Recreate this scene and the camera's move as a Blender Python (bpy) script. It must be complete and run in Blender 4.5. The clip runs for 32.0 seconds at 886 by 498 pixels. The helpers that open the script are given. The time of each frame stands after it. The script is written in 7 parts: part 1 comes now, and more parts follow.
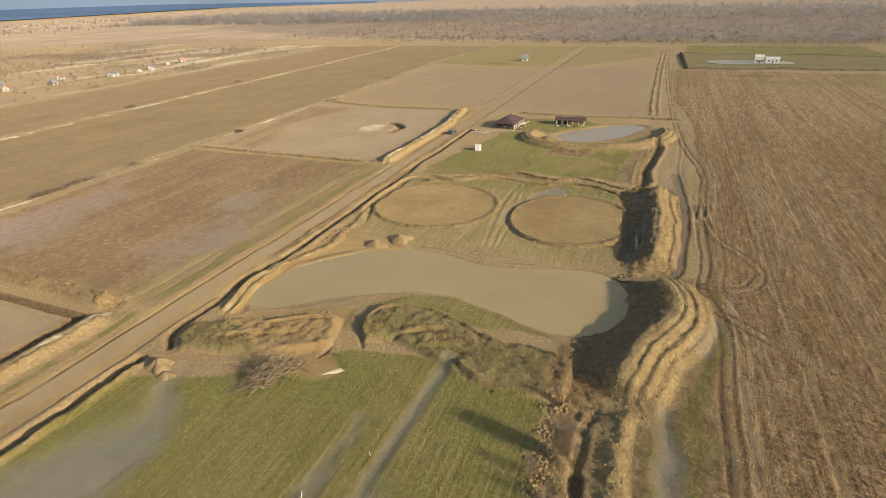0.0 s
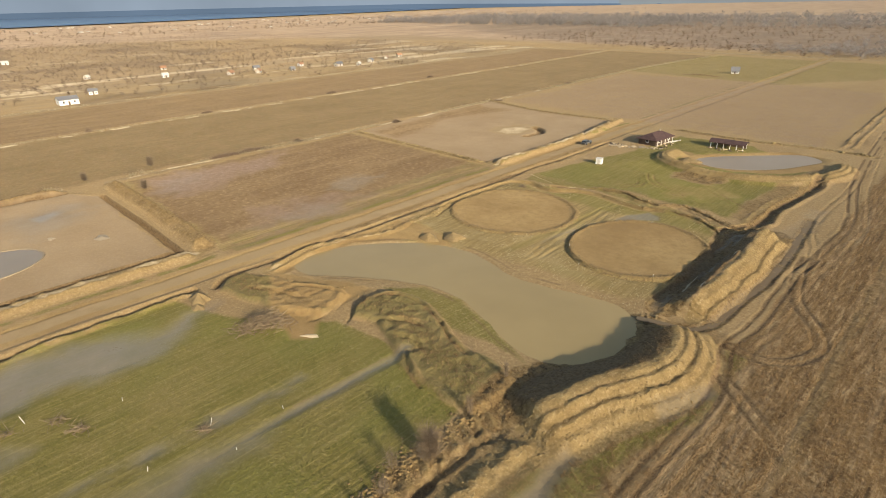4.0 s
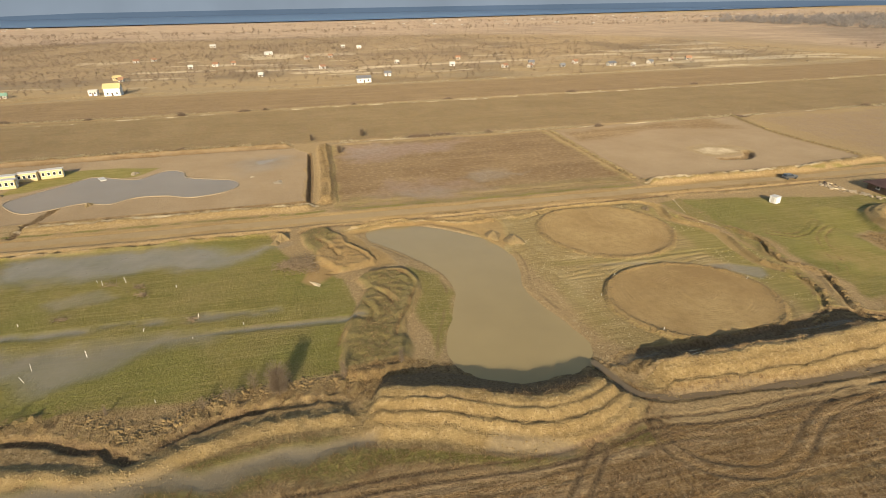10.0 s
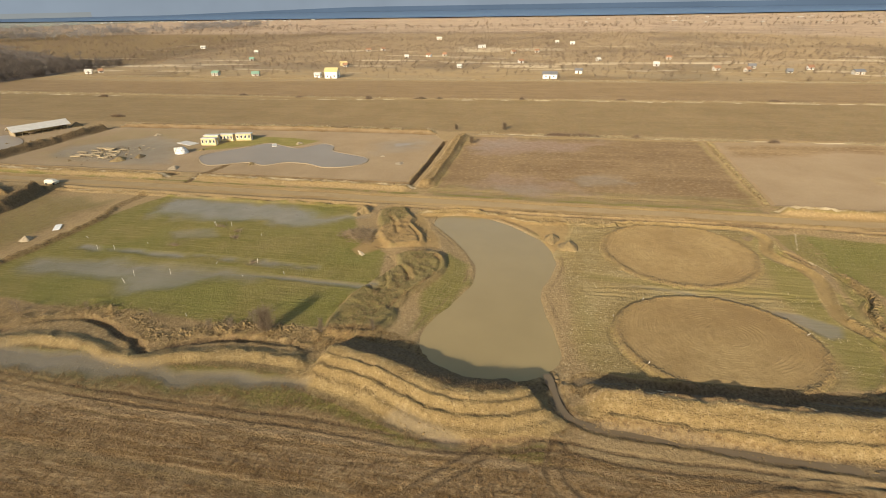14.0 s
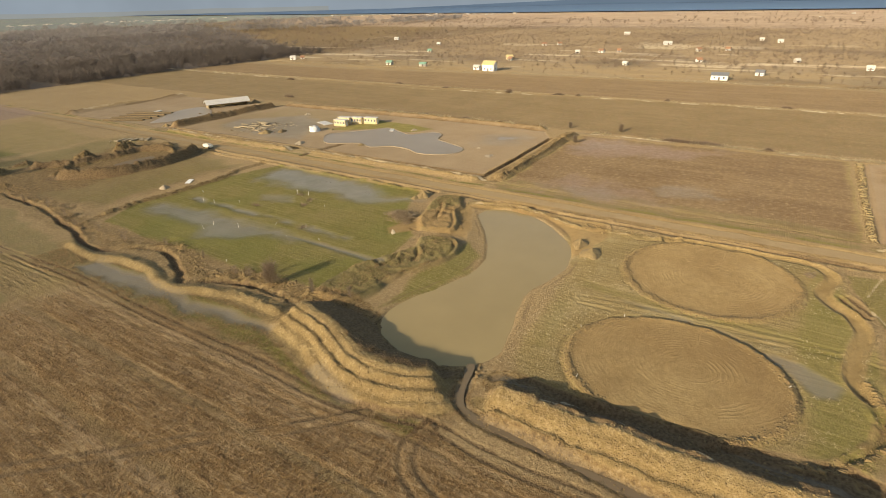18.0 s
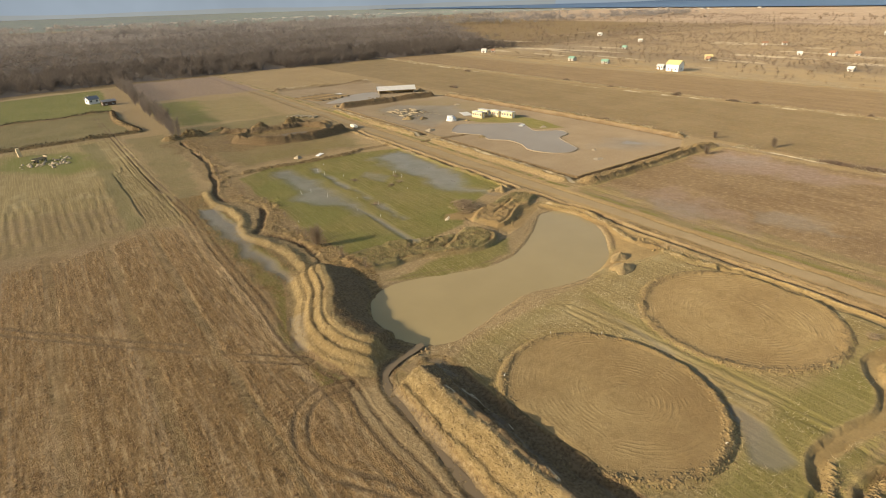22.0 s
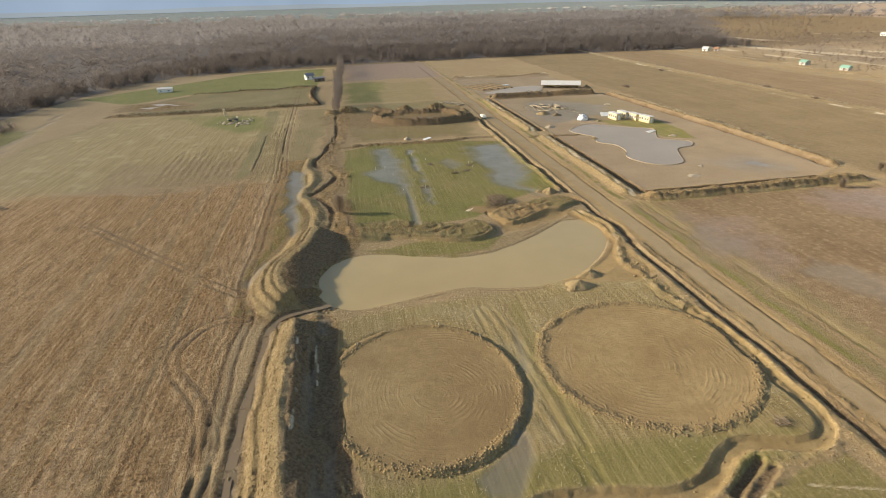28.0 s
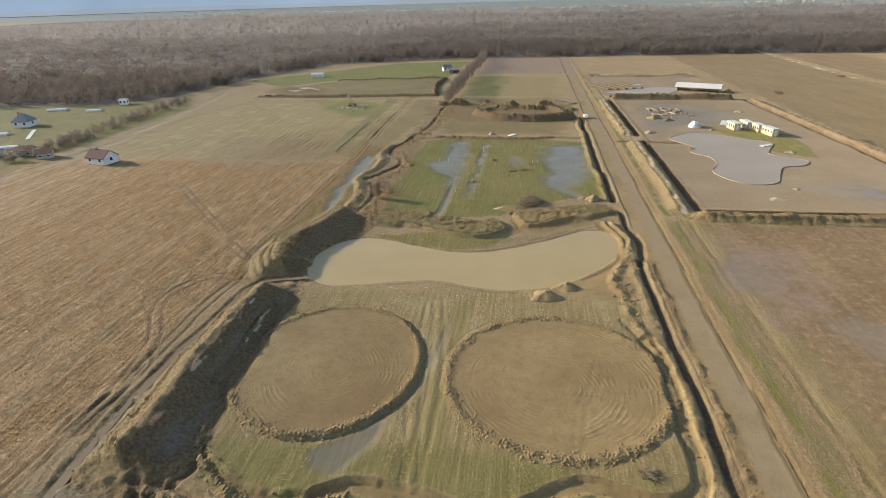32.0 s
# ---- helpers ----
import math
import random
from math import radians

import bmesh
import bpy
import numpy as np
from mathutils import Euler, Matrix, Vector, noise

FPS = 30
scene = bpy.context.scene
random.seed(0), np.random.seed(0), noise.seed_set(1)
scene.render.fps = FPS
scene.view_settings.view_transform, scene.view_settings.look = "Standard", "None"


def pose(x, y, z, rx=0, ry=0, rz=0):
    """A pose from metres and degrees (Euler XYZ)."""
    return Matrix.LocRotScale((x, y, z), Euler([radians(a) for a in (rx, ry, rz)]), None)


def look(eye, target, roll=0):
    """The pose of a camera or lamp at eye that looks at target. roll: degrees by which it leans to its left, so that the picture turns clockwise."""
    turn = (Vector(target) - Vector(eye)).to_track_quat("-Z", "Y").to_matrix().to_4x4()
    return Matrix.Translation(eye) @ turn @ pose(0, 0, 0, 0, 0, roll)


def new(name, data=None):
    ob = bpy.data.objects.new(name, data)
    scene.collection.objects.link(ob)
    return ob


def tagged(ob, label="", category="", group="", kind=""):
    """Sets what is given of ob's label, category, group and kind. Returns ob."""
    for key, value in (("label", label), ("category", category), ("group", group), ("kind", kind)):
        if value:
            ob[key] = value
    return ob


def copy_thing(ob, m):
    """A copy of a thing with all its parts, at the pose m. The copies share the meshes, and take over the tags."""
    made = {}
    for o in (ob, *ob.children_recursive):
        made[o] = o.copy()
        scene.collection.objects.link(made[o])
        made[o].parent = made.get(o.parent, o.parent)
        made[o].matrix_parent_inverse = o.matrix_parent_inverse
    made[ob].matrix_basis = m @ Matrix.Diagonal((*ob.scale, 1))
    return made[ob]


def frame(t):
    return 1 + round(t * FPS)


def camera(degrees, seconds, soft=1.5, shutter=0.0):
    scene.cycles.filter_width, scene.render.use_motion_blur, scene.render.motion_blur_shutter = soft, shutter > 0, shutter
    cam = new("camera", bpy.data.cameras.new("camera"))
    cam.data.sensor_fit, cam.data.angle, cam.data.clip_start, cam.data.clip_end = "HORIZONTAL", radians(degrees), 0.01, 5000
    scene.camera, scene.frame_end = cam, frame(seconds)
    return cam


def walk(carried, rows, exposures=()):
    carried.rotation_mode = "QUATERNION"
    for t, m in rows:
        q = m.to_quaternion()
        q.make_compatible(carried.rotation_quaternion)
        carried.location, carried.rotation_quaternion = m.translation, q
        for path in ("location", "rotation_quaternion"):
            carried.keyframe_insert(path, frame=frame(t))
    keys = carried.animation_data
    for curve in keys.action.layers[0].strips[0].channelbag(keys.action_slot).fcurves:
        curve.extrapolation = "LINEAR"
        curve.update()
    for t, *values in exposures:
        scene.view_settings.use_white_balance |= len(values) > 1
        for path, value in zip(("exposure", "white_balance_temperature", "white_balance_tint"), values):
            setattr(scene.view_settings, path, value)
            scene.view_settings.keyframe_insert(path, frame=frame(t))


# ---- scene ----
cam = camera(78.8, 32.0, 0.95)
METRES, EYE, TILT, LEAN, TURN = 285.7, 50.0, 0.0, 0.0, 22.2
ROWS = [
    (0.0, 0.0, 0.0, 0.0, -0.78, -25.38, 1.63),
    (0.5, 0.0154, -0.0008, 0.0002, 2.77, -25.21, 1.51),
    (1.0, 0.0306, -0.0012, 0.0007, 6.03, -25.13, 1.41),
    (1.5, 0.0456, -0.001, 0.0011, 8.93, -25.05, 1.37),
    (2.0, 0.0604, 0.0001, 0.0012, 11.74, -24.95, 1.3),
    (2.5, 0.0752, 0.002, 0.0013, 14.49, -24.89, 1.25),
    (3.0, 0.0898, 0.0047, 0.0013, 17.75, -24.81, 1.2),
    (3.5, 0.1045, 0.008, 0.0013, 20.31, -24.74, 1.15),
    (5.5, 0.1627, 0.0281, 0.0022, 30.35, -24.58, 1.21),
    (6.0, 0.1765, 0.035, 0.0023, 32.93, -24.56, 1.18),
    (6.5, 0.19, 0.0423, 0.0027, 35.62, -24.53, 1.16),
    (7.0, 0.2031, 0.0505, 0.0029, 38.53, -24.48, 1.1),
    (7.5, 0.2157, 0.0593, 0.0032, 41.67, -24.44, 1.06),
    (8.0, 0.2278, 0.0687, 0.0035, 45.06, -24.43, 1.02),
    (8.5, 0.2396, 0.0785, 0.0033, 48.08, -24.42, 0.97),
    (9.0, 0.2512, 0.0892, 0.0033, 50.74, -24.41, 0.96),
    (9.5, 0.2622, 0.1002, 0.0035, 53.1, -24.43, 0.91),
    (10.0, 0.2727, 0.1118, 0.0039, 55.57, -24.44, 0.95),
    (10.5, 0.2827, 0.1242, 0.0042, 58.22, -24.45, 0.93),
    (11.0, 0.292, 0.1371, 0.0044, 61.09, -24.43, 0.95),
    (11.5, 0.3007, 0.1501, 0.0045, 64.12, -24.46, 0.91),
    (12.0, 0.3089, 0.1635, 0.0044, 67.44, -24.46, 0.84),
    (12.5, 0.3165, 0.1776, 0.0043, 70.4, -24.47, 0.86),
    (13.0, 0.3234, 0.1918, 0.0042, 73.18, -24.48, 0.87),
    (13.5, 0.3294, 0.2057, 0.0041, 75.98, -24.5, 0.9),
    (14.0, 0.3347, 0.2199, 0.0039, 79.24, -24.51, 0.88),
    (14.5, 0.3396, 0.2347, 0.0036, 82.2, -24.53, 0.88),
    (16.5, 0.3531, 0.295, 0.0043, 92.27, -24.62, 1.04),
    (17.0, 0.3546, 0.3107, 0.0044, 94.86, -24.67, 1.07),
    (17.5, 0.3553, 0.3268, 0.0043, 97.13, -24.67, 1.19),
    (18.0, 0.3553, 0.3425, 0.0046, 99.52, -24.74, 1.21),
    (18.5, 0.3545, 0.3582, 0.0048, 102.04, -24.74, 1.2),
    (19.0, 0.353, 0.374, 0.005, 105.29, -24.75, 1.21),
    (19.5, 0.351, 0.3896, 0.0047, 108.48, -24.75, 1.23),
    (20.0, 0.3482, 0.4052, 0.0048, 111.52, -24.75, 1.26),
    (20.5, 0.3446, 0.4205, 0.0049, 114.19, -24.75, 1.29),
    (21.0, 0.3403, 0.4357, 0.0049, 116.64, -24.77, 1.35),
    (21.5, 0.3354, 0.4506, 0.0051, 118.88, -24.79, 1.38),
    (22.0, 0.3297, 0.4654, 0.0051, 121.65, -24.78, 1.46),
    (22.5, 0.3234, 0.4796, 0.0053, 124.28, -24.78, 1.42),
    (23.0, 0.3166, 0.494, 0.0053, 126.67, -24.74, 1.44),
    (23.5, 0.3091, 0.5078, 0.0052, 129.05, -24.73, 1.43),
    (24.0, 0.3012, 0.5214, 0.0052, 131.32, -24.72, 1.46),
    (24.5, 0.2927, 0.5345, 0.0053, 133.25, -24.74, 1.46),
    (25.0, 0.2837, 0.5471, 0.0055, 135.25, -24.77, 1.38),
    (25.5, 0.2737, 0.5592, 0.0054, 137.49, -24.78, 1.32),
    (27.5, 0.2289, 0.6037, 0.0055, 145.13, -24.94, 1.37),
    (28.0, 0.2162, 0.6137, 0.0056, 147.2, -24.95, 1.37),
    (28.5, 0.203, 0.6231, 0.0056, 149.11, -24.98, 1.36),
    (29.0, 0.1897, 0.6318, 0.0056, 151.44, -25.02, 1.34),
    (29.5, 0.1759, 0.6401, 0.0056, 153.85, -25.02, 1.33),
    (30.0, 0.1618, 0.6478, 0.0054, 155.99, -25.07, 1.33),
    (30.5, 0.1474, 0.6547, 0.0052, 158.21, -25.07, 1.43),
    (31.0, 0.1324, 0.6609, 0.005, 160.6, -25.08, 1.44),
    (31.5, 0.1174, 0.6665, 0.005, 162.81, -25.11, 1.45),
    (32.0, 0.1023, 0.6714, 0.0049, 165.81, -25.11, 1.47),
]
LIGHT = [(0.0, 0.48, 6650, 10), (8.0, 0.32, 6980, 10), (13.0, 0.315, 7000, 10), (19.0, 0.365, 7300, 10), (22.0, 0.49, 7200, 10), (25.0, 0.55, 6500, 10), (28.0, 0.62, 6400, 10), (32.0, 0.67, 6080, 10)]
walk(cam, [(t, pose(0, 0, EYE, TILT, LEAN, TURN) @ pose(METRES * x, METRES * y, METRES * z, 90 + pitch, roll, yaw)) for t, x, y, z, yaw, pitch, roll in ROWS], LIGHT)

# World, sun and exposure
SUN_EL, SUN_TO = 19.5, (0.975, -0.22)
world = bpy.data.worlds.new("sky")
scene.world = world
world.use_nodes = True
wn = world.node_tree.nodes
sky = wn.new("ShaderNodeTexSky")
sky.sky_type, sky.sun_disc = "NISHITA", False
sky.sun_elevation, sky.sun_rotation = radians(SUN_EL), math.atan2(SUN_TO[0], SUN_TO[1])
sky.air_density, sky.dust_density, sky.ozone_density = 1.0, 1.2, 0.6
wn["Background"].inputs["Strength"].default_value = 0.15
world.node_tree.links.new(sky.outputs[0], wn["Background"].inputs["Color"])
sun_data = bpy.data.lights.new("sun", "SUN")
sun_data.energy, sun_data.angle, sun_data.color = 4.8, radians(0.6), (1.0, 0.9, 0.74)
sun = new("sun", sun_data)
sun.matrix_world = look((0, 0, 0), (-SUN_TO[0] * math.cos(radians(SUN_EL)), -SUN_TO[1] * math.cos(radians(SUN_EL)), -math.sin(radians(SUN_EL))))


# ---------- materials ----------
def material(name, rough=0.85, metal=0.0):
    m = bpy.data.materials.new(name)
    m.use_nodes = True
    b = m.node_tree.nodes["Principled BSDF"]
    b.inputs["Roughness"].default_value, b.inputs["Metallic"].default_value = rough, metal
    return m, m.node_tree, b


class Nodes:
    """Short calls for node trees."""

    def __init__(self, tree):
        self.t, self.l = tree, tree.links
        self.pos = tree.nodes.new("ShaderNodeNewGeometry").outputs["Position"]

    def link(self, a, socket):
        if isinstance(a, (int, float)):
            socket.default_value = a
        elif isinstance(a, tuple):
            socket.default_value = (*a, 1.0)
        else:
            self.l.new(a, socket)

    def mapped(self, sx=1.0, sy=1.0, sz=1.0):
        n = self.t.nodes.new("ShaderNodeMapping")
        n.inputs["Scale"].default_value = (sx, sy, sz)
        self.l.new(self.pos, n.inputs["Vector"])
        return n.outputs[0]

    def noise(self, scale, detail=4.0, vec=None, rough=0.55):
        n = self.t.nodes.new("ShaderNodeTexNoise")
        n.inputs["Scale"].default_value, n.inputs["Detail"].default_value, n.inputs["Roughness"].default_value = scale, detail, rough
        self.l.new(vec if vec is not None else self.pos, n.inputs["Vector"])
        return n.outputs[0]

    def span(self, v, a, b, lo=0.0, hi=1.0):
        n = self.t.nodes.new("ShaderNodeMapRange")
        for k, x in (("From Min", a), ("From Max", b), ("To Min", lo), ("To Max", hi)):
            n.inputs[k].default_value = x
        self.link(v, n.inputs["Value"])
        return n.outputs[0]

    def mix(self, f, a, b):
        n = self.t.nodes.new("ShaderNodeMix")
        n.data_type = "RGBA"
        self.link(f, n.inputs[0]), self.link(a, n.inputs[6]), self.link(b, n.inputs[7])
        return n.outputs[2]

    def math(self, op, a, b=0.0):
        n = self.t.nodes.new("ShaderNodeMath")
        n.operation = op
        self.link(a, n.inputs[0]), self.link(b, n.inputs[1])
        return n.outputs[0]

    def bump(self, h, strength, dist, bsdf):
        n = self.t.nodes.new("ShaderNodeBump")
        n.inputs["Strength"].default_value, n.inputs["Distance"].default_value = strength, dist
        self.link(h, n.inputs["Height"])
        self.l.new(n.outputs[0], bsdf.inputs["Normal"])

    def random(self):
        return self.t.nodes.new("ShaderNodeObjectInfo").outputs["Random"]

    def island(self):
        return self.t.nodes.new("ShaderNodeNewGeometry").outputs["Random Per Island"]


def mottled(name, a, b, scale=3.0, rough=0.85, bump=0.3, dist=0.05, metal=0.0, by_island=False, by_object=False, thin=0.0):
    """Two colours mixed by two scales of noise, with fine relief."""
    m, t, bsdf = material(name, rough, metal)
    n = Nodes(t)
    f = n.math("ADD", n.math("MULTIPLY", n.noise(scale), 0.6), n.math("MULTIPLY", n.noise(scale * 7), 0.4))
    f = n.span(f, 0.35, 0.65)
    if by_island:
        f = n.math("ADD", n.math("MULTIPLY", f, 0.4), n.math("MULTIPLY", n.island(), 0.6))
    if by_object:
        f = n.math("ADD", n.math("MULTIPLY", f, 0.6), n.math("MULTIPLY", n.random(), 0.4))
    colour = n.mix(f, a, b)
    n.link(colour, bsdf.inputs["Base Color"])
    if thin:
        through_leaf, blend = t.nodes.new("ShaderNodeBsdfTranslucent"), t.nodes.new("ShaderNodeMixShader")
        n.link(colour, through_leaf.inputs["Color"])
        blend.inputs[0].default_value = thin
        t.links.new(bsdf.outputs[0], blend.inputs[1]), t.links.new(through_leaf.outputs[0], blend.inputs[2])
        t.links.new(blend.outputs[0], t.nodes["Material Output"].inputs["Surface"])
    if bump:
        n.bump(n.noise(scale * 6), bump, dist, bsdf)
    return m


def ground_material():
    m, t, bsdf = material("ground", 0.9)
    n = Nodes(t)
    att = []
    for name in ("soil_a", "soil_b", "soil_c", "soil_d", "soil_e"):
        a = t.nodes.new("ShaderNodeAttribute")
        a.attribute_name = name
        s = t.nodes.new("ShaderNodeSeparateColor")
        t.links.new(a.outputs["Color"], s.inputs[0])
        att += [s.outputs[0], s.outputs[1], s.outputs[2], a.outputs["Alpha"]]
    green, straw, clay, brown, dark, mud, road, lush, wet, grey, tilled, olive, peat_shade, pale, hazy_heath, litter, far_haze, bloom, radius, worked = att
    big, mid, fine = n.noise(0.018, 5), n.noise(0.22, 5), n.noise(2.2, 5)
    streak = n.noise(1.0, 4, n.mapped(1.1, 0.03, 1.0))
    streak2 = n.noise(1.0, 3, n.mapped(0.16, 0.008, 1.0))
    tuft = n.noise(1.0, 4, n.mapped(5.0, 2.4, 2.0), 0.7)
    patch = n.noise(0.055, 6, None, 0.65)

    def two(v, lo, hi, a, b):
        return n.mix(n.span(v, lo, hi), a, b)

    field = n.mix(n.span(streak2, 0.4, 0.62), two(big, 0.38, 0.62, (0.325, 0.226, 0.109), (0.275, 0.185, 0.086)), (0.30, 0.206, 0.097))
    field = n.mix(n.span(patch, 0.52, 0.75, 0.0, 0.45), field, (0.36, 0.262, 0.133))
    straw_c = n.mix(n.span(streak, 0.38, 0.62, 0.0, 0.75), two(tuft, 0.38, 0.62, (0.155, 0.086, 0.033), (0.366, 0.242, 0.116)), (0.285, 0.184, 0.084))
    straw_c = n.mix(n.span(streak2, 0.44, 0.56, 0.0, 0.7), straw_c, (0.209, 0.121, 0.044))
    lanes = n.noise(1.0, 4, n.mapped(0.34, 0.010, 1.0), 0.6)
    straw_c = n.mix(n.span(lanes, 0.50, 0.64, 0.0, 0.6), straw_c, (0.35, 0.245, 0.135))
    straw_c = n.mix(n.span(lanes, 0.47, 0.34, 0.0, 0.55), straw_c, (0.16, 0.098, 0.044))
    rows = n.noise(1.0, 4, n.mapped(1.3, 0.16, 1.0), 0.66)
    straw_c = n.mix(n.span(rows, 0.49, 0.36, 0.0, 0.7), straw_c, (0.117, 0.067, 0.025))
    straw_c = n.mix(n.span(rows, 0.53, 0.64, 0.0, 0.75), straw_c, (0.40, 0.278, 0.142))
    green_c = two(mid, 0.3, 0.72, (0.145, 0.128, 0.028), (0.19, 0.152, 0.043))
    green_c = n.mix(n.span(patch, 0.48, 0.68, 0.0, 0.5), green_c, (0.235, 0.178, 0.067))
    green_c = n.mix(n.span(streak, 0.48, 0.66, 0.0, 0.35), green_c, (0.25, 0.198, 0.076))
    clay_c = two(mid, 0.32, 0.66, (0.305, 0.216, 0.094), (0.215, 0.144, 0.058))
    clay_c = n.mix(n.span(fine, 0.47, 0.72, 0.0, 0.35), clay_c, (0.150, 0.098, 0.040))
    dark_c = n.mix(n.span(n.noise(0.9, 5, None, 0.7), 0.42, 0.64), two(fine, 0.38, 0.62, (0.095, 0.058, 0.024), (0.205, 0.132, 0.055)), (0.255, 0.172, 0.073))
    mud_c = n.mix(n.span(n.noise(0.55, 6, None, 0.7), 0.45, 0.72, 0.0, 0.75), two(patch, 0.38, 0.62, (0.222, 0.142, 0.058), (0.305, 0.209, 0.090)), (0.202, 0.130, 0.053))
    road_c = n.mix(n.span(patch, 0.4, 0.65), two(mid, 0.35, 0.65, (0.232, 0.164, 0.083), (0.292, 0.214, 0.117)), (0.258, 0.186, 0.098))
    grey_c = n.mix(n.span(fine, 0.4, 0.7, 0.0, 0.3), two(patch, 0.35, 0.68, (0.235, 0.164, 0.091), (0.295, 0.215, 0.126)), (0.25, 0.18, 0.102))
    streak3 = n.noise(1.0, 5, n.mapped(2.6, 0.10, 1.0), 0.7)
    till_c = n.mix(n.span(streak, 0.42, 0.6), two(big, 0.4, 0.6, (0.25, 0.177, 0.072), (0.225, 0.160, 0.060)), (0.285, 0.205, 0.084))
    till_c = n.mix(n.span(streak3, 0.50, 0.62, 0.0, 0.42), till_c, (0.40, 0.30, 0.138))
    till_c = n.mix(n.span(streak3, 0.47, 0.32, 0.0, 0.38), till_c, (0.15, 0.11, 0.041))
    till_c = n.mix(n.span(n.noise(0.11, 5, None, 0.6), 0.52, 0.66, 0.0, 0.5), till_c, (0.37, 0.285, 0.142))
    green_c = n.mix(n.span(streak3, 0.51, 0.63, 0.0, 0.55), green_c, (0.30, 0.24, 0.082))
    green_c = n.mix(n.span(streak3, 0.45, 0.3, 0.0, 0.3), green_c, (0.10, 0.098, 0.022))
    brown_c = n.mix(n.span(streak, 0.48, 0.62, 0.0, 0.35), two(patch, 0.34, 0.66, (0.172, 0.105, 0.048), (0.225, 0.146, 0.070)), (0.26, 0.178, 0.088))
    bands = n.noise(1.0, 5, n.mapped(0.2, 0.02, 1.0), 0.65)
    brown_c = n.mix(n.span(bands, 0.50, 0.66, 0.0, 0.4), brown_c, (0.30, 0.21, 0.106))
    brown_c = n.mix(n.span(bands, 0.47, 0.34, 0.0, 0.45), brown_c, (0.150, 0.094, 0.044))
    clumps = n.noise(0.7, 7, None, 0.74)
    brown_c = n.mix(n.span(clumps, 0.47, 0.32, 0.0, 0.7), brown_c, (0.130, 0.080, 0.035))
    brown_c = n.mix(n.span(clumps, 0.52, 0.68, 0.0, 0.75), brown_c, (0.37, 0.265, 0.136))
    lush_c = n.mix(n.span(streak, 0.45, 0.65, 0.0, 0.4), two(patch, 0.34, 0.66, (0.130, 0.132, 0.025), (0.180, 0.166, 0.040)), (0.205, 0.175, 0.055))
    olive_c = n.mix(n.span(streak3, 0.45, 0.65, 0.0, 0.6), two(patch, 0.34, 0.66, (0.160, 0.125, 0.046), (0.215, 0.165, 0.069)), (0.245, 0.188, 0.079))
    # dark wet soil of hollows, with their shade put into the colour
    peat_shade_c = two(fine, 0.38, 0.62, (0.125, 0.080, 0.038), (0.215, 0.142, 0.070))
    pale_c = two(mid, 0.35, 0.65, (0.44, 0.345, 0.215), (0.56, 0.45, 0.29))
    wet_c = n.mix(n.span(patch, 0.35, 0.65), (0.122, 0.105, 0.078), (0.182, 0.154, 0.118))

    # dry grass of the far plain, made paler and pinker to include haze
    hazy_heath_c = n.mix(n.span(n.noise(0.03, 6, None, 0.7), 0.4, 0.62), two(big, 0.38, 0.62, (0.335, 0.240, 0.150), (0.40, 0.295, 0.192)), (0.29, 0.203, 0.126))
    hazy_heath_c = n.mix(n.span(n.noise(1.0, 4, n.mapped(0.02, 0.004, 1.0)), 0.48, 0.62, 0.0, 0.6), hazy_heath_c, (0.25, 0.172, 0.108))
    litter_c = n.mix(n.span(n.noise(0.16, 6, None, 0.75), 0.40, 0.62), two(big, 0.38, 0.62, (0.080, 0.060, 0.043), (0.106, 0.080, 0.058)), (0.136, 0.104, 0.078))

    # far plain's grey-green, blue-grey haze put into the ground colour
    far_haze_c = n.mix(n.span(n.noise(1.0, 4, n.mapped(0.0012, 0.006, 1.0)), 0.45, 0.58), two(big, 0.38, 0.62, (0.165, 0.172, 0.155), (0.21, 0.215, 0.195)), (0.19, 0.215, 0.165))
    bloom_c = n.mix(n.span(n.noise(0.5, 5, None, 0.7), 0.42, 0.62), (0.225, 0.152, 0.100), (0.285, 0.200, 0.140))

    ragged = n.math("SUBTRACT", n.math("ADD", n.math("MULTIPLY", mid, 0.5), n.math("MULTIPLY", fine, 0.5)), 0.5)

    def edge(mask, amount=0.9):
        return n.span(n.math("ADD", mask, n.math("MULTIPLY", ragged, amount)), 0.3, 0.7)

    c = field
    for mask, colour in ((grey, grey_c), (tilled, till_c), (brown, brown_c), (olive, olive_c), (straw, straw_c), (green, green_c), (lush, lush_c), (mud, mud_c), (dark, dark_c), (clay, clay_c), (road, road_c), (hazy_heath, hazy_heath_c), (litter, litter_c), (far_haze, far_haze_c), (bloom, bloom_c), (peat_shade, peat_shade_c), (pale, pale_c)):
        c = n.mix(edge(mask), c, colour)
    grit = n.noise(1.5, 8, None, 0.78)
    calm = n.span(n.math("ADD", n.math("ADD", n.math("ADD", n.math("ADD", mud, n.math("MULTIPLY", grey, 0.8)), n.math("ADD", n.math("MULTIPLY", green, 0.62), n.math("MULTIPLY", tilled, 0.55))), n.math("MULTIPLY", n.math("ADD", brown, olive), 0.75)), n.math("ADD", n.math("ADD", n.math("MULTIPLY", dark, 0.45), peat_shade), n.math("MULTIPLY", road, 0.6))), 0.2, 0.9, 1.0, 0.14)
    c = n.mix(n.math("MULTIPLY", n.span(grit, 0.49, 0.28, 0.0, 0.45), calm), c, (0.075, 0.052, 0.026))
    c = n.mix(n.math("MULTIPLY", n.span(grit, 0.52, 0.66, 0.0, 0.48), calm), c, (0.50, 0.385, 0.215))
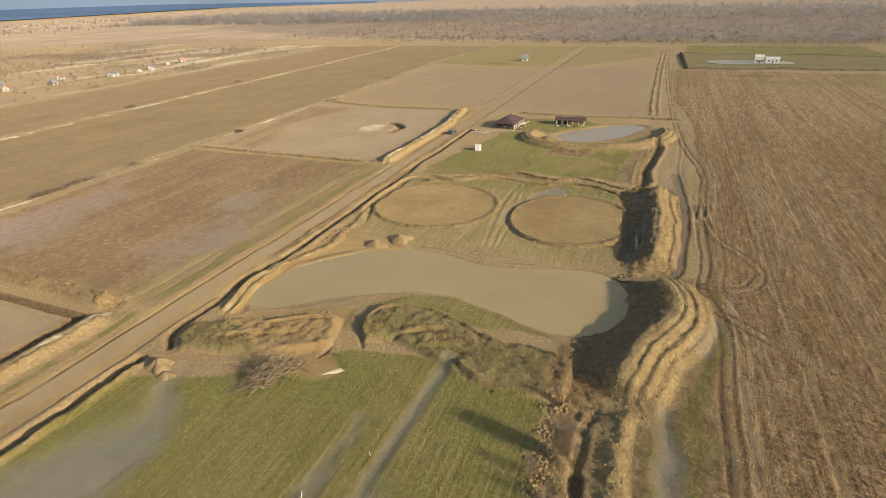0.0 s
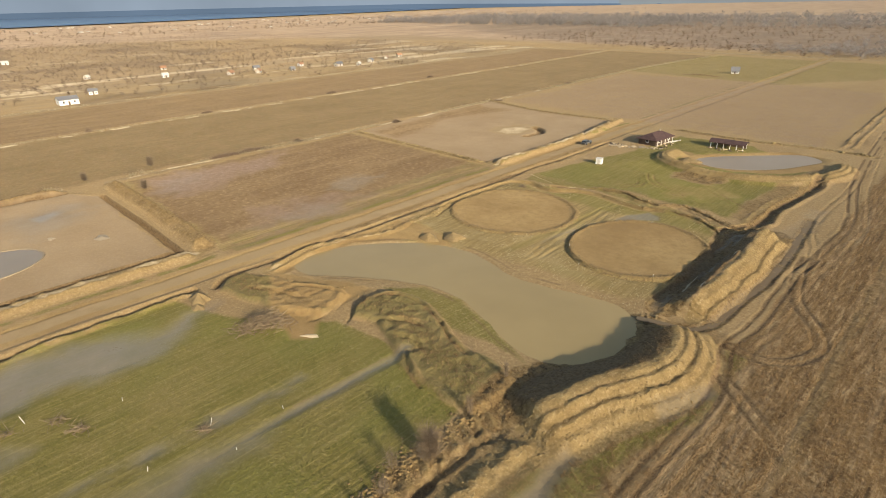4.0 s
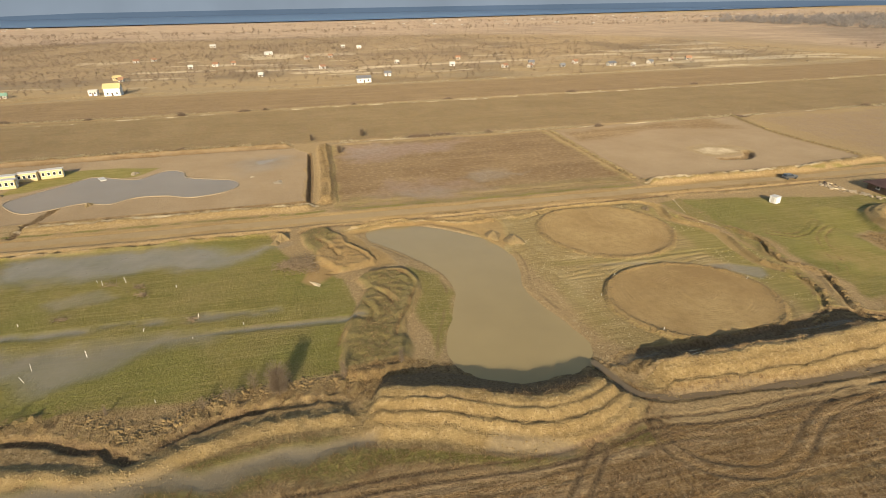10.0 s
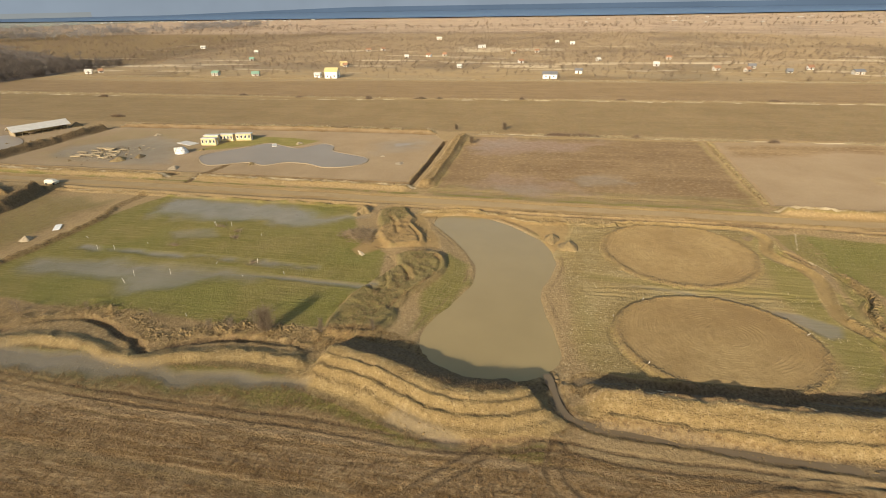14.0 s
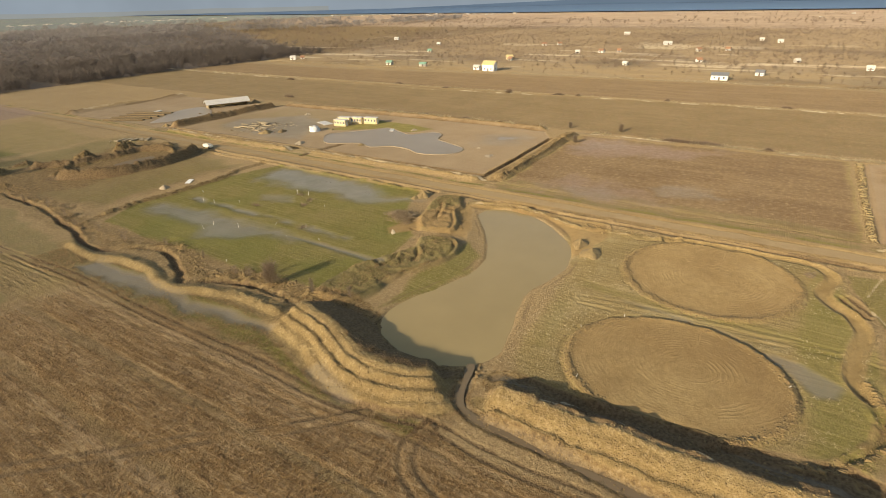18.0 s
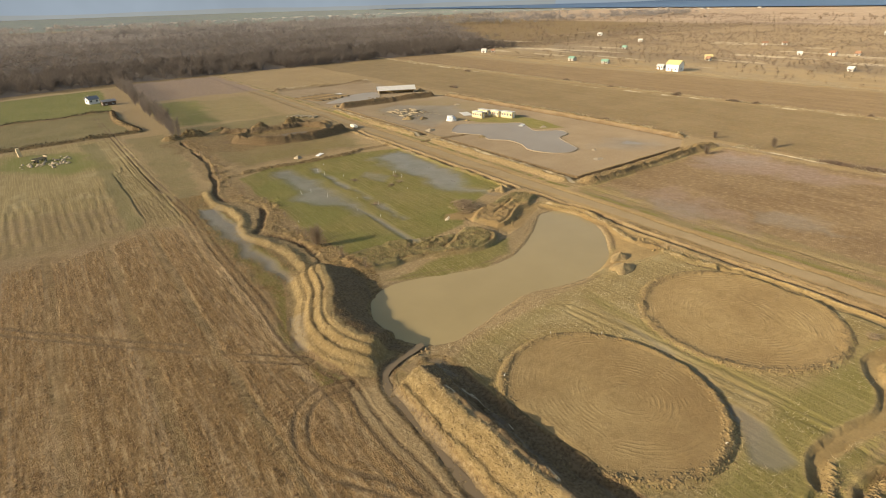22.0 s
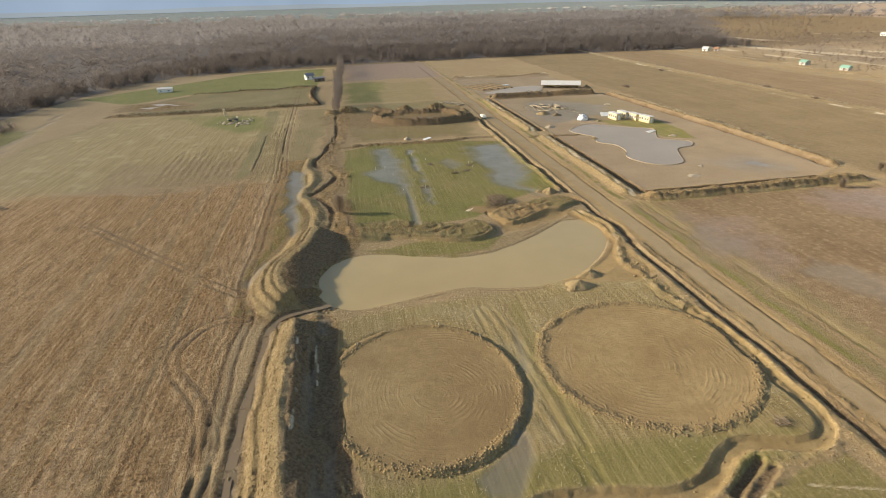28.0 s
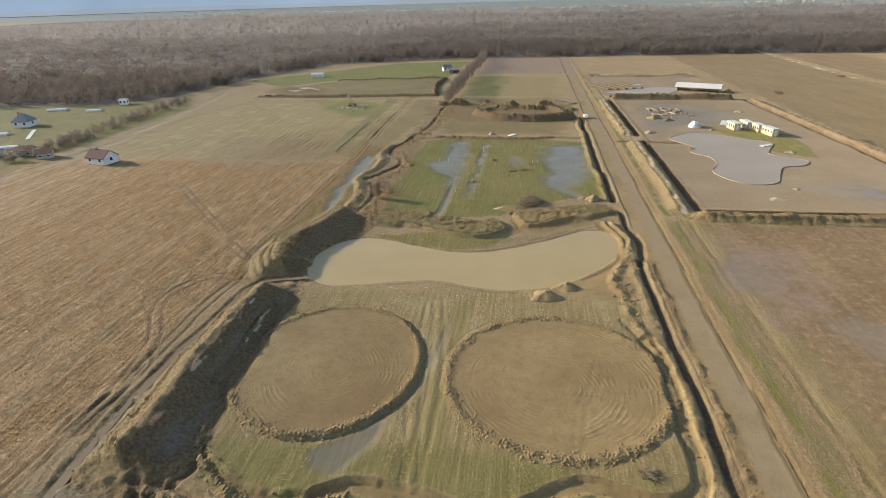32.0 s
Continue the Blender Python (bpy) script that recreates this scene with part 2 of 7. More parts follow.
    w = n.span(n.math("ADD", wet, n.math("MULTIPLY", ragged, 0.6)), 0.05, 1.0)
    c = n.mix(n.math("MULTIPLY", w, 0.82), c, wet_c)
    n.link(c, bsdf.inputs["Base Color"])
    n.link(n.span(w, 0.0, 1.0, 0.92, 0.27), bsdf.inputs["Roughness"])
    bsdf.inputs["Specular IOR Level"].default_value = 0.22
    n.link(n.span(straw, 0.2, 0.8, 0.45, 0.05), bsdf.inputs["Diffuse Roughness"])
    dry = n.span(w, 0.0, 0.8, 1.0, 0.03)
    relief = n.math("ADD", n.math("ADD", n.math("MULTIPLY", fine, 0.6), n.math("MULTIPLY", grit, 0.8)), n.math("MULTIPLY", tuft, n.math("ADD", n.math("MULTIPLY", straw, 1.0), 0.35)))
    bare = n.span(n.math("ADD", n.math("ADD", n.math("ADD", mud, road), n.math("ADD", hazy_heath, litter)), n.math("ADD", n.math("ADD", n.math("MULTIPLY", grey, 0.9), n.math("MULTIPLY", clay, 0.45)), n.math("ADD", n.math("MULTIPLY", green, 0.45), n.math("MULTIPLY", tilled, 0.45)))), 0.3, 0.9, 1.0, 0.22)
    groove = n.math("SINE", n.math("ADD", n.math("MULTIPLY", radius, 8.5), n.math("MULTIPLY", n.noise(0.3, 4), 9.0)))
    groove = n.math("MULTIPLY", n.span(groove, -0.2, 0.9), n.math("MULTIPLY", worked, n.span(n.noise(0.22, 5), 0.45, 0.6)))
    n.bump(n.math("ADD", n.math("MULTIPLY", n.math("MULTIPLY", relief, dry), bare), n.math("MULTIPLY", groove, 0.1)), 0.9, 0.45, bsdf)
    return m


def water_material(name, body, rough, ripple):
    m, t, bsdf = material(name, rough)
    n = Nodes(t)
    n.link(n.mix(n.span(n.noise(0.05, 5), 0.35, 0.65), body, tuple(v * 1.12 for v in body)), bsdf.inputs["Base Color"])
    bsdf.inputs["IOR"].default_value = 1.33
    bsdf.inputs["Specular IOR Level"].default_value = 0.27
    n.bump(n.noise(1.4, 4), 0.05, ripple, bsdf)
    if rough > 0.5:
        bsdf.inputs["Specular IOR Level"].default_value = 0.08
    return m


MAT = {}
MAT["ground"] = ground_material()
MAT["pond"] = water_material("silty_water", (0.315, 0.232, 0.106), 0.16, 0.02)
MAT["pool"] = water_material("grey_water", (0.275, 0.215, 0.15), 0.4, 0.02)
MAT["silt"] = water_material("thick_silt", (0.165, 0.122, 0.075), 0.55, 0.03)
# sea colour is lifted for haze, to meet the glowing band behind
MAT["sea"] = water_material("sea_water", (0.080, 0.125, 0.190), 0.45, 0.3)
MAT["clod"] = mottled("clay_clods", (0.15, 0.098, 0.041), (0.285, 0.192, 0.076), 1.5, 0.95, 0.5, 0.1, by_island=True)
MAT["paleclod"] = mottled("pale_clods", (0.20, 0.142, 0.062), (0.34, 0.25, 0.112), 1.5, 0.95, 0.4, 0.1, by_island=True)
MAT["darkclod"] = mottled("dark_clods", (0.09, 0.062, 0.03), (0.20, 0.138, 0.064), 1.5, 0.95, 0.5, 0.1, by_island=True)
MAT["soil_heap"] = mottled("heap_soil", (0.29, 0.205, 0.09), (0.19, 0.128, 0.055), 0.9, 0.95, 0.6, 0.25)
MAT["straw"] = mottled("dry_stalks", (0.22, 0.140, 0.066), (0.44, 0.300, 0.160), 1.0, 0.9, 0, by_island=True, thin=0.7)
MAT["palegrass"] = mottled("pale_dry_grass", (0.42, 0.33, 0.19), (0.60, 0.49, 0.30), 1.0, 0.9, 0, by_island=True, thin=0.5)
MAT["grass"] = mottled("grass_blades", (0.12, 0.118, 0.03), (0.27, 0.22, 0.085), 1.0, 0.9, 0, by_island=True, thin=0.5)
MAT["bark"] = mottled("bark", (0.085, 0.062, 0.042), (0.16, 0.12, 0.082), 2.0, 0.95, 0.3)
MAT["twig"] = mottled("twigs", (0.17, 0.125, 0.08), (0.30, 0.225, 0.15), 0.6, 0.95, 0, by_island=True, thin=0.4)
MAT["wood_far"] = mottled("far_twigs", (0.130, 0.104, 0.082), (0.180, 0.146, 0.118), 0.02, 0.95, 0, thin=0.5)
MAT["hedge"] = mottled("hedge_twigs", (0.055, 0.040, 0.024), (0.11, 0.08, 0.045), 0.05, 0.95, 0, thin=0.3)
# twig colours pale with distance: haze is put into the base colour
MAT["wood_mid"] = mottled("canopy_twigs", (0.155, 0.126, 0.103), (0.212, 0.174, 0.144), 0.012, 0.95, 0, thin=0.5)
MAT["wood_back_haze"] = mottled("hazed_back_twigs", (0.195, 0.163, 0.138), (0.262, 0.222, 0.190), 0.010, 0.95, 0, thin=0.5)
MAT["wood_pale_haze"] = mottled("pale_hazed_twigs", (0.27, 0.235, 0.205), (0.38, 0.335, 0.295), 0.008, 0.95, 0, thin=0.5)
MAT["scrub"] = mottled("scrub_twigs", (0.20, 0.14, 0.092), (0.32, 0.23, 0.155), 0.02, 0.95, 0, by_island=True, thin=0.5)
MAT["white"] = mottled("white_paint", (0.78, 0.76, 0.71), (0.66, 0.63, 0.57), 1.2, 0.55, 0.05)
MAT["cream"] = mottled("cream_panel", (0.60, 0.47, 0.24), (0.52, 0.40, 0.20), 0.8, 0.55, 0.05)
MAT["plaster"] = mottled("plaster", (0.55, 0.49, 0.40), (0.38, 0.33, 0.26), 1.2, 0.85, 0.1, by_object=True)
MAT["redroof"] = mottled("dark_red_roof", (0.050, 0.026, 0.023), (0.095, 0.050, 0.042), 0.9, 0.95, 0.3)
MAT["brownroof"] = mottled("brown_roof", (0.075, 0.035, 0.024), (0.12, 0.056, 0.038), 2.5, 0.95, 0.3)
MAT["greyroof"] = mottled("grey_roof", (0.12, 0.12, 0.125), (0.22, 0.215, 0.21), 1.5, 0.6, 0.2, by_object=True)
MAT["yellowroof"] = mottled("yellow_roof", (0.66, 0.54, 0.24), (0.56, 0.45, 0.20), 1.5, 0.5, 0.1)
MAT["greenroof"] = mottled("pale_green_roof", (0.22, 0.36, 0.26), (0.16, 0.28, 0.20), 1.5, 0.5, 0.1)
MAT["rustroof"] = mottled("tile_roof", (0.26, 0.13, 0.07), (0.36, 0.20, 0.11), 1.5, 0.7, 0.2, by_object=True)
MAT["paleroof"] = mottled("pale_sheet_roof", (0.62, 0.58, 0.50), (0.50, 0.46, 0.39), 0.8, 0.5, 0.1)
MAT["timber"] = mottled("raw_timber", (0.38, 0.30, 0.18), (0.24, 0.185, 0.11), 1.5, 0.8, 0.2, by_object=True)
MAT["darkwood"] = mottled("dark_timber", (0.07, 0.045, 0.03), (0.13, 0.085, 0.055), 1.5, 0.8, 0.2)
MAT["cutwood"] = mottled("cut_branches", (0.10, 0.07, 0.04), (0.31, 0.225, 0.13), 0.8, 0.9, 0.2, by_island=True)
MAT["sand"] = mottled("pale_sand", (0.62, 0.49, 0.31), (0.50, 0.385, 0.23), 0.9, 0.95, 0.3)
MAT["stone"] = mottled("rubble_stone", (0.40, 0.32, 0.21), (0.27, 0.205, 0.125), 1.2, 0.9, 0.4, by_object=True)
MAT["tyre"] = mottled("rubber", (0.02, 0.02, 0.02), (0.035, 0.034, 0.032), 4, 0.85, 0.1)
MAT["steel"] = mottled("weathered_steel", (0.20, 0.19, 0.18), (0.30, 0.27, 0.23), 2, 0.5, 0.1, metal=0.6)
MAT["carpaint"] = mottled("dark_car_paint", (0.07, 0.068, 0.066), (0.10, 0.096, 0.09), 2, 0.35, 0)
MAT["cream_paint"] = mottled("cream_car_paint", (0.72, 0.64, 0.48), (0.66, 0.58, 0.43), 2, 0.35, 0)
# backdrop bands glow by themselves: hazy light put in as emission
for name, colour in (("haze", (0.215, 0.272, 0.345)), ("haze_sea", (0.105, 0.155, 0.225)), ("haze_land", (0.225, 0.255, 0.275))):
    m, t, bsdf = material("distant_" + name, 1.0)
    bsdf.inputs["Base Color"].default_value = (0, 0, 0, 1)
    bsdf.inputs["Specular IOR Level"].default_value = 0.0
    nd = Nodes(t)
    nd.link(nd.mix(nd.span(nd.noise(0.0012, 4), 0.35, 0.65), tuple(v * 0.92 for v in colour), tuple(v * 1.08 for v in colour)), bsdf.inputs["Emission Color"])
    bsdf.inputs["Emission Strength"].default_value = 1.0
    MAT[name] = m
glass, gt, gb = material("window_glass", 0.06)
gb.inputs["Base Color"].default_value = (0.03, 0.035, 0.04, 1)
MAT["glass"] = glass


# ---------- mesh helpers ----------
def raw_mesh(name, verts, faces, mat, parent=None):
    """An object from numpy arrays of vertices and of equal-sided faces."""
    me = bpy.data.meshes.new(name)
    verts, faces = np.asarray(verts, np.float32), np.asarray(faces, np.int32)
    k = faces.shape[1]
    me.vertices.add(len(verts)), me.loops.add(faces.size), me.polygons.add(len(faces))
    me.vertices.foreach_set("co", verts.ravel())
    me.loops.foreach_set("vertex_index", faces.ravel())
    me.polygons.foreach_set("loop_start", np.arange(0, faces.size, k, dtype=np.int32))
    me.update(calc_edges=True)
    me.materials.append(MAT[mat])
    ob = new(name, me)
    ob.parent = parent
    return ob


def part(name, bm, mat, parent=None, label=""):
    me = bpy.data.meshes.new(name)
    bm.normal_update()
    bm.to_mesh(me)
    bm.free()
    me.materials.append(MAT[mat])
    ob = new(name, me)
    ob.parent = parent
    if label:
        tagged(ob, label)
    return ob


def empty(name, m, label, category, group=""):
    ob = new(name)
    ob.matrix_world = m
    return tagged(ob, label, category, group)


def block(bm, a, b, m=None, bevel=0.0):
    """A box from corner a to corner b."""
    size, mid = [(q - p) for p, q in zip(a, b)], [(q + p) / 2 for p, q in zip(a, b)]
    t = Matrix.Translation(mid) @ Matrix.Diagonal((*size, 1))
    r = bmesh.ops.create_cube(bm, size=1, matrix=(m @ t) if m else t)
    if bevel:
        edges = {e for v in r["verts"] for e in v.link_edges}
        bmesh.ops.bevel(bm, geom=list(edges), offset=bevel, segments=1, affect="EDGES")
    return bm


def boxed(a, b, bevel=0.0):
    return block(bmesh.new(), a, b, None, bevel)


def rod(bm, a, b, r, r2=None, sides=6):
    a, b = Vector(a), Vector(b)
    d = b - a
    m = Matrix.Translation((a + b) / 2) @ d.to_track_quat("Z", "Y").to_matrix().to_4x4()
    bmesh.ops.create_cone(bm, cap_ends=True, segments=sides, radius1=r, radius2=r if r2 is None else r2, depth=d.length, matrix=m)
    return bm


# ---------- numpy noise and curves ----------
def vnoise(x, y, seed=0):
    i, j = np.floor(x), np.floor(y)
    fx, fy = x - i, y - j
    fx, fy = fx * fx * (3 - 2 * fx), fy * fy * (3 - 2 * fy)

    def h(a, b):
        v = np.sin(a * 127.1 + b * 311.7 + seed * 74.7) * 43758.5453
        return v - np.floor(v)

    return (h(i, j) * (1 - fx) + h(i + 1, j) * fx) * (1 - fy) + (h(i, j + 1) * (1 - fx) + h(i + 1, j + 1) * fx) * fy


def fbm(x, y, scale, octaves=4, seed=0):
    """Noise about 0, from -1 to 1; scale: metres of its largest forms."""
    out, amp, total = 0.0, 1.0, 0.0
    for k in range(octaves):
        out = out + amp * (vnoise(x / scale * 2 ** k, y / scale * 2 ** k, seed + k * 13) * 2 - 1)
        total += amp
        amp *= 0.55
    return out / total


def smooth(v, a, b):
    t = np.clip((v - a) / (b - a), 0, 1)
    return t * t * (3 - 2 * t)


def curve(points, closed=False, steps=6):
    """A Catmull-Rom curve through points, as an array."""
    p = np.array(points, float)
    n = len(p)
    out = []
    for i in range(n if closed else n - 1):
        if closed:
            a, b, c, d = p[i - 1], p[i], p[(i + 1) % n], p[(i + 2) % n]
        else:
            a, b, c, d = p[max(i - 1, 0)], p[i], p[i + 1], p[min(i + 2, n - 1)]
        for k in range(steps):
            t = k / steps
            out.append(0.5 * (2 * b + (c - a) * t + (2 * a - 5 * b + 4 * c - d) * t * t + (3 * b - a - 3 * c + d) * t ** 3))
    if not closed:
        out.append(p[-1])
    return np.array(out)


def to_line(X, Y, line, closed=False):
    """Distance to a line, the side (left of its run is positive) and the run along it."""
    best, side, run = np.full(X.shape, 1e9), np.zeros(X.shape), np.zeros(X.shape)
    pts = np.vstack([line, line[:1]]) if closed else line
    s0 = 0.0
    for (ax, ay), (bx, by) in zip(pts[:-1], pts[1:]):
        dx, dy = bx - ax, by - ay
        ln = math.hypot(dx, dy)
        if ln < 1e-6:
            continue
        t = np.clip(((X - ax) * dx + (Y - ay) * dy) / (ln * ln), 0, 1)
        ex, ey = X - ax - t * dx, Y - ay - t * dy
        d = np.hypot(ex, ey)
        k = d < best
        best = np.where(k, d, best)
        side = np.where(k, np.sign(dx * ey - dy * ex), side)
        run = np.where(k, s0 + t * ln, run)
        s0 += ln
    return best, side, run


def inside(X, Y, poly):
    c = np.zeros(X.shape, bool)
    for (ax, ay), (bx, by) in zip(poly, np.roll(poly, -1, 0)):
        if ay == by:
            continue
        c ^= ((ay > Y) != (by > Y)) & (X < (bx - ax) * (Y - ay) / (by - ay) + ax)
    return c


def depth_in(X, Y, poly):
    """Signed distance, positive inside."""
    d, _, _ = to_line(X, Y, poly, True)
    return np.where(inside(X, Y, poly), d, -d)
# ---------- plan: lines of the site (metres) ----------
POND = curve([(-3, 95.5), (-8, 98.2), (-15, 97.4), (-21.5, 95.6), (-29, 94.6), (-37, 96.5), (-45, 96.8), (-53.5, 94.4), (-61, 88), (-66, 81.5), (-68.5, 75), (-67.5, 66.5),
              (-62, 65), (-56, 69), (-48, 74.5), (-39, 79), (-30.5, 79.7), (-22, 77), (-16, 74.8), (-10.5, 73.9), (-5, 76), (-1.5, 80.3), (0.3, 85.5), (-0.3, 91)], True)
POOL = curve([(-101, -24.5), (-108, -33), (-114, -35.5), (-121, -31), (-128, -25), (-135, -19.5), (-131, -10), (-129, -3.5), (-137, 3), (-134, 9), (-127, 11.5), (-123, 19), (-119, 27.5),
              (-112, 29.5), (-106.5, 25), (-104.5, 17), (-108, 9.5), (-108.5, 1), (-104, -5), (-106.5, -13)], True)
NPOND = curve([(-36, 204), (-31, 213), (-20, 224), (-11.5, 231), (-5, 227), (-8, 218), (-13, 208.5), (-21, 200.5), (-30, 198.5)], True)
BERM_S = curve([(-1.2, 60.5), (0.3, 65.0), (1.8, 71.5), (4.5, 77.0), (6.3, 81.5), (6.7, 86), (6.0, 90), (4.4, 92.8), (2.6, 94.6)])
BERM_N = curve([(3.2, 101.3), (2.5, 104.5), (2.8, 109), (3.5, 114), (3.1, 120), (3.5, 125.5), (2.8, 131), (2.4, 137), (2.1, 142), (2.8, 147)])
CHANNEL = curve([(-3.2, 95.7), (1, 97), (5, 98.2), (6.9, 101.5), (7.5, 106), (7.8, 112.5), (8.5, 119), (8.7, 126), (8.8, 132), (8.7, 138), (8.3, 143.5), (7.6, 150), (7.2, 157), (6.5, 165)])
BANK_SE = curve([(1.6, 60), (0.8, 53.5), (0.8, 47), (1.6, 42), (3.0, 37.5), (5.0, 34), (5.2, 30), (4.4, 25), (2.6, 19), (2.4, 11), (4.6, 4), (5.0, -4), (3.4, -12)])
DITCH_SE = curve([(-2.6, 59), (-3.2, 53.5), (-3.2, 47), (-2.8, 41.4), (-1.4, 37.7), (0.9, 34.3), (2.9, 30.6), (0.1, 26.5), (-2.8, 20.4), (-4.6, 13.5), (-3.0, 8), (0.5, 3), (2.7, -6), (0.6, -15), (-3.6, -33), (-5.4, -50), (-5.6, -64), (-6.0, -88)])
DITCH_PARTS = [curve(q) for q in ([(2.9, 30.6), (0.1, 26.5), (-2.8, 20.4), (-4.4, 14)], [(0.9, 34.3), (-1.4, 37.7), (-2.8, 41.4), (-3.1, 46)], [(1.0, 2), (2.6, -5), (1.2, -12), (-0.8, -20), (-3.6, -33)], [(-4.8, -50), (-5.6, -60), (-5.4, -66)], [(-5.8, -80), (-6.0, -88)])]
RING_1, RING_2 = (-16.65, 122.85, 14.6, 16.05), (-51.7, 123.0, 16.4, 16.2)


def ring(r, steps=48):
    return np.array([(r[0] + r[2] * math.cos(k * math.tau / steps), r[1] + r[3] * math.sin(k * math.tau / steps)) for k in range(steps)])


GREEN_S = np.array([(-9, 58), (-6.5, 45), (-6, 8), (-8, -18), (-19, -24), (-56, -22), (-69, -17), (-69.5, 42), (-62, 44), (-50, 51), (-40, 59), (-29, 61.5), (-22, 61.5)])
GREEN_N = np.array([(-66, 153.5), (-64, 170), (-59, 190), (-54, 232), (-27, 232), (-5, 211), (-3.5, 184), (-3, 153), (-16, 155.5), (-24, 155), (-37, 156.5), (-50, 152.5)])
LAWN = np.array([(-68, 102), (-60, 90), (-40, 98), (-8, 100), (-3, 104), (-4, 146), (-20, 151), (-42, 149), (-62, 146), (-69, 140)])
MOUND_1 = curve([(-3, 60.5), (-8, 62.5), (-17, 63.5), (-28, 66), (-36, 67.5), (-41.5, 67.5)])
MOUND_2 = curve([(-70, 55), (-62, 54.5), (-54, 57), (-47, 60)])
ROADSIDE = curve([(-71.5, -64), (-71, -20), (-70.8, 30), (-71.1, 46)])
ROADSIDE_2 = curve([(-70.6, 82), (-70.9, 100), (-71.0, 128), (-71.3, 158), (-70.5, 178), (-70.6, 206)])
HEDGE_1 = curve([(-45.5, 153.4), (-37, 154.8), (-30.5, 152.2), (-25.3, 151.8), (-20, 154.6), (-16.2, 153.6), (-9, 150.2), (-3, 148.9)])
HEDGE_2 = curve([(-27, 147.2), (-20, 149), (-14.5, 148.7), (-10.6, 146.4), (-6.6, 143), (-4.6, 138.5)])
BANK_NW = curve([(-69.3, 73), (-69.3, 79), (-66.4, 85.7), (-64.4, 93), (-64.6, 100), (-65.0, 106), (-67.2, 111.4), (-68.4, 117.7), (-68.6, 123.3), (-69.0, 129.5), (-69.0, 135), (-68.6, 139)])
ROADSIDE_M = curve([(-71.2, 83), (-71.9, 79), (-72.6, 73.7), (-71.8, 67.6), (-71.3, 62.8), (-71.2, 54.8), (-70.4, 52), (-68.4, 49.8)])
POND_W = curve([(-70.2, 78), (-70.3, 72), (-68.9, 66), (-67.7, 60.5)])
TRACK_E = curve([(17, -180), (15.8, -104), (14.8, -42), (12.5, 7), (13, 25), (13.6, 40), (13.5, 60), (14, 75), (14.2, 83), (13.2, 90), (11.4, 97), (12, 104), (12.4, 111), (12.2, 120), (12.0, 131), (13, 145), (13.7, 169), (9, 200), (6.5, 231), (3, 300), (0, 420), (-1, 560)])
TRACK_E2 = curve([(12.5, 125), (11.5, 131), (12.6, 138), (11.5, 146), (8.5, 158), (7.5, 172), (8.5, 190), (8, 215)])
LOOP = curve([(11.5, 97.5), (16, 97), (20.3, 100.8), (21.8, 106.5), (19.6, 112.6), (15.4, 119.5), (13.4, 126), (12.2, 134), (11.8, 141)])
DIAGONAL = curve([(13.8, 88.5), (21.6, 81), (27.6, 74), (38, 63), (60, 40)])
NBERM = curve([(-42.0, 207), (-44.6, 200), (-42, 194), (-35, 189.6), (-26, 187.2), (-16, 189), (-7, 195), (0.5, 205), (2.8, 214), (1.4, 223)])
NE_DITCH = curve([(-2.4, 150), (-1.8, 165), (-1.0, 181), (1.0, 196), (0, 206)])

# ---------- ground: one graded sheet ----------


def axis(spans, far_lo, far_hi, grow=1.16):
    v = []
    for a, b, step in spans:
        v += list(np.arange(a, b - 1e-6, step))
    v.append(spans[-1][1])
    lo, step = [], spans[0][2]
    x = v[0]
    while x > far_lo:
        step *= grow
        x -= step
        lo.append(x)
    hi, step = [], spans[-1][2]
    x = v[-1]
    while x < far_hi:
        step *= grow
        x += step
        hi.append(x)
    return np.array(lo[::-1] + v + hi)


GX = axis([(-480, -275, 5.0), (-275, -245, 1.4), (-245, -172, 4.0), (-172, -93, 0.9), (-93, -70, 0.5), (-70, 24, 0.34), (24, 57, 0.65), (57, 70, 1.4), (70, 215, 4.0)], -4750, 4750)
GY = axis([(-340, -130, 3.5), (-130, -40, 1.2), (-40, 40, 0.7), (40, 156, 0.34), (156, 250, 0.75), (250, 330, 2.5), (330, 620, 5.0)], -4750, 4750)
X, Y = np.meshgrid(GX, GY)
ROWS_N, COLS_N = X.shape
X, Y = X.ravel(), Y.ravel()
Z = 0.10 * fbm(X, Y, 30, 4, 3) + 0.05 * fbm(X, Y, 3.0, 3, 5)
MASK = {k: np.zeros(X.shape) for k in ("green", "straw", "clay", "dark", "mud", "road", "wet", "grey", "tilled", "brown", "lush", "olive", "peat_shade", "pale", "hazy_heath", "litter", "far_haze", "bloom", "radius", "worked")}
WARPX, WARPY = 1.3 * fbm(X, Y, 7, 3, 21), 1.3 * fbm(X, Y, 7, 3, 22)
ROUGH = fbm(X, Y, 1.3, 3, 31)


def box_of(line, reach):
    (x0, y0), (x1, y1) = line.min(0) - reach, line.max(0) + reach
    return np.nonzero((X > x0) & (X < x1) & (Y > y0) & (Y < y1))[0]


def paint(name, poly, soft=1.5, amount=1.0, warp=1.0, clear=()):
    """Lay a soil over an area; clear: soils that it takes the place of."""
    poly = np.asarray(poly, float)
    i = box_of(poly, soft + 3)
    w = smooth(depth_in(X[i] + warp * WARPX[i], Y[i] + warp * WARPY[i], poly), -soft, soft) * amount
    MASK[name][i] = np.maximum(MASK[name][i], w)
    for c in clear:
        MASK[c][i] *= 1 - w


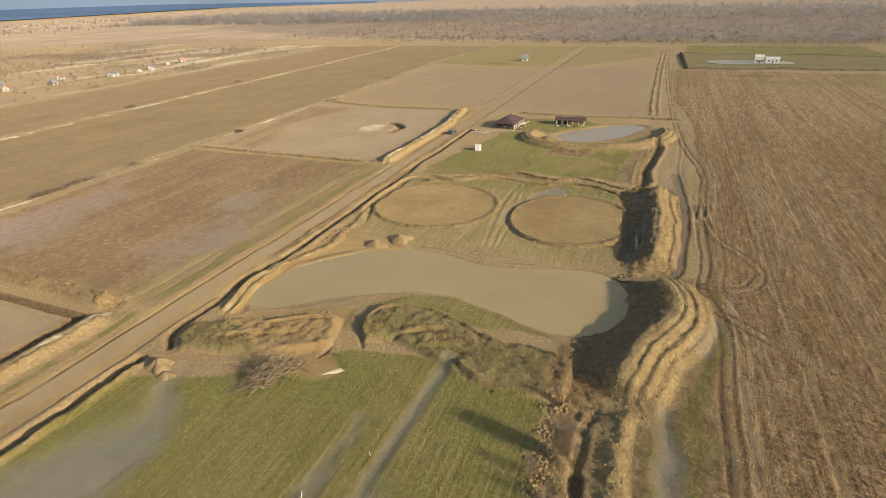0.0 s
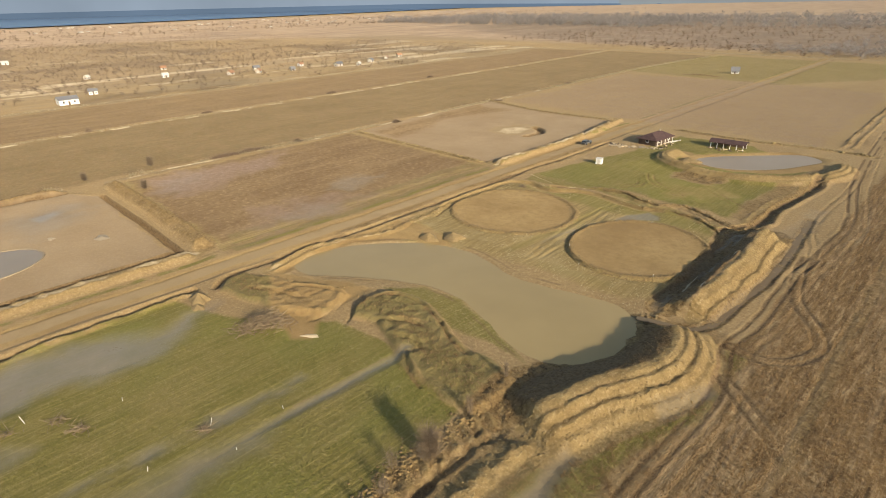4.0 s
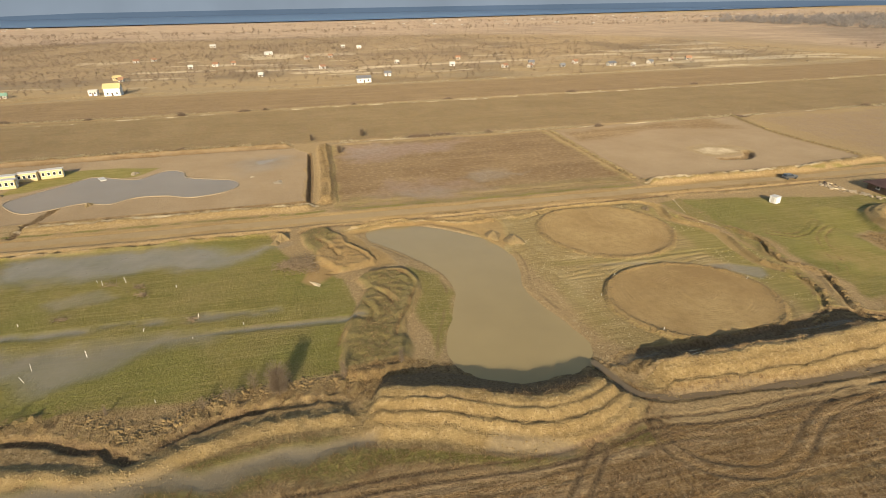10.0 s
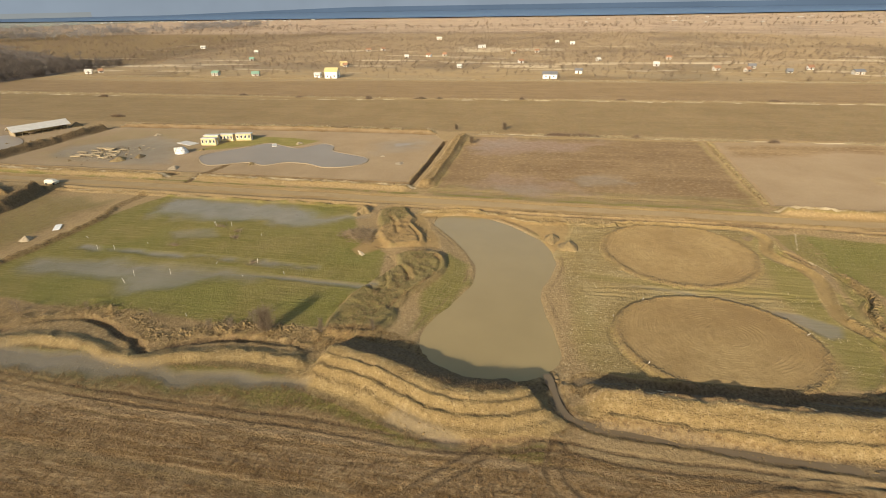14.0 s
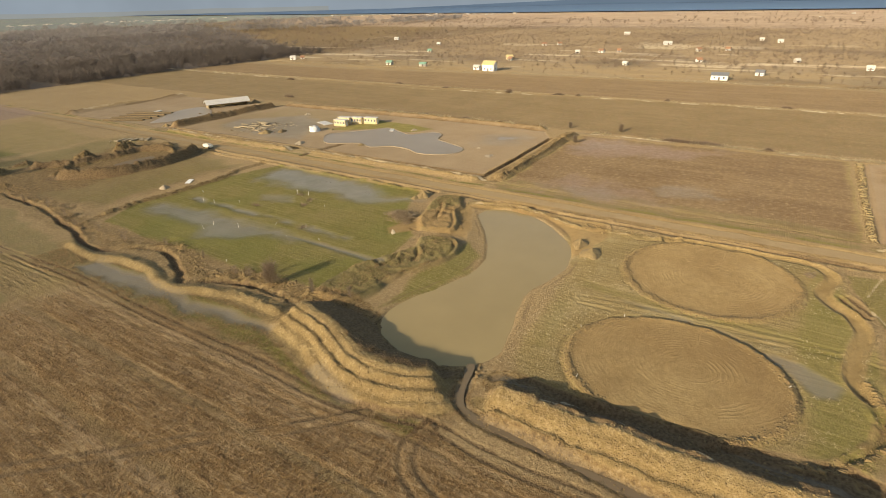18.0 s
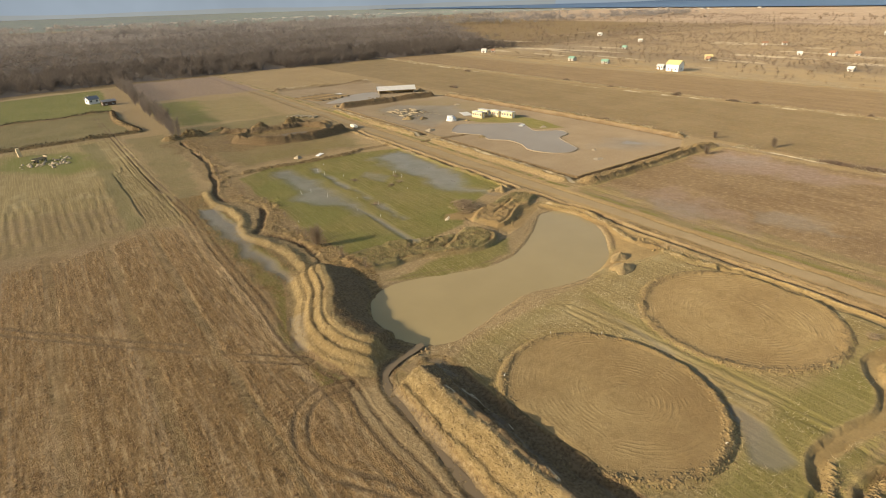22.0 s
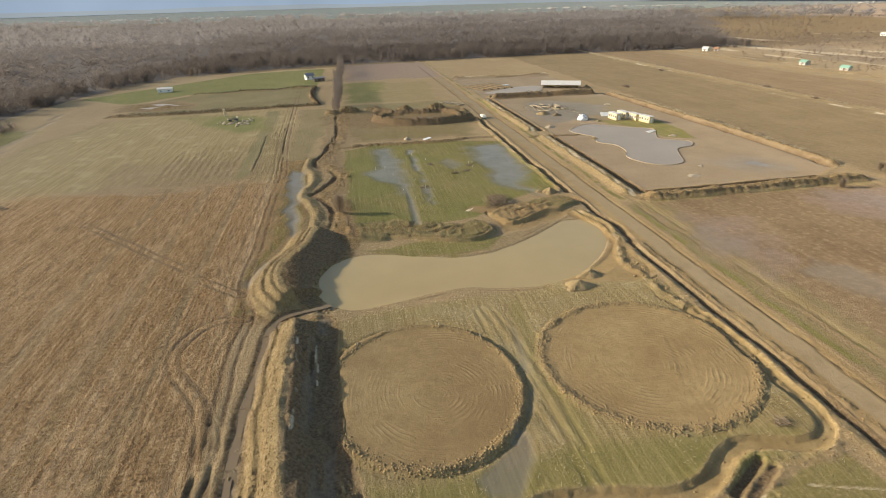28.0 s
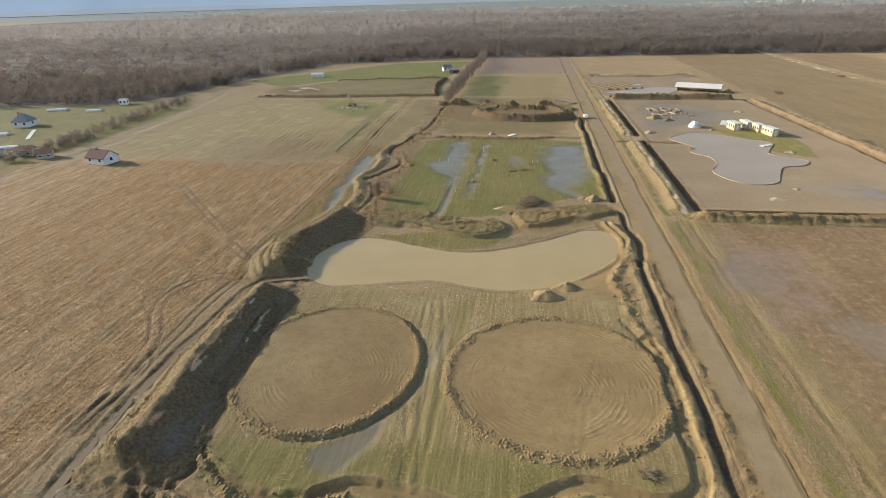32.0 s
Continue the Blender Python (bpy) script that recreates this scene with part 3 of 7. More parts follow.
def paint_line(name, line, half, soft=0.5, amount=1.0, warp=0.3, patchy=0.0, clear=()):
    i = box_of(line, half + soft + 1.5)
    d, _, run = to_line(X[i] + warp * WARPX[i], Y[i] + warp * WARPY[i], line)
    w = (1 - smooth(d, half - soft, half + soft)) * amount
    if patchy:
        w *= smooth(fbm(X[i], Y[i], 5, 3, 77), -patchy, 0.25)
    MASK[name][i] = np.maximum(MASK[name][i], w)
    for c in clear:
        MASK[c][i] *= 1 - w


def raise_line(line, height, left, right, rough=0.25, steps=(), warp=0.35, flat=0.0, add=False):
    """A bank along a line: its foot lies left and right metres from the crest; steps: (distance to the right, height) of small windrows."""
    i = box_of(line, max(left, right) + 2)
    d, side, run = to_line(X[i] + warp * WARPX[i], Y[i] + warp * WARPY[i], line)
    total = np.hypot(*np.diff(line, axis=0).T).sum()
    ends = smooth(run, 0, 2.5) * smooth(total - run, 0, 2.5)
    d = np.maximum(d + min(0.25, rough) * ROUGH[i] * min(1.0, left), 0)
    u = np.clip((d - flat) / (np.where(side > 0, left, right) - flat), 0, 1)
    h = height * (1 - u) * (1 + (0.04 if height > 2.9 else 0.16) * fbm(run, run * 0.0, 9, 3, 8))
    h = h + rough * ROUGH[i] * (1 - u) ** 0.5 * height ** 0.5 * (u < 1)
    for at, lift, *span in steps:
        sd = d * -side - at
        hold = smooth(run, span[0], span[0] + 2) * smooth(span[1] - run, 0, 2) if span else 1.0
        h = h + hold * (lift * np.exp(-(sd / 0.45) ** 2) * (0.75 + 0.5 * vnoise(run * 0.6, run * 0 + at, 9)) - 0.4 * lift * np.exp(-((sd + 0.8) / 0.34) ** 2))
    h = np.where(u < 1, h, 0) * ends
    Z[i] = Z[i] + h if add else np.maximum(Z[i], np.where(h > 0.02, h + Z[i] * 0.5, Z[i]))


def dig_line(line, depth, half, warp=0.3, lip=0.0, wander=0.0, steep=0.35):
    i = box_of(line, half * 2.5 + 1.5)
    d, side, run = to_line(X[i] + warp * WARPX[i], Y[i] + warp * WARPY[i], line)
    d = d + 0.22 * ROUGH[i] * min(1.0, half)
    k = 1 - smooth(d, half * steep, half)
    Z[i] -= depth * k * (1 + wander * fbm(run, run * 0, 6, 3, 12))
    if lip:
        Z[i] += lip * np.exp(-((d - half * 1.3) / (half * 0.4)) ** 2) * (1 + 0.7 * ROUGH[i])


def ruts(line, depth=0.14, gauge=0.95, width=0.30, soil="", amount=0.8):
    """A pair of wheel tracks."""
    i = box_of(line, 3)
    d, side, run = to_line(X[i] + 0.25 * WARPX[i], Y[i] + 0.25 * WARPY[i], line)
    e = np.abs(d - gauge)
    Z[i] -= depth * np.exp(-(e / width) ** 2) - 0.4 * depth * np.exp(-((e - 0.6) / width) ** 2)
    if soil:
        MASK[soil][i] = np.maximum(MASK[soil][i], amount * np.exp(-(e / (width * 1.5)) ** 2) * smooth(fbm(X[i], Y[i], 6, 3, 14), -0.6, 0.1))


# fields
paint("straw", [(13.8, -20), (13.9, 60), (15, 84), (12.6, 97), (12.6, 240), (4, 300), (3, 400), (85, 400), (400, 380), (400, 0), (60, -20)], 1.2, 0.95)
paint("tilled", [(13, 14), (60, 8), (118, 20), (120, -60), (105, -112), (14, -118)], 9, 1, 4)
paint("green", [(90, -118), (40, -60), (20, -60), (25, -95), (50, -112)], 9, 0.55, 2)
paint("green", [(6, 100), (8, 148), (12, 240), (4, 240), (3, 150)], 2, 0.3, 1)
paint("tilled", [(-83, 58.5), (-158, 59.5), (-160.5, 151), (-86, 150)], 1, 1)
paint("brown", [(-88, 59.5), (-158, 60.5), (-160, 150), (-88, 149)], 2.5, 0.95, 2)
paint("brown", [(-167, -420), (-166, 60), (-168, 250), (-174, 450), (-164, 560), (-268, 560), (-258, 300), (-254, 100), (-246, -100), (-250, -420)], 2.5, 0.6, 2)
paint("olive", [(-167, -420), (-166, 60), (-168, 250), (-174, 450), (-164, 560), (-268, 560), (-258, 300), (-254, 100), (-246, -100), (-250, -420)], 2.5, 0.4, 2)
paint("brown", [(-256, -420), (-250, -100), (-258, 100), (-262, 300), (-272, 560), (-352, 540), (-342, 300), (-333, 0), (-318, -200), (-322, -420)], 3, 0.62, 2)
paint("olive", [(-8, 248), (-70, 248), (-72, 400), (-8, 400)], 4, 0.2, 3)
paint("bloom", [(-8, 246), (-72, 246), (-160, 252), (-168, 400), (-72, 410), (-8, 400)], 6, 0.45, 4)
paint("grey", [(-140, 58.5), (-158, 59.5), (-159, 84), (-150, 78)], 6, 0.45, 3)
paint("grey", [(-160, 153), (-88, 152), (-84, 180), (-83, 207), (-91, 242), (-128, 240), (-171, 249)], 1.5, 1)
paint("grey", [(-158, 155), (-90, 154), (-86, 180), (-110, 190), (-150, 185)], 8, 0.8, 4)
paint("dark", [(-150, 190), (-125, 205), (-130, 235), (-165, 240)], 10, 0.35, 4)
paint("pale", [(-107, 192), (-104, 200), (-106, 208), (-113, 208), (-117, 200), (-114, 192)], 4, 0.55, 2)
paint("road", [(-106, 190), (-102, 200), (-104, 211), (-114, 212), (-122, 200), (-118, 190)], 4, 0.75, 2, ("mud", "grey"))
paint("grey", [(-92.5, -110), (-92.5, 50), (-150, 50.5), (-163, 43), (-162, -110)], 1.2, 0.9)
paint("grey", [(-88, -112), (-86, -200), (-154, -197), (-152, -112)], 1.2, 0.9)
paint("dark", [(-60, -28), (-64, -60), (-62, -92), (-20, -95), (-3, -108), (-2, -40), (-14, -28)], 5, 0.45, 2)
paint("green", [(-12, -118), (-66, -115), (-72, -200), (-8, -200)], 8, 0.45, 3)
paint("olive", [(82, -185), (6.7, -193), (4.3, -125), (22, -123), (100, -120), (110, -150)], 1.5, 0.95)
paint("olive", [(23, -112), (22, -50), (24, 8), (28.5, 8), (28, -50), (30, -112)], 2, 0.8, 1)
paint("lush", [(55, -108), (29, -100), (27, -70), (36, -64), (58, -84)], 5, 0.6, 3)
paint("dark", [(72, -132), (112, -132), (118, -160), (84, -166), (70, -150)], 4, 0.7, 3, ("olive",))
paint("lush", [(150, -190), (60, -290), (2, -300), (7, -196), (85, -188), (112, -160)], 3, 0.95)
paint("green", [(132, 30), (128, -95), (170, -105), (260, -85), (270, 30)], 5, 0.75, 2)
paint("green", [(-168, 566), (-8, 560), (-6, 480), (-66, 395), (-180, 413)], 8, 0.52, 3)
paint("green", [(2, 400), (14, 400), (14, 366), (90, 366), (90, 400), (120, 405), (120, 340), (6, 350)], 6, 0.5, 3)
paint("green", [(14, 575), (150, 575), (150, 495), (10, 505)], 4, 0.8, 2)
paint("olive", [(9, 500), (12.6, 405), (140, 415), (150, 490)], 1.5, 0.95)
# distant plain paled and greyed in its soil, in place of haze
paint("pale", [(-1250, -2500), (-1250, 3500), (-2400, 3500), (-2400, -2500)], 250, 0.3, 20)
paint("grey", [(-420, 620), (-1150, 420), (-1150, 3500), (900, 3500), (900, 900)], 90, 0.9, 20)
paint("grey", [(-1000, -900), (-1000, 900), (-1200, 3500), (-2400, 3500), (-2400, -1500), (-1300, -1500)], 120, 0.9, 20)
paint("brown", [(-79.5, 57), (-79.5, 152), (-87.5, 150), (-87.5, 60)], 1.5, 0.5, 1)
paint("olive", [(-81, 60), (-81, 150), (-84.5, 150), (-84.5, 60)], 0.8, 0.6, 1)
paint("olive", [(-88, 62), (-88, 150), (-92, 150), (-91.5, 62)], 1.2, 0.5, 1.5)
paint("brown", [(15, -24), (15, 66), (40, 74), (75, 60), (75, -24)], 10, 0.5, 6)
paint("olive", [(-96, -106), (-96, -44), (-112, -40), (-134, -30), (-156, -50), (-158, -106)], 8, 0.42, 6)
paint("green", [(-118, -100), (-112, -58), (-140, -46), (-150, -80), (-140, -104)], 8, 0.3, 6)
# farther country
paint("road", [(-390, 340), (-380, 500), (-480, 600), (-560, 520), (-440, 330)], 15, 0.5, 6)
paint("road", [(-340, -420), (-345, 520), (-460, 520), (-450, -420)], 25, 0.5, 8)
paint("road", [(-1150, -2500), (-1150, 3500), (-2400, 3500), (-2400, -2500)], 200, 0.55, 20)
paint("road", [(-480, 600), (-1200, 500), (-2400, 700), (-2400, 4500), (2500, 4500), (2500, 1500)], 150, 0.5, 20)
paint("brown", [(-700, 620), (-1600, 560), (-1700, 760), (-800, 800)], 30, 0.5, 20)
paint("brown", [(-900, 950), (-2000, 1000), (-2100, 1350), (-700, 1150)], 30, 0.5, 20)
paint("dark", [(-420, -420), (-420, 560), (-1150, 700), (-1200, -600)], 60, 0.35, 20)
# southern plain out to the rim, coloured for haze
paint("far_haze", [(-2300, -4700), (-2200, -1500), (-1000, -1650), (1700, -1800), (4700, -1500), (4700, -4700)], 100, 0.95, 20)
paint("dark", [(-1500, 660), (-400, 1400), (900, 1400), (900, 650), (-200, 640)], 60, 0.5, 20)
paint("dark", [(-2400, -330), (-140, -330), (114, -290), (160, -180), (185, -100), (420, -60), (1500, -60), (1500, -1800), (-2400, -1500)], 6, 0.85, 4)
paint("litter", [(-420, -345), (-345, -330), (-247, -338), (-129, -331), (-6, -330), (60, -311), (113, -290), (140, -243), (152, -203), (165, -123), (182, -98), (245, -89), (450, -65), (1700, -65), (1700, -1750), (-1100, -1600), (-700, -800)], 5, 1, 3)
paint("litter", [(-380, -360), (-700, -330), (-1400, -500), (-2000, -1500), (-1000, -1600), (-600, -800)], 90, 0.3, 20)
paint("hazy_heath", [(-1500, 650), (-400, 640), (-150, 625), (900, 680), (2600, 1200), (2600, 4700), (-2600, 4700), (-2400, 1500)], 60, 0.9, 20)
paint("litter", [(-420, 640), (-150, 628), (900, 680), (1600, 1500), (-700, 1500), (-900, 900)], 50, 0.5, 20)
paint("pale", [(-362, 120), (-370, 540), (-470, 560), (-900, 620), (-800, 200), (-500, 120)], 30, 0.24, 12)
paint("hazy_heath", [(-1000, -900), (-980, 300), (-700, 640), (-1100, 3500), (-2400, 3500), (-2400, -1500), (-1300, -1500)], 120, 0.9, 20)
paint("hazy_heath", [(-360, -330), (-420, 560), (-1150, 700), (-1200, -600)], 60, 0.4, 20)
paint("litter", [(-358, -420), (-372, 100), (-430, 260), (-620, 330), (-1050, 360), (-1150, -600)], 50, 0.37, 20)
paint("litter", [(-420, 560), (-600, 480), (-1050, 560), (-1500, 1400), (-500, 1200)], 60, 0.34, 20)
i = np.nonzero((X > 13) & (Y < 40))[0]
MASK["straw"][i] *= smooth(Y[i] + 16 * fbm(X[i], Y[i], 24, 4, 93), -10, 36)
paint("olive", [(14, 14), (60, 8), (118, 20), (120, -60), (105, -112), (14, -118)], 9, 0.12, 4)
paint("grey", [(54, 6), (118, 20), (120, -60), (105, -112), (16, -116), (16, -66), (30, -42), (54, -42)], 7, 0.62, 4)
paint("brown", [(-1000, -400), (-1000, 700), (-1200, 2600), (-2300, 2600), (-2300, -400)], 120, 0.45, 20)
# the lawn round the two rings, the pond's banks, the two green fields
paint("tilled", LAWN, 2.5, 0.9)
paint("green", [(-34, 101), (-31, 150), (-38, 150), (-38, 101)], 3, 0.5)
paint("green", [(-4, 137), (-12, 140), (-33, 137), (-62, 140), (-66, 144), (-40, 150), (-18, 151), (-6, 146)], 3, 0.62)
paint("green", [(-7, 100), (-14, 100), (-30, 98), (-30, 104), (-12, 106)], 3, 0.38)
paint("green", GREEN_S, 1.5, 1)
paint("green", [(-8, 72), (-16, 72), (-28, 70), (-40, 72), (-44, 72), (-38, 79), (-30, 80.5), (-20, 77.5)], 1.5, 0.7)
paint("green", GREEN_N, 2, 0.85, 1.5)
paint("tilled", [(-62, 166), (-50, 164), (-44, 172), (-50, 184), (-59, 182)], 5, 0.4, 4)
paint("mud", [(-30, 158), (-12, 158), (-8, 172), (-20, 178), (-34, 170)], 5, 0.45, 4)
paint("green", [(-119, -43), (-123, -34), (-131, -24), (-133, -6), (-142, 0), (-146, -14), (-147, -34)], 2, 0.95)
paint("olive", [(2, 60), (4, -20), (-2, -60), (-4, -112), (13, -112), (13, 8), (12.5, 60)], 2, 0.6, 2)
paint("green", [(4, 8), (11, 14), (11, 62), (15, 80), (15, 96), (9, 96), (13.2, 84), (10, 70), (4, 60)], 1.5, 0.75)
paint("grey", [(-44, 199), (-50, 185), (-40, 176), (-28, 178), (-22, 188), (-36, 191)], 4, 0.8, 2)
paint("mud", [(-70, 62), (-69, 98), (-62, 100), (-52, 99), (-48, 96), (-58, 92), (-66, 82), (-68, 70), (-64, 62), (-50, 70), (-44, 70), (-44, 60), (-50, 52)], 1.5, 0.85)
paint("mud", [(-45, 60), (-38, 53), (-42, 50), (-50, 54)], 2, 0.9)
# rough dug strips
paint("dark", [(-7, 60), (-8, 40), (-8.5, 12), (-8, -20), (-10, -60), (-12, -86), (-2, -84), (1, -30), (3.5, 30), (2, 46), (2, 60)], 1.5, 0.55, 1.6, ("green",))
CHURN_1 = np.array([(-7, 67.5), (-13.9, 68.8), (-17.5, 68.2), (-22.2, 69.4), (-26, 71.6), (-31, 73.2), (-35.7, 73.8), (-39.5, 72.6), (-41.9, 70), (-42.2, 67), (-41, 64), (-38.8, 61.7), (-35, 63.6), (-29.5, 61.8), (-26, 60.3), (-22, 58.2), (-17, 57.6), (-12, 57.2), (-7, 58.2)])
CHURN_2 = np.array([(-69, 56), (-66, 57.5), (-62.4, 60.4), (-57.8, 60.8), (-55, 62.8), (-51.9, 65), (-48, 66.4), (-46, 66), (-44.6, 62.5), (-43.7, 59), (-44.5, 57.5), (-50, 54), (-56, 52.8), (-61, 50.6), (-66, 49.8), (-68.8, 52)])
for area in (CHURN_1, CHURN_2):
    paint("olive", area, 1.2, 0.9, 0.8, ("green",))
    paint("dark", area, 1.6, 0.30, 1.2)
    paint("green", area, 3, 0.42, 2)
paint("clay", [(-45.5, 60), (-45, 63.5), (-42, 64), (-40, 60), (-43, 55)], 1.2, 0.3)
# rings of bare soil: low platforms with a rim of clods, worked in circles
for r, mid, rim_h, first, base, rim_w in ((RING_1, (-18.6, 124.8), 0.17, -0.5, 0.28, 0.55), (RING_2, (-51.2, 124.6), 0.17, -0.4, 0.10, 0.85)):
    paint("mud", ring(r), 0.8, 1, 0.2, ("green", "grey"))
    i = box_of(ring(r), 3)
    e = np.hypot((X[i] - r[0] + 0.25 * WARPX[i]) / r[2], (Y[i] - r[1] + 0.25 * WARPY[i]) / r[3])
    Z[i] += base * (1 - smooth(e, 0.985, 1.035))
    rad = np.hypot((X[i] - mid[0]) * (1.1 if r is RING_1 else 1.0), Y[i] - mid[1])
    turn = np.arctan2(Y[i] - mid[1], X[i] - mid[0])
    swirl = np.sin(rad * 5.6 + 1.6 * turn + 4.0 * fbm(X[i], Y[i], 11, 2, 41))
    where = smooth(e, 0.12, 0.3) * (1 - smooth(e, 0.88, 0.95)) * smooth(fbm(rad * 1.6, turn * 5.0, 4, 3, 43 if r is RING_1 else 47), first, first + 0.4)
    if r is RING_1:
        where *= 0.3 + 0.7 * smooth((r[0] - X[i]) * 0.8 + (Y[i] - r[1]) * 0.4, -8, 0)
    Z[i] -= 0.015 * np.clip(swirl, 0, 1) ** 1.5 * where
    MASK["radius"][i], MASK["worked"][i] = rad + 0.3 * turn, where
    Z[i] += (rim_h + 0.16 * ROUGH[i]) * np.exp(-((e - 0.985) * r[2] / rim_w) ** 2)
    Z[i] -= (0.2 if r is RING_1 else 0.10) * np.exp(-((e - 1.05) * r[2] / 0.36) ** 2)
    MASK["dark"][i] = np.maximum(MASK["dark"][i], 0.45 * np.exp(-((e - 0.99) * r[2] / 0.6) ** 2))
    # dark outline in the furrow outside the rim, shade put into its colour
    MASK["peat_shade"][i] = np.maximum(MASK["peat_shade"][i], 0.4 * np.exp(-((e - 1.045) * r[2] / 0.25) ** 2))

raise_line(curve([(-14.8, 122.4), (-17.5, 122.2), (-19.6, 123.0)]), 0.16, 0.4, 0.4, 0.2, (), 0.3, 0.0, True)
i = box_of(np.array([(-53, 131), (-48, 136)]), 1)
rad = np.hypot(X[i] + 50.5, Y[i] - 133.6)
Z[i] -= 0.06 * (np.exp(-((rad - 1.5) / 0.2) ** 2) + np.exp(-((rad - 0.8) / 0.2) ** 2))
ruts(curve([(-53.6, 137.2), (-54.2, 133.5), (-54.8, 129.5), (-57.0, 124.5), (-58.2, 119)]), 0.04, 0.6, 0.2)
# banks and ditches round the pond
i = box_of(POND, 14)
d = depth_in(X[i] + 0.35 * WARPX[i], Y[i] + 0.35 * WARPY[i], POND)
Z[i] += np.where(d > -0.6, -1.15 * smooth(d, -0.6, 3.0) - 0.35, -0.35 * smooth(d, -4.5, -0.6))
# dark shore line: shadow of the small cut bank put into soil colour
MASK["peat_shade"][i] = np.maximum(MASK["peat_shade"][i], 0.6 * np.exp(-((d + 1.0) / 0.5) ** 2) * smooth(fbm(X[i], Y[i], 7, 3, 97), -0.5, 0.2))
raise_line(BERM_S, 3.0, 7.4, 6.6, 0.08, ((1.9, 0.38), (3.7, 0.38), (5.4, 0.16)), 0.22, 0.55)
i = box_of(BERM_S, 8)
d, side, run = to_line(X[i], Y[i], BERM_S)
Z[i] += (side < 0) * smooth(d, 0.6, 1.4) * (1 - smooth(d, 5.5, 7.0)) * (0.16 * ROUGH[i] + 0.10 * fbm(d * 0.4, run, 1.0, 3, 68))
raise_line(BERM_N, 2.85, 6.4, 4.7, 0.24, ((3.5, 0.40), (1.6, 0.15), (-1.5, 0.42, 8, 30), (-4.3, 0.42, 6, 20), (-2.8, 0.2, 4, 40)), 0.16, 0.3)
for line, reach in ((BERM_N, 6.0), (BERM_S, 4.0)):
    i = box_of(line, reach + 1)
    d, side, run = to_line(X[i], Y[i], line)
    face = smooth(d, 0.0, 0.8) * (1 - smooth(d, reach - 1.5, reach)) * (side > 0)
    Z[i] += face * (0.55 if line is BERM_N else 0.3) * (0.34 * fbm(d * 0.9, run * 0.28, 1.5, 3, 63) + 0.16 * ROUGH[i])
    Z[i] += (0.05 if line is BERM_N else 0.03) * fbm(X[i], Y[i], 1.1, 2, 64) * np.exp(-(d / 0.8) ** 2)
raise_line(BANK_SE, 0.62, 1.6, 2.4, 0.4, (), 0.8, 0.3)
dig_line(DITCH_SE, 0.30, 0.8, 0.9, 0.0, 1.2, 0.5)
paint_line("dark", DITCH_SE, 0.8, 0.4, 0.6, 0.8)
for q in DITCH_PARTS:
    dig_line(q, 0.40, 1.0, 0.9, 0.0, 0.8, 0.5)
    # hollow darkened in its soil for the shade between its walls
    paint_line("peat_shade", q, 0.9, 0.5, 0.85, 0.5)
i = box_of(np.array([(-9, 4), (-1, 60)]), 1)
west = np.interp(Y[i], DITCH_SE[::-1, 1], DITCH_SE[::-1, 0]) - X[i]
comb = np.sin((Y[i] + 0.45 * X[i] + 1.2 * WARPY[i]) * 2.7) * smooth(west, 0.6, 1.4) * (1 - smooth(west, 4.2, 6.0))
Z[i] += 0.22 * comb
# comb crests in lighter clay, which also carries their lit look
MASK["clay"][i] = np.maximum(MASK["clay"][i], 0.75 * smooth(comb, 0.1, 0.7))
# spoil tipped and dug along the crooked strip
strip_rng = np.random.default_rng(5)
for run_y in np.sort(strip_rng.uniform(-88, 58, 150)):
    cx = np.interp(run_y, DITCH_SE[::-1, 1], DITCH_SE[::-1, 0]) + strip_rng.normal(-2.6, 2.0)
    r1, r2, turn = strip_rng.uniform(0.5, 1.8), strip_rng.uniform(0.3, 0.7), strip_rng.normal(0, 0.5)
    i = box_of(np.array([(cx - 2, run_y - 2), (cx + 2, run_y + 2)]), 2)
    u, v = X[i] - cx, Y[i] - run_y
    u, v = u * math.cos(turn) + v * math.sin(turn), v * math.cos(turn) - u * math.sin(turn)
    Z[i] += strip_rng.choice([0.36, 0.25, -0.28]) * np.exp(-(u / r1) ** 2 - (v / r2) ** 2) * (1 + 0.5 * ROUGH[i])
for area in (CHURN_1, CHURN_2):
    i = box_of(area, 2)
    Z[i] += (0.85 + 0.26 * ROUGH[i] + 0.12 * fbm(X[i], Y[i], 4, 3, 33)) * smooth(depth_in(X[i] + 0.4 * WARPX[i], Y[i] + 0.4 * WARPY[i], area), -0.5, 0.9)
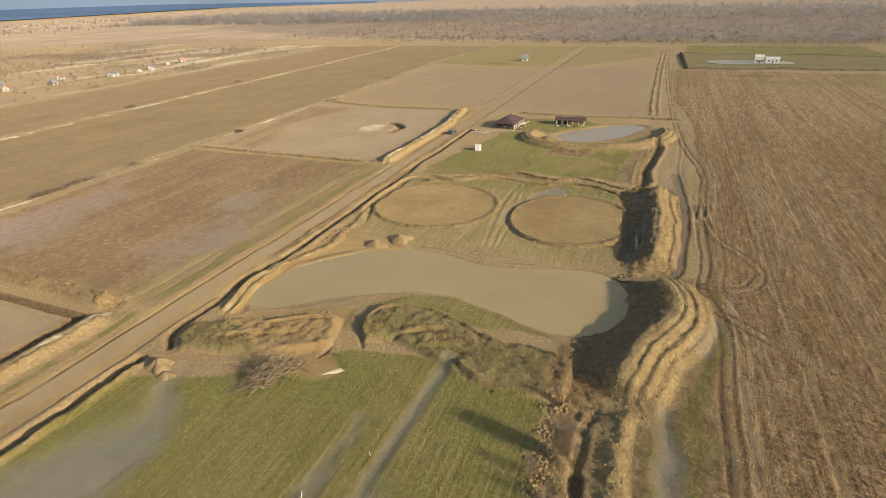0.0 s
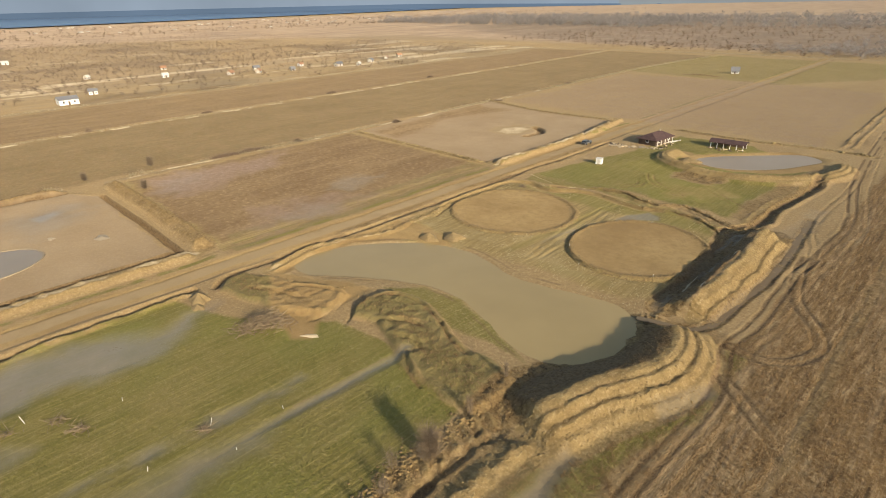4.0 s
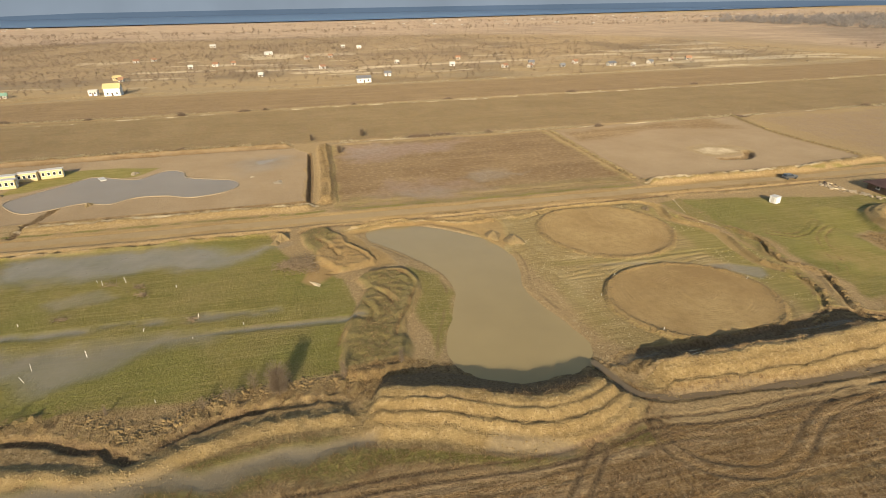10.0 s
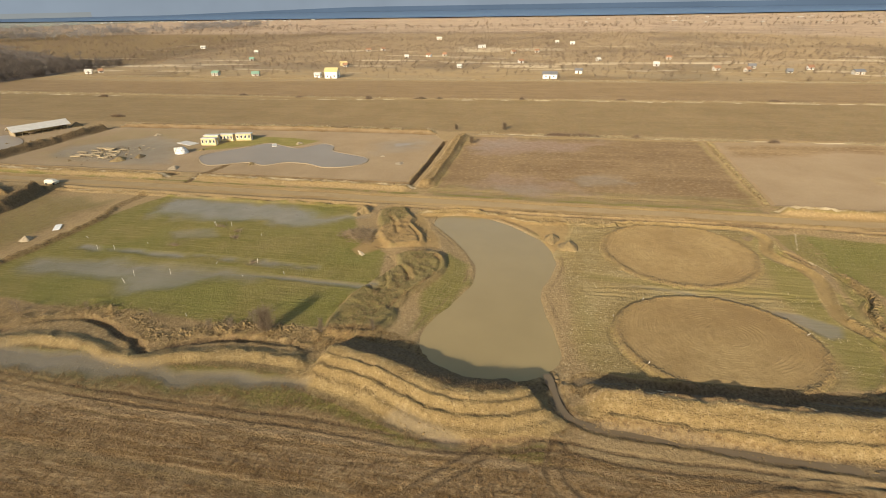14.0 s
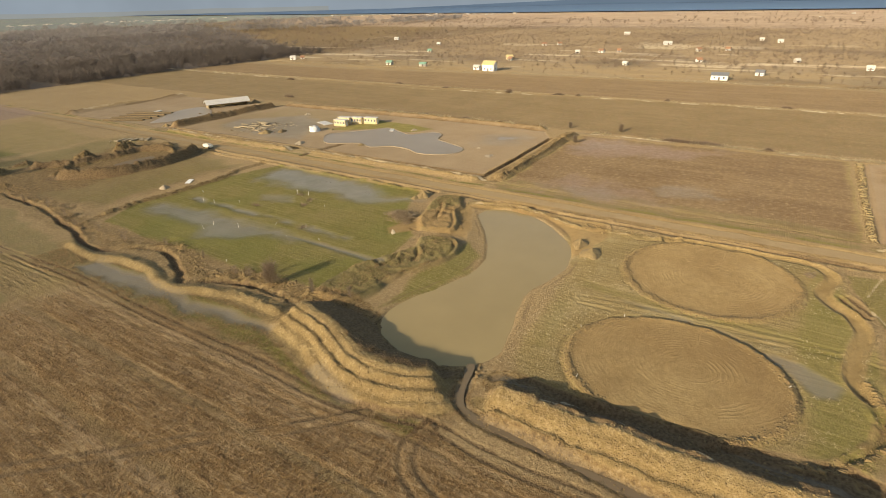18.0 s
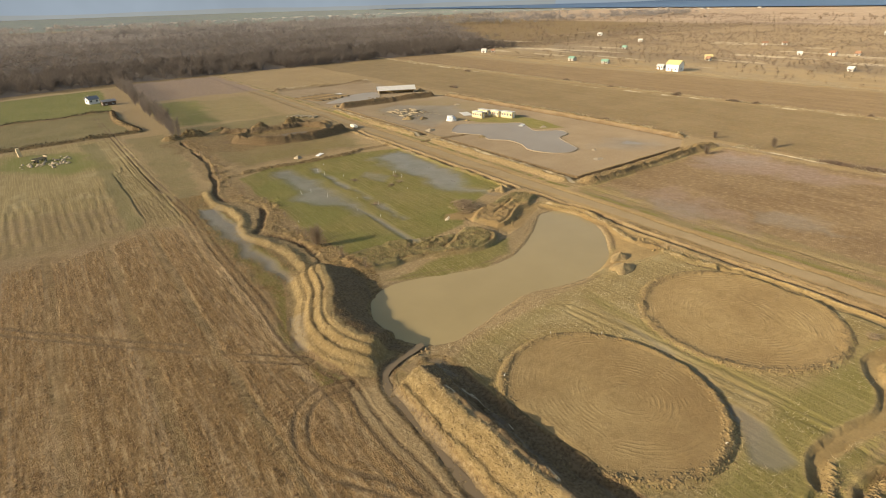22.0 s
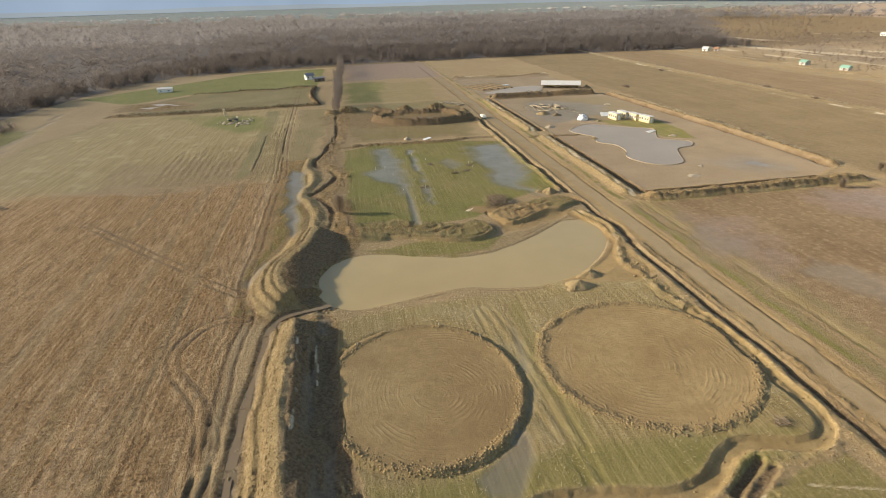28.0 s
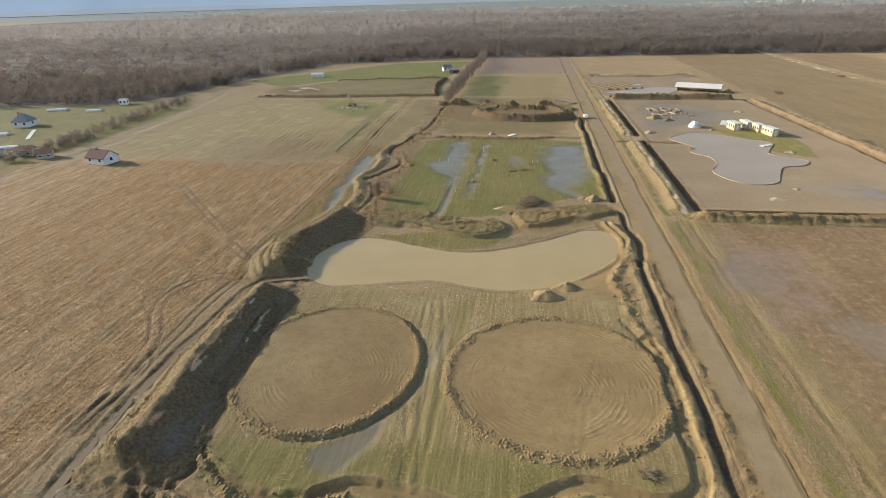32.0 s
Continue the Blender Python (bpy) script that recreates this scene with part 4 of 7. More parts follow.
for line, lift in (([(-39, 61.4), (-41.4, 65.4), (-41.9, 68.8), (-39.7, 71.9), (-36, 73.4), (-31.3, 73.0), (-26.2, 71.4), (-22, 69.2), (-17.3, 67.8)], 0.55), ([(-24.0, 63), (-22.8, 60.6), (-20.7, 59.2), (-17.1, 57.9)], 0.5),
                   ([(-58.9, 60), (-55, 62.5), (-51.9, 64.7), (-48, 66.2), (-46.3, 65.9)], 0.45), ([(-46.3, 65.5), (-44.6, 62.2), (-43.9, 59), (-44.1, 56.8)], 0.4),
                   ([(-35, 65), (-31, 67.8), (-28, 68.8)], 0.35), ([(-30, 63.5), (-26, 64.8), (-21.5, 63.8)], 0.3), ([(-62, 54.5), (-57, 57.5), (-52, 59.5)], 0.25)):
    c = curve(line)
    raise_line(c, lift, 0.7, 0.7, 0.30, (), 0.4, 0.0, True)
    dig_line(c + np.array([0.3, -1.0]), 0.3, 0.45, 0.4)
    paint_line("clay", c + np.array([0.3, 0]), 0.5, 0.3, 0.65, 0.4, 0.6)
    paint_line("dark", c + np.array([0.2, -1.0]), 0.45, 0.3, 0.7, 0.4, 0.6)
# tipped bank and crooked ditch between the pond and the road
BANK_NW = BANK_NW[:42]
raise_line(BANK_NW, 0.42, 1.5, 1.3, 0.8, (), 1.0, 0.2)
paint_line("clay", BANK_NW, 0.9, 0.5, 0.75, 1.0, 0.5)
paint_line("pale", BANK_NW + np.array([0.4, 0]), 0.45, 0.35, 0.45, 0.6, 0.4)
dig_line(BANK_NW[30:] + np.array([1.7, 0]), 0.22, 0.45, 0.4, 0.0, 0.6)
# narrow dark line east of the bank, shade put into soil colour
paint_line("peat_shade", BANK_NW[30:] + np.array([1.7, 0]), 0.35, 0.25, 0.7, 0.3)
dig_line(ROADSIDE_M, 0.8, 0.8, 0.3, 0.0, 0.3, 0.5)
paint_line("peat_shade", ROADSIDE_M, 0.8, 0.3, 0.7, 0.3)
raise_line(POND_W, 0.8, 0.9, 1.0, 0.5, (), 0.4)
raise_line(POND_W + np.array([1.7, -0.6]), 0.5, 0.7, 0.8, 0.5, (), 0.5)
paint_line("clay", POND_W + np.array([0.6, 0]), 1.4, 0.5, 0.9, 0.4)
paint_line("pale", POND_W + np.array([0.5, 0]), 0.5, 0.3, 0.5, 0.4, 0.4)
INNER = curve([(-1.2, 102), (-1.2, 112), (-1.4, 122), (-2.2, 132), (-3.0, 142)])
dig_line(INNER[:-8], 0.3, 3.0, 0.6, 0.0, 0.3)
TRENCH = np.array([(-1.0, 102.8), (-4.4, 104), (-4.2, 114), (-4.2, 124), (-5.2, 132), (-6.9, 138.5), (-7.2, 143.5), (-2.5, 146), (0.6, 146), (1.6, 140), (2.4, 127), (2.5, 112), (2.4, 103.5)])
# trench darkness is wet soil plus its shade, both in the colour
paint("peat_shade", TRENCH, 0.5, 0.92, 0.35, ("green", "mud", "tilled"))
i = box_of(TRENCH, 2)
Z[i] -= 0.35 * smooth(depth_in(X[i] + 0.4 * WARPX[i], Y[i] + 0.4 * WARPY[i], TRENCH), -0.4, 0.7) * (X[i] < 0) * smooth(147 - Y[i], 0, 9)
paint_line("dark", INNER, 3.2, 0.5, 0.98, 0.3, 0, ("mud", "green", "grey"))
i = box_of(INNER, 5)
d, _, run = to_line(X[i], Y[i], INNER)
lines = fbm(X[i] * 1.0 + 0.5 * WARPX[i], Y[i] * 0.16, 1.5, 3, 35)
Z[i] += 0.3 * lines * (1 - smooth(d, 3.0, 4.6))
MASK["clay"][i] = np.maximum(MASK["clay"][i], 0.8 * smooth(lines, 0.15, 0.45) * (1 - smooth(d, 3.2, 4.4)))
MASK["peat_shade"][i] *= 1 - 0.5 * smooth(lines, 0.2, 0.5) * (X[i] < -1)
MASK["wet"][i] = np.maximum(MASK["wet"][i], 0.4 * smooth(-lines, 0.05, 0.35) * (1 - smooth(d, 1.5, 3.2)))
# bright ridge-top streaks in the trench: light put in as pale soil
for c in (curve([(1.7, 109), (1.9, 115), (1.6, 122), (1.7, 130)]), curve([(-1.2, 107.5), (-1.0, 112), (-1.3, 119)])):
    paint_line("pale", c, 0.24, 0.2, 0.8, 0.7, 0.2)
paint("dark", [(-8.5, 142.5), (3.5, 143), (8, 149), (4, 153), (-5, 151.5)], 1.2, 0.85, 1.2, ("green", "olive"))
i = box_of(np.array([(-9, 142), (8, 153)]), 1)
Z[i] += (0.35 * fbm(X[i], Y[i], 2.4, 3, 67) + 0.2 * ROUGH[i]) * (MASK["dark"][i] > 0.4) * smooth(Y[i], 142.5, 145)
for q in ([(-6.6, 142), (-7.2, 146), (-5.0, 149.5), (-3.4, 153)], [(1.5, 145), (-1.5, 148), (-3.0, 150.5)]):
    dig_line(curve(q), 0.5, 0.8, 0.4, 0.15, 0.4)
    paint_line("peat_shade", curve(q), 0.7, 0.3, 0.9, 0.4)
paint_line("clay", BERM_S, 1.0, 0.6, 1, 0.2)
outer_s = curve([(3.4, 60), (5.5, 67), (7.5, 73), (10, 81), (10.6, 87), (9, 92.5), (6, 96)])
paint_line("clay", outer_s, 3.4, 0.7, 1, 0.2, 0, ("green", "grey"))
outer_n = curve([(5.6, 101.5), (5.6, 108), (5.8, 118), (5.8, 127), (5.2, 135), (4.2, 142), (3.6, 146.5)])
paint_line("clay", outer_n, 2.7, 0.6, 1, 0.2, 0, ("green", "grey"))
paint_line("clay", BANK_SE, 2.3, 0.7, 0.95, 1.0, 1.4)
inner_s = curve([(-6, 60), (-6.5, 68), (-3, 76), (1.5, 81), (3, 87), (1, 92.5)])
# pond-side slope painted dark up to the crest, shade included in the soil
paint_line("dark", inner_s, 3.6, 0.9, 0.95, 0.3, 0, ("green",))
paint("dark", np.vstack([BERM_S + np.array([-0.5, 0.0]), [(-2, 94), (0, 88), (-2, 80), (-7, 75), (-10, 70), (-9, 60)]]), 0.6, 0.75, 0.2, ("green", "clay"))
paint("peat_shade", np.vstack([BERM_S[4:] + np.array([-1.2, 0.0]), [(-1, 95), (0.5, 88), (-1.5, 80), (-5, 76), (-7, 70), (-5, 62)]]), 0.8, 0.8, 0.5)
dig_line(CHANNEL, 0.2, 1.5, 0.25, 0.0, 0.0, 0.4)
paint_line("dark", CHANNEL, 1.5, 0.4, 0.8, 0.3, 0, ("clay",))
paint_line("wet", CHANNEL, 1.0, 0.4, 0.35, 0.3)
i = box_of(np.array([(2.5, 96.5), (6.5, 100.5)]), 7)
cut = (1 - smooth(np.hypot(X[i] - 3.8, Y[i] - 98.4), 1.2, 3.4))
Z[i] -= np.maximum(Z[i], 0) * cut

# roadside ditch, road and its verge
for line in (ROADSIDE, ROADSIDE_2):
    north = line is ROADSIDE_2
    dig_line(line, 0.85 if north else 1.3, 0.8 if north else 1.0, 0.7, 0.0, 0.4, 0.5)
    # ditch bed takes dark soil that carries the ditch's shade too
    paint_line("peat_shade", line, 0.7, 0.3, 0.8, 0.35)
    bank = line + np.array([1.9, 0.0])
    raise_line(bank, 0.22 if north else 0.58, 0.9, 1.3, 0.8, (), 0.8)
    paint_line("clay", bank, 1.0, 0.5, 0.5 if north else 0.75, 0.5, 0.5)
    if north:
        raise_line(line - np.array([1.9, 0.0]), 0.24, 0.8, 0.7, 0.9, (), 0.6)
        paint_line("dark", line - np.array([1.9, 0.0]), 0.9, 0.4, 0.6, 0.5, 0.3)
    else:
        paint_line("pale", bank, 0.5, 0.4, 0.5, 0.8, 0.4)
ROAD = curve([(-80, -400), (-78.5, -150), (-77.4, 0), (-76.4, 80), (-76.2, 140), (-76, 200), (-76, 460), (-76, 575)])
paint_line("road", ROAD, 1.9, 0.8, 0.8, 0.5)
paint_line("mud", ROAD, 4.2, 1.0, 0.65, 0.4)
dig_line(ROAD + np.array([-2.4, 0]), 0.25, 0.4, 0.4, 0.1)
paint_line("peat_shade", ROAD + np.array([-2.4, 0]), 0.25, 0.2, 0.6, 0.4, 0.5)
paint_line("grey", ROAD + np.array([3.2, 0]), 0.9, 0.6, 0.7, 0.4)
verge = ROAD + np.array([-5.6, 0.0])
paint_line("green", verge, 0.8, 0.5, 0.85, 0.5, 0.6)
paint_line("clay", verge + np.array([-1.8, 0]), 0.5, 0.4, 0.7, 0.4, 0.5)
paint_line("green", verge + np.array([-4.2, 0]), 0.5, 0.4, 0.6, 0.5, 0.4)
ruts(ROAD + np.array([-9.5, 0.0]), 0.08, 0.9, 0.35)

# dikes of the western parcel
for line, h, w in (([(-87.2, -21.5), (-87.4, 16), (-86.8, 54)], 1.0, 2.8), ([(-86.0, -108), (-86.5, -60), (-86.6, -30)], 1.0, 2.8), ([(-88, 56.5), (-120, 57), (-160, 56.5)], 1.5, 3.0),
                   ([(-162.6, 44), (-163.5, 5), (-161.5, -60), (-159, -108)], 1.2, 2.2), ([(-82.4, 153), (-82.2, 180), (-82.0, 207), (-87, 245)], 1.5, 2.3),
                   ([(-91, -113), (-120, -112.5), (-152, -111)], 2.6, 2.9), ([(-86, -201), (-120, -199), (-156, -197)], 1.6, 2.0)):
    c = curve(line)
    raise_line(c, h, w, w, 0.55, ((1.2, 0.22), (-1.6, 0.2), (2.6, 0.18)), 0.5, 0.9)
    paint_line("dark" if line[0] in ((-91, -113), (-162.6, 44), (-88, 56.5)) else "clay", c, w * 0.72, 0.6, 0.6, 0.4)
    if line[0] not in ((-91, -113), (-162.6, 44), (-88, 56.5)):
        # cream crest soil, with the lit edge of the ridge put into it
        paint_line("pale", c, 0.9, 0.6, 0.62, 0.6, 0.6)
for line in ([(-91.4, -21), (-91.5, 10), (-91.2, 51)], [(-91.2, 51.6), (-110, 51.9), (-148.5, 51.4)], [(-90.6, -108), (-90.4, -60), (-90, -30)]):
    c = np.array(line, float)
    wide = 0.8 if line[1][0] == -110 else 1.15
    dig_line(c, 1.4, wide, 0.15, 0, 0.2, 0.7)
    # steep ditch: its inner shade is painted in with the dark soil
    paint_line("peat_shade", c, wide + 0.25, 0.4, 0.95, 0.2)
    paint_line("road", c + np.array([1.2, 0.3]), 0.35, 0.25, 0.9, 0.1)
for line in ([(-160, 153.5), (-125, 152.5), (-88, 152)], [(-171, 250), (-128, 241), (-91, 242.5)], [(-60, 242), (-34, 240), (-13, 242.5), (8, 242)]):
    c = curve(line)
    raise_line(c, 0.6, 1.4, 1.4, 0.5)
    dig_line(c + np.array([0, 1.6]), 0.6, 1.0, 0.4)
    paint_line("dark", c, 1.3, 0.5, 0.6, 0.5)
paint_line("road", curve([(-162.5, 56), (-163.5, 80), (-163.5, 150), (-166, 250), (-172, 450), (-160, 568)]), 1.3, 0.6, 0.9, 0.6, 1.0, ("brown",))
paint_line("pale", curve([(-162.5, 56), (-163.5, 80), (-163.5, 150), (-166, 250), (-172, 450), (-160, 568)]), 1.0, 0.6, 0.75, 0.8, 0.25)
paint_line("road", curve([(-252, -420), (-242, -110), (-247, -9), (-252, 80), (-256, 200), (-261, 400), (-270, 560)]), 1.7, 0.8, 0.9, 0.8, 0.6, ("brown",))
paint_line("pale", curve([(-252, -420), (-242, -110), (-247, -9), (-252, 80), (-256, 200), (-261, 400), (-270, 560)]), 1.5, 0.8, 0.8, 1.0, 0.1)
paint_line("road", curve([(-320, -420), (-316, -200), (-327, -100), (-334, -30), (-338, 150), (-344, 300), (-356, 540)]), 5.5, 2.5, 0.8, 1.0, 0.8, ("brown",))

# north faces of the southern dikes darkened: shade painted in soil colour
for line in ([(-91, -111.2), (-120, -110.8), (-152, -109.2)], [(-86, -199.6), (-120, -197.6), (-156, -195.6)]):
    paint_line("peat_shade", curve(line), 1.5, 0.5, 0.9, 0.5)
c = curve([(-160.0, 44), (-160.8, 5), (-158.8, -60), (-156.6, -108)])
dig_line(c, 0.9, 1.0, 0.5, 0.1, 0.4, 0.5)
paint_line("peat_shade", c, 1.2, 0.5, 0.85, 0.5)
i = box_of(np.array([(-160, 54), (-88, 61)]), 2)
loads = np.abs(np.sin((X[i] + 0.8 * WARPX[i]) * 1.15)) ** 0.7
Z[i] += (0.55 * loads - 0.3) * np.exp(-((Y[i] - 58.2) / 1.5) ** 2) * (1 + 0.5 * ROUGH[i]) * ((X[i] > -160) & (X[i] < -88))
MASK["dark"][i] = np.maximum(MASK["dark"][i], 0.55 * np.exp(-((Y[i] - 58.6) / 1.3) ** 2) * ((X[i] > -160) & (X[i] < -88)))

c = curve([(-100.5, 193), (-99.4, 199), (-101.5, 205), (-107, 208.5)])
dig_line(c, 1.1, 1.7, 0.4, 0.1, 0.3, 0.5)
paint_line("peat_shade", c, 1.6, 0.5, 0.9, 0.5)
paint("brown", [(-136, 158), (-157, 158), (-164, 236), (-140, 236), (-150, 200)], 5, 0.75, 3)
# north garden: winding banks, pond bank, ditch
for line, tall in ((HEDGE_1, 1.0), (HEDGE_2, 0.6)):
    raise_line(line, 0.42 * tall, 0.8, 0.8, 0.75, (), 0.5)
    raise_line(line + np.array([0.6, -2.1]), 0.32 * tall, 0.7, 0.7, 0.75, (), 0.6)
    dig_line(line + np.array([0.3, -1.1]), 0.36 * tall, 0.6, 0.5, 0, 0.7)
    paint_line("dark", line + np.array([0.3, -1.1]), 1.5, 0.6, 0.6, 0.6, 0.7)
    paint_line("peat_shade", line + np.array([0.3, -1.1]), 0.4, 0.3, 0.6, 0.5, 0.4)
    paint_line("clay", line, 0.5, 0.3, 0.55, 0.5, 0.5)
    paint_line("clay", line + np.array([0.6, -2.1]), 0.5, 0.3, 0.55, 0.5, 0.5)
# flat-bottomed swale that winds through the corner by the road, spoil and a short pit behind it
SWALE = curve([(-66.9, 112), (-68.0, 118.5), (-67.8, 126), (-67.6, 132), (-67.9, 137), (-67.4, 140.6), (-65.4, 143.0), (-61.6, 143.8), (-57.4, 142.6), (-54.0, 142.2), (-51.2, 143.4), (-48.6, 145.4), (-45.8, 147.1), (-42.0, 147.8), (-37, 146.9), (-31.8, 146), (-27.6, 145.6), (-23.5, 147.2)])
paint("dark", [(-67, 145), (-60, 145.4), (-52, 146), (-44, 150), (-36, 149), (-26, 147.5), (-27, 151), (-45, 154), (-60, 150.5), (-67, 152)], 1.2, 0.30, 1.0)
paint("green", [(-66, 145.5), (-60, 146.5), (-52, 149), (-44, 151), (-36, 150), (-26, 149), (-27, 154), (-45, 157), (-60, 155), (-67, 155)], 1.0, 0.6, 1.0)
raise_line(SWALE + np.array([0.2, 1.9]), 0.2, 1.0, 1.3, 0.4, (), 0.5, 0.3)
raise_line(SWALE[66:] + np.array([0.0, -1.6]), 0.22, 0.6, 0.6, 0.6, (), 0.4)
dig_line(SWALE, 0.5, 1.15, 0.25, 0.0, 0.15, 0.78)
paint_line("clay", SWALE, 1.5, 0.5, 0.75, 0.3, 0.0, ("green", "dark", "peat_shade"))
paint_line("mud", SWALE, 1.0, 0.4, 0.9, 0.2)
# shadow under the swale's east edge, painted as a dark soil strip
paint_line("peat_shade", SWALE[:72] + np.array([0.95, -0.25]), 0.2, 0.18, 0.75, 0.3, 0.2)
for c, deep in ((curve([(-54.4, 145.0), (-51.4, 146.8), (-48.4, 148.6)]), 0.55), (curve([(-55.4, 146.2), (-52.4, 148.0), (-50.0, 149.4)]), 0.3)):
    dig_line(c, deep, 0.8, 0.15, 0.08, 0.0, 0.6)
    paint_line("peat_shade", c, 0.6, 0.3, 0.8, 0.2)
c = curve([(-67.5, 152.3), (-64.8, 151.5), (-60, 150), (-55.3, 148.7), (-52.6, 149.2), (-50, 150.2), (-47, 151.3), (-41, 152.6), (-36, 154)])
dig_line(c, 0.2, 0.5, 0.2, 0.0, 0.2, 0.6)
paint_line("pale", c, 0.3, 0.25, 0.6, 0.3, 0.3)
i = box_of(NPOND, 9)
d = depth_in(X[i], Y[i], NPOND)
Z[i] -= smooth(d, -2.0, 1.5) * 0.8
paint("mud", [(-42, 202), (-36, 212), (-26, 222), (-15, 233), (-2, 230), (-1, 216), (-10, 202), (-22, 195), (-36, 196)], 2, 0.9)
raise_line(NBERM, 1.8, 4.0, 4.8, 0.25, ((1.5, 0.34), (3.0, 0.3)), 0.25, 0.3)
paint_line("clay", NBERM, 3.4, 0.8, 0.95, 0.3)
paint("mud", [(-40, 198), (-36, 203), (-33, 200), (-36, 196)], 1.5, 1)
dig_line(NE_DITCH, 0.7, 1.4, 0.9, 0, 0.8)
paint_line("dark", NE_DITCH, 2.2, 0.6, 0.9, 0.8)
paint_line("peat_shade", NE_DITCH, 1.0, 0.6, 0.8, 1.0, 0.4)
raise_line(NE_DITCH + np.array([-2.6, 0]), 0.16, 1.2, 1.0, 0.9, (), 0.9)
raise_line(NE_DITCH + np.array([2.4, 0]), 0.3, 0.8, 0.8, 0.9, (), 0.9)
paint("dark", [(-9, 155), (-3.5, 153), (-3, 192), (-8, 190)], 1.5, 0.6, 1.5, ("green",))
paint_line("clay", NE_DITCH + np.array([-2.6, 0]), 0.7, 0.4, 0.8, 0.2)
for off in (-4.0, -1.0):
    c = curve([(off + 0.5, 250), (off - 0.6, 304), (off - 1.2, 413), (off - 0.5, 548)])
    raise_line(c, 0.3, 0.9, 0.9, 0.9, (), 0.7)
    paint_line("dark" if off < -2 else "clay", c, 0.8, 0.5, 0.8, 0.8, 0.4)

# a dug-over patch and wheel marks in the north garden
paint("dark", [(-22, 176), (-33, 178), (-36, 184), (-28, 187), (-19, 184)], 2, 0.75, 2, ("green", "lush"))
i = box_of(np.array([(-36, 175), (-18, 188)]), 1)
Z[i] += 0.25 * fbm(X[i] * 0.5, Y[i] * 1.4, 1.6, 3, 57) * (MASK["dark"][i] > 0.4)
paint("grey", [(-48, 178.7), (-36, 171), (-34, 168), (-17, 160.8), (-12, 168), (-23, 176.6), (-34.7, 177.6)], 3, 0.5, 3)
for q in ([(-40, 177), (-35.9, 170.6), (-30.1, 166.0), (-23.1, 162.0), (-18, 158)], [(-22, 174.5), (-16.2, 169.6), (-11.7, 166.1), (-7.7, 162.4)], [(-44, 176), (-39, 169), (-37.5, 164), (-40, 160)]):
    ruts(curve(q), 0.16, 0.9, 0.3, "dark", 0.7)
# wheel tracks
paint_line("road", TRACK_E, 0.6, 0.6, 0.4, 0.4)
ruts(TRACK_E, 0.13, 0.85, 0.28, "peat_shade", 0.95)
ruts(TRACK_E + np.array([2.6, 0.0]), 0.08, 0.8, 0.25, "dark", 0.6)
ruts(TRACK_E2, 0.09, 0.8, 0.22, "dark", 0.6)
ruts(LOOP, 0.14, 0.95, 0.28, "peat_shade", 1.0)
ruts(DIAGONAL, 0.13, 0.95, 0.30, "peat_shade", 1.0)
for x, w, q in ((24.6, 1.0, 0.6), (34.4, 1.0, 0.55), (46.5, 1.1, 0.5)):
    c = curve([(x - 0.5, 14), (x, 90), (x - 1.5, 250)])
    paint_line("dark", c, w, 0.9, q, 0.6)
    ruts(c, 0.08, 0.8, 0.25, "dark", 0.7)
for k in range(5):
    ruts(curve([(16.6 + 1.7 * k, -66 + 3 * k), (15.8 + 1.75 * k, -30), (15.4 + 1.8 * k, 4 - k)]), 0.22, 0.5, 0.28, "straw", 0.4)
for k in range(14):
    ruts(curve([(29.6 + 1.75 * k, -38 + 1.5 * (k % 3)), (29.4 + 1.8 * k, -16), (29.2 + 1.85 * k, 4 - 2 * (k % 2))]), 0.22, 0.5, 0.28, "straw", 0.4)
for a in (((-30, 104), (-31.5, 128), (-35, 150)), ((-33.5, 150), (-34, 125), (-31, 103)), ((-40, 186), (-36, 176), (-24, 170)), ((-44, 188), (-38, 173), (-28, 164)), ((-50, 270), (-46, 256), (-47, 245)), ((-20, 178), (-30, 170), (-38, 160))):
    ruts(curve(a), 0.025, 0.9, 0.3, "grey", 0.35)
paint_line("road", curve([(128, 60), (125.9, 38), (122, 12), (125, -34), (132, -90), (138, -136)]), 2.0, 0.8, 0.95, 0.2)
paint_line("road", np.array([(-900, 545), (-349, 556), (-163, 588), (-5.6, 584), (105, 587), (900, 640)]), 3.5, 1.5, 0.9, 0.3)

# pits to the south and north
paint("bloom", [(-10, -212), (-84, -212), (-84, -322), (-12, -322)], 8, 0.7, 5)
paint("lush", [(-9, -120), (-34, -122), (-40, -205), (-9, -206)], 7, 0.6, 4)
paint("dark", [(-16, -56), (-70, -50), (-72, -98), (-14, -100), (4, -94), (2, -70)], 5, 0.7, 3)
PIT = curve([(-22, -74), (-27, -66), (-34, -59.5), (-44, -57), (-54, -57.5), (-63, -60), (-69, -64)])
raise_line(PIT, 3.0, 2.1, 2.1, 0.5, (), 0.7, 0.6)
PIT_S = curve([(-24, -97), (-33, -86.5), (-42, -84.5), (-50, -83.5), (-58.5, -82.5), (-64.6, -73)])
raise_line(PIT_S, 2.0, 1.8, 1.8, 0.6, (), 0.8, 0.4)
paint_line("dark", PIT_S, 2.2, 0.8, 0.95, 0.6)
paint_line("peat_shade", PIT_S, 1.8, 0.8, 0.9, 0.8)
paint_line("dark", PIT, 2.8, 0.8, 0.95, 0.6)
paint_line("peat_shade", PIT, 2.8, 0.8, 0.95, 0.8)
paint("olive", [(-64, -30), (-66, -60), (-70, -118), (-6, -118), (-8, -60), (-12, -30)], 6, 0.65, 3)
